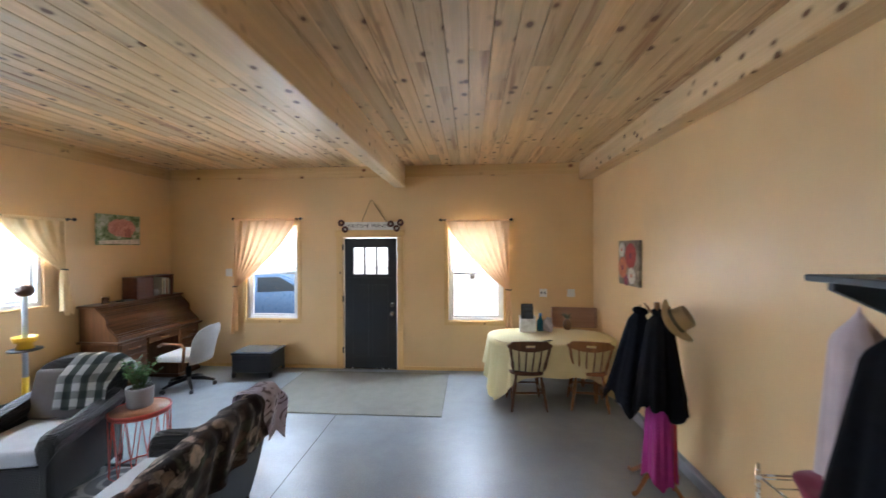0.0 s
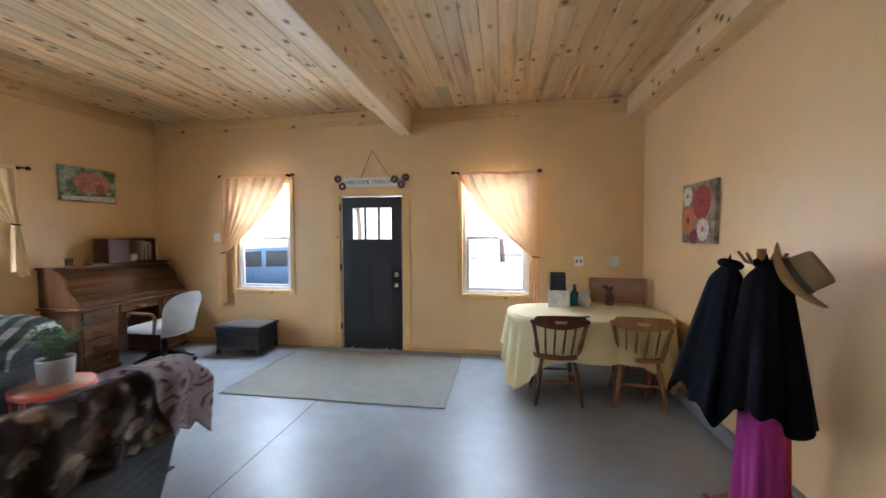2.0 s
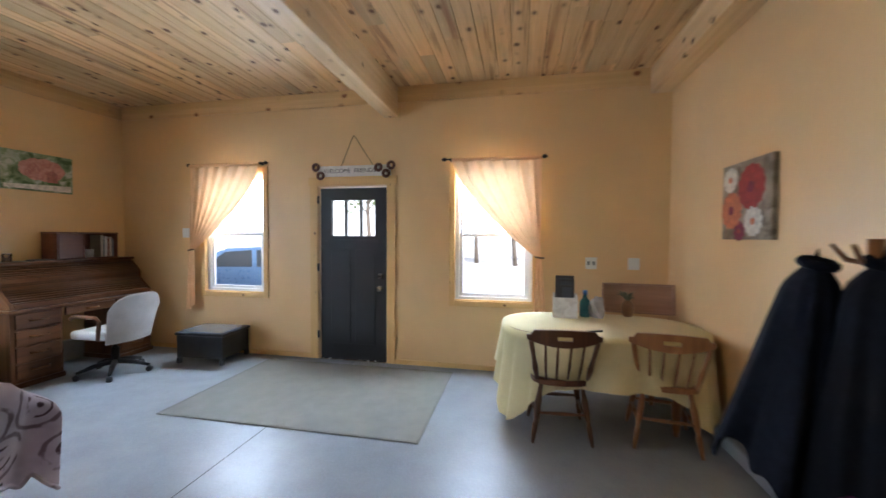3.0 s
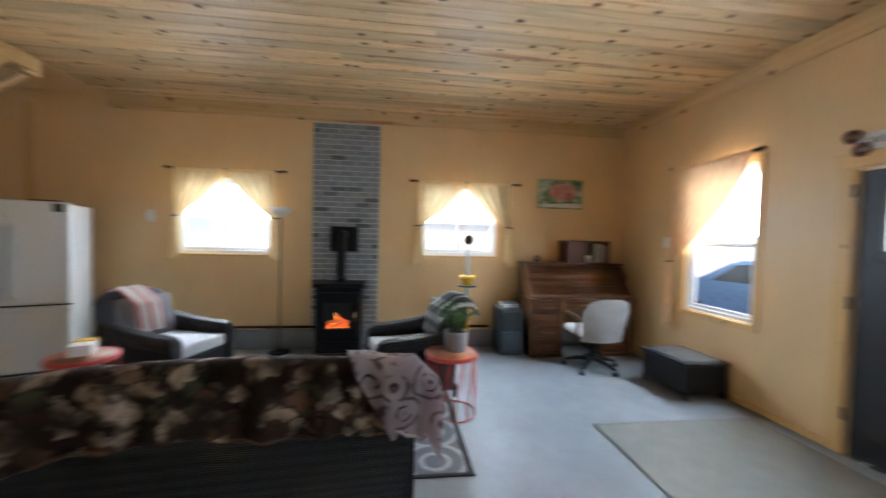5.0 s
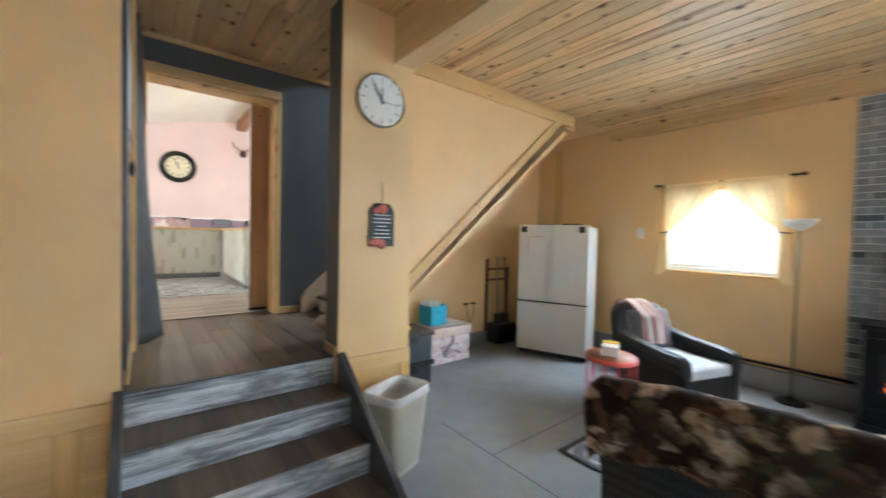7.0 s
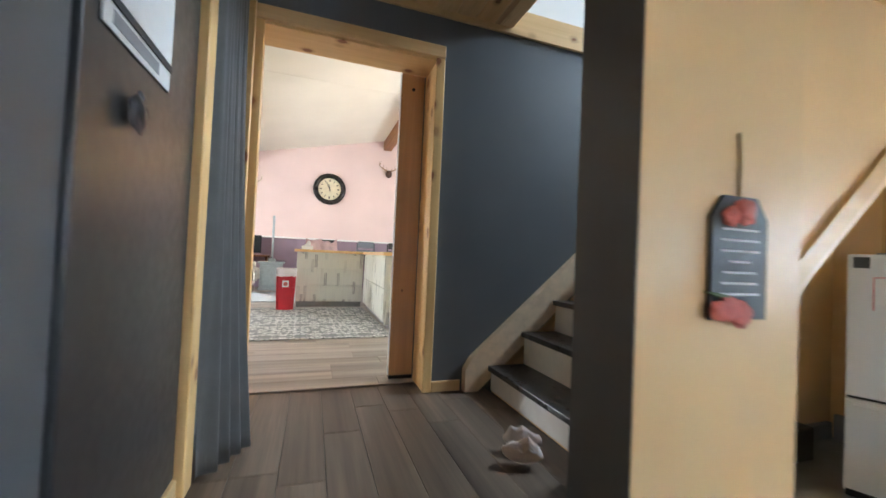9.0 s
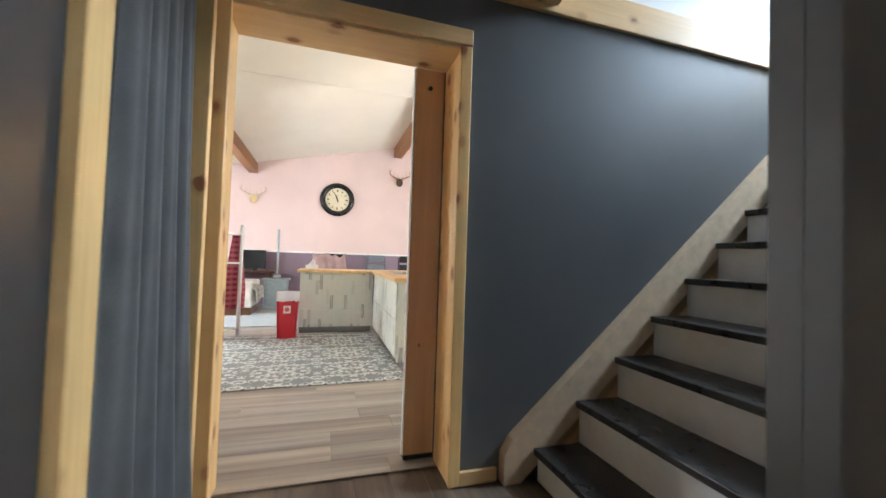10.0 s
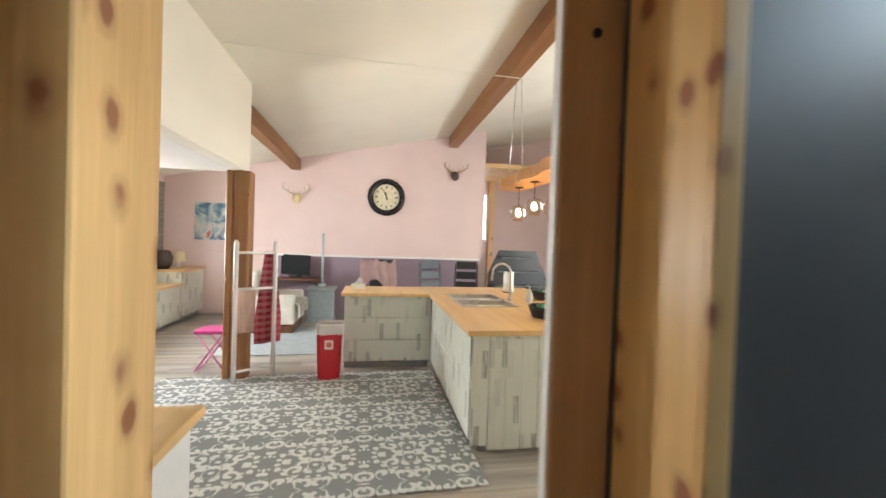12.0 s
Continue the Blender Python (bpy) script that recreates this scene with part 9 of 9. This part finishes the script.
far_chair(0.30, 0, BLACK_PLASTIC, "black chair under a pale pink throw")
far_chair(-0.72, 18, plain("slate_chair_paint", (0.10, 0.115, 0.14), 0.5), "slate grey slat-backed chair")
far_chair(-1.32, -12, BLACK_PLASTIC, "black slat-backed chair near the far wall")
pt = thing("pink_throw", pose(0.34, -8.2, KZ), "pale pink fleece hung over a chair back", "throw")
bm = BM()


def fleece(u, v):
    x = -0.34 + 0.68 * u + 0.05 * math.sin(v * 3)
    s_ = v * 0.95 - 0.40
    sag = 0.05 * math.sin(math.pi * u) + 0.03 * math.sin(u * 9)
    z = 1.20 - sag - abs(s_) * (0.85 + 0.2 * math.sin(u * 7))
    y = -0.30 + (0.07 if s_ > 0 else -0.07) * min(1, abs(s_) * 9) + 0.018 * math.sin(u * 22 + v * 3) + (0.16 * s_ if s_ > 0 else 0.05 * s_)
    return (x, y, z)


sheet(bm, 40, 26, fleece, 0.010)
part("cloth", bm, cloth("pale_pink_fleece", (0.70, 0.50, 0.49)), pt)
fl = thing("grey_blue_mat", pose(1.6, -7.0, KZ + 0.0005), "plain grey blue rug in the sitting area", "rug")
part("rug_body", one(box, -0.9, 0.9, -0.8, 0.8, 0, 0.008, 0.002), cloth("grey_blue_rug", (0.36, 0.41, 0.44)), fl)
stl = thing("pink_stool", pose(2.25, -5.75, KZ), "magenta folding stool behind the post", "stool")
part("seat", one(box, -0.17, 0.17, -0.15, 0.15, 0.42, 0.46, 0.015, 2), plain("magenta_plastic", (0.60, 0.06, 0.30), 0.4), stl)
for s in (-1, 1):
    bm = BM()
    tube(bm, [(s * 0.15, -0.14, 0.01), (-s * 0.13, -0.14, 0.42)], 0.010, 8)
    tube(bm, [(s * 0.15, 0.14, 0.01), (-s * 0.13, 0.14, 0.42)], 0.010, 8)
    tube(bm, [(s * 0.15, -0.14, 0.012), (s * 0.15, 0.14, 0.012)], 0.010, 8)
    part("leg_frame", bm, plain("pink_metal", (0.62, 0.20, 0.42), 0.35), stl)


# hanging lamp board with bulbs
def pendant_board():
    ob = thing("pendant_board", pose(-1.38, -5.0, 3.02), "live-edge board hung on chains with glass bulbs", "pendant lamp")
    LIVE = timber("live_edge_wood", (0.50, 0.26, 0.10), (0.34, 0.16, 0.06), "y", 0.1, 0.45)
    bm = BM()
    outline = []
    for k in range(13):
        y = -1.1 + 2.2 * k / 12
        outline.append((0.17 + 0.03 * math.sin(k * 1.7), y))
    for k in range(12, -1, -1):
        y = -1.1 + 2.2 * k / 12
        outline.append((-0.17 + 0.02 * math.sin(k * 2.1), y))
    prism(bm, outline, "z", 0, 0.13)
    part("board", bm, LIVE, ob)
    GLOBE = glass("bulb_globe", (1.0, 0.93, 0.82))
    HOT = emit("warm_filament", (1.0, 0.62, 0.25), 40.0)
    for y, drop in ((-0.75, 0.34), (-0.25, 0.30), (0.25, 0.36), (0.75, 0.32)):
        bm = BM()
        tube(bm, [(0, y, 0.0), (0, y, -0.012)], 0.055, 16)
        part("canopy", bm, BLACK_IRON, ob)
        bm = BM()
        tube(bm, [(0, y, -0.01), (0, y, -drop + 0.09)], 0.004, 6)
        part("cord", bm, BLACK_IRON, ob)
        bm = BM()
        lathe(bm, [(0.02, 0.10), (0.07, 0.085), (0.105, 0.025), (0.10, -0.05), (0.06, -0.10), (0.0, -0.115)], (0, y, -drop), 20)
        g_ = part("globe", bm, GLOBE, ob, "clear glass globe")
        g_.visible_shadow = False
        bm = BM()
        lathe(bm, [(0, -0.04), (0.022, -0.03), (0.03, 0.0), (0.018, 0.045), (0, 0.05)], (0, y, -drop), 14)
        part("bulb", bm, HOT, g_, "glowing warm bulb")
    for x, y in ((0.1, -0.9), (-0.1, -0.9), (0.1, 0.9), (-0.1, 0.9)):
        bm = BM()
        tube(bm, [(x, y, 0.09), (x * 0.3, y, SLOPE(-1.38) - 3.02)], 0.006, 6)
        part("chain", bm, CHROME, ob)


pendant_board()

# back passage
setting("door_frame", one(box, -2.75, -2.62, -11.2, -11.1, KZ, 4.0, 0.004), PINE_Z, "pine door casing in the back passage", "trim")
setting("door_frame", one(box, -2.05, -1.93, -11.2, -11.1, KZ, 4.0, 0.004), PINE_Z, "pine door casing in the back passage", "trim")
setting("passage_ceiling", one(box, -4.2, -1.93, -11.2, -9.3, 4.0, 4.1), PINE_X, "pine ceiling of the back passage", "ceiling")
wl_ = thing("passage_window", pose(-2.34, -11.19, 3.0), "narrow window with a self-glowing pane in the back passage", "window")
# The pane glows itself in place of daylight; the wall behind is closed.
part("pane", one(box, -0.2, 0.2, 0.01, 0.03, -0.6, 0.6), emit("self_glowing_pane", (0.9, 0.95, 1.0), 3.0), wl_)
for a in ((-0.26, -0.2, -0.66, 0.66), (0.2, 0.26, -0.66, 0.66)):
    part("stile", one(box, a[0], a[1], 0.0, 0.05, a[2], a[3], 0.004), WHITE, wl_)
bs = thing("black_stair_shelf", pose(-2.6, -8.9, KZ), "black stepped shelf unit against the passage", "shelf")
bm = BM()
prism(bm, [(-0.75, 0), (0.62, 0), (0.62, 0.9), (0.38, 1.42), (-0.45, 1.42), (-0.75, 0.75)], "y", -0.06, 0.0)
part("back_panel", bm, BLACK_PLASTIC, bs)
for i in range(4):
    part("shelf_edge", one(box, -0.62 + 0.08 * i, 0.60 - 0.07 * i, 0.001, 0.30 - 0.05 * i, 0.35 + 0.3 * i, 0.375 + 0.3 * i, 0.004), BLACK_PLASTIC, bs)
    part("edge_strip", one(box, -0.62 + 0.08 * i, 0.60 - 0.07 * i, 0.301 - 0.05 * i, 0.306 - 0.05 * i, 0.355 + 0.3 * i, 0.372 + 0.3 * i), CURB, bs)


# ---- pieces of walls and floors ----
def brick_panel():
    ob = solid("brick_panel", one(box, XW + 0.001, XW + 0.008, 2.125, 2.985, 0.02, 2.96), plain("pale_mortar", (0.62, 0.62, 0.62), 0.9, 0, 0.1, 30, 0.3), "grey brick panel behind the stove", "brick panel", "structure")
    m = Nodes("grey_blue_brick")
    rnd = m.add("ObjectInfo").outputs["Random"]
    col = m.ramp(rnd, [(0.0, (0.09, 0.10, 0.115)), (0.09, (0.10, 0.115, 0.13)), (0.13, (0.23, 0.25, 0.265)), (0.9, (0.29, 0.31, 0.325)), (1.0, (0.34, 0.355, 0.365))])
    f = m.noise(m.coord((1, 1, 1), objrand=20.0), 35, 5)
    col = m.mix(m.ramp(f, [(0.4, (0, 0, 0)), (0.7, (0.4,) * 3)]), col, (0.19, 0.20, 0.21))
    m.bump(f, 0.4, 0.004)
    mat_ = m.done(col, 0.75, 0, 0.3)
    H, L, J = 0.058, 0.205, 0.010
    meshes = {}

    def brick(l):
        k = round(l, 3)
        if k not in meshes:
            meshes[k] = mesh_of("brick", one(box, 0, 0.014, 0, k, 0, H, 0.003), mat_)
        return meshes[k]
    z, row = 0.03, 0
    while z + H < 2.96:
        y = 2.13
        first = L if row % 2 == 0 else (L - J) / 2
        l = first
        while y < 2.97:
            l = min(l, 2.98 - y)
            if l > 0.03:
                b = new("brick", brick(l))
                b.parent = ob
                b.location = (XW + 0.009, y, z)
            y += l + J
            l = L
        z += H + J
        row += 1


brick_panel()


def planks(parent_name, material, x0, x1, y0, y1, z, w, long, along, seed, label):
    base = bpy.data.objects[parent_name]
    r = random.Random(seed)
    meshes = {}

    def piece(l):
        k = round(l, 2)
        if k not in meshes:
            meshes[k] = mesh_of("plank", one(box, 0, k - 0.0015, 0, w - 0.0015, 0, 0.006, 0.0012) if along == "x" else one(box, 0, w - 0.0015, 0, k - 0.0015, 0, 0.006, 0.0012), material)
        return meshes[k]
    a0, a1, b0, b1 = (x0, x1, y0, y1) if along == "x" else (y0, y1, x0, x1)
    b = b0
    while b < b1 - w * 0.5:
        a = a0
        l = round(r.uniform(0.3, 1.0) * long, 1)
        while a < a1 - 0.02:
            l = min(l, a1 - a)
            p = new("plank", piece(l))
            p.parent = base
            p.location = (a, b, z) if along == "x" else (b, a, z)
            a += l
            l = long
        b += w


planks("landing_base", LVP, -0.60, 1.03, -1.87, 0.03, LAND - 0.0115, 0.18, 1.2, "y", 4, "")
planks("floor_kitchen", LVP_KITCHEN, -1.9, 4.4, -9.0, -1.88, KZ - 0.0075, 0.18, 1.2, "x", 6, "")
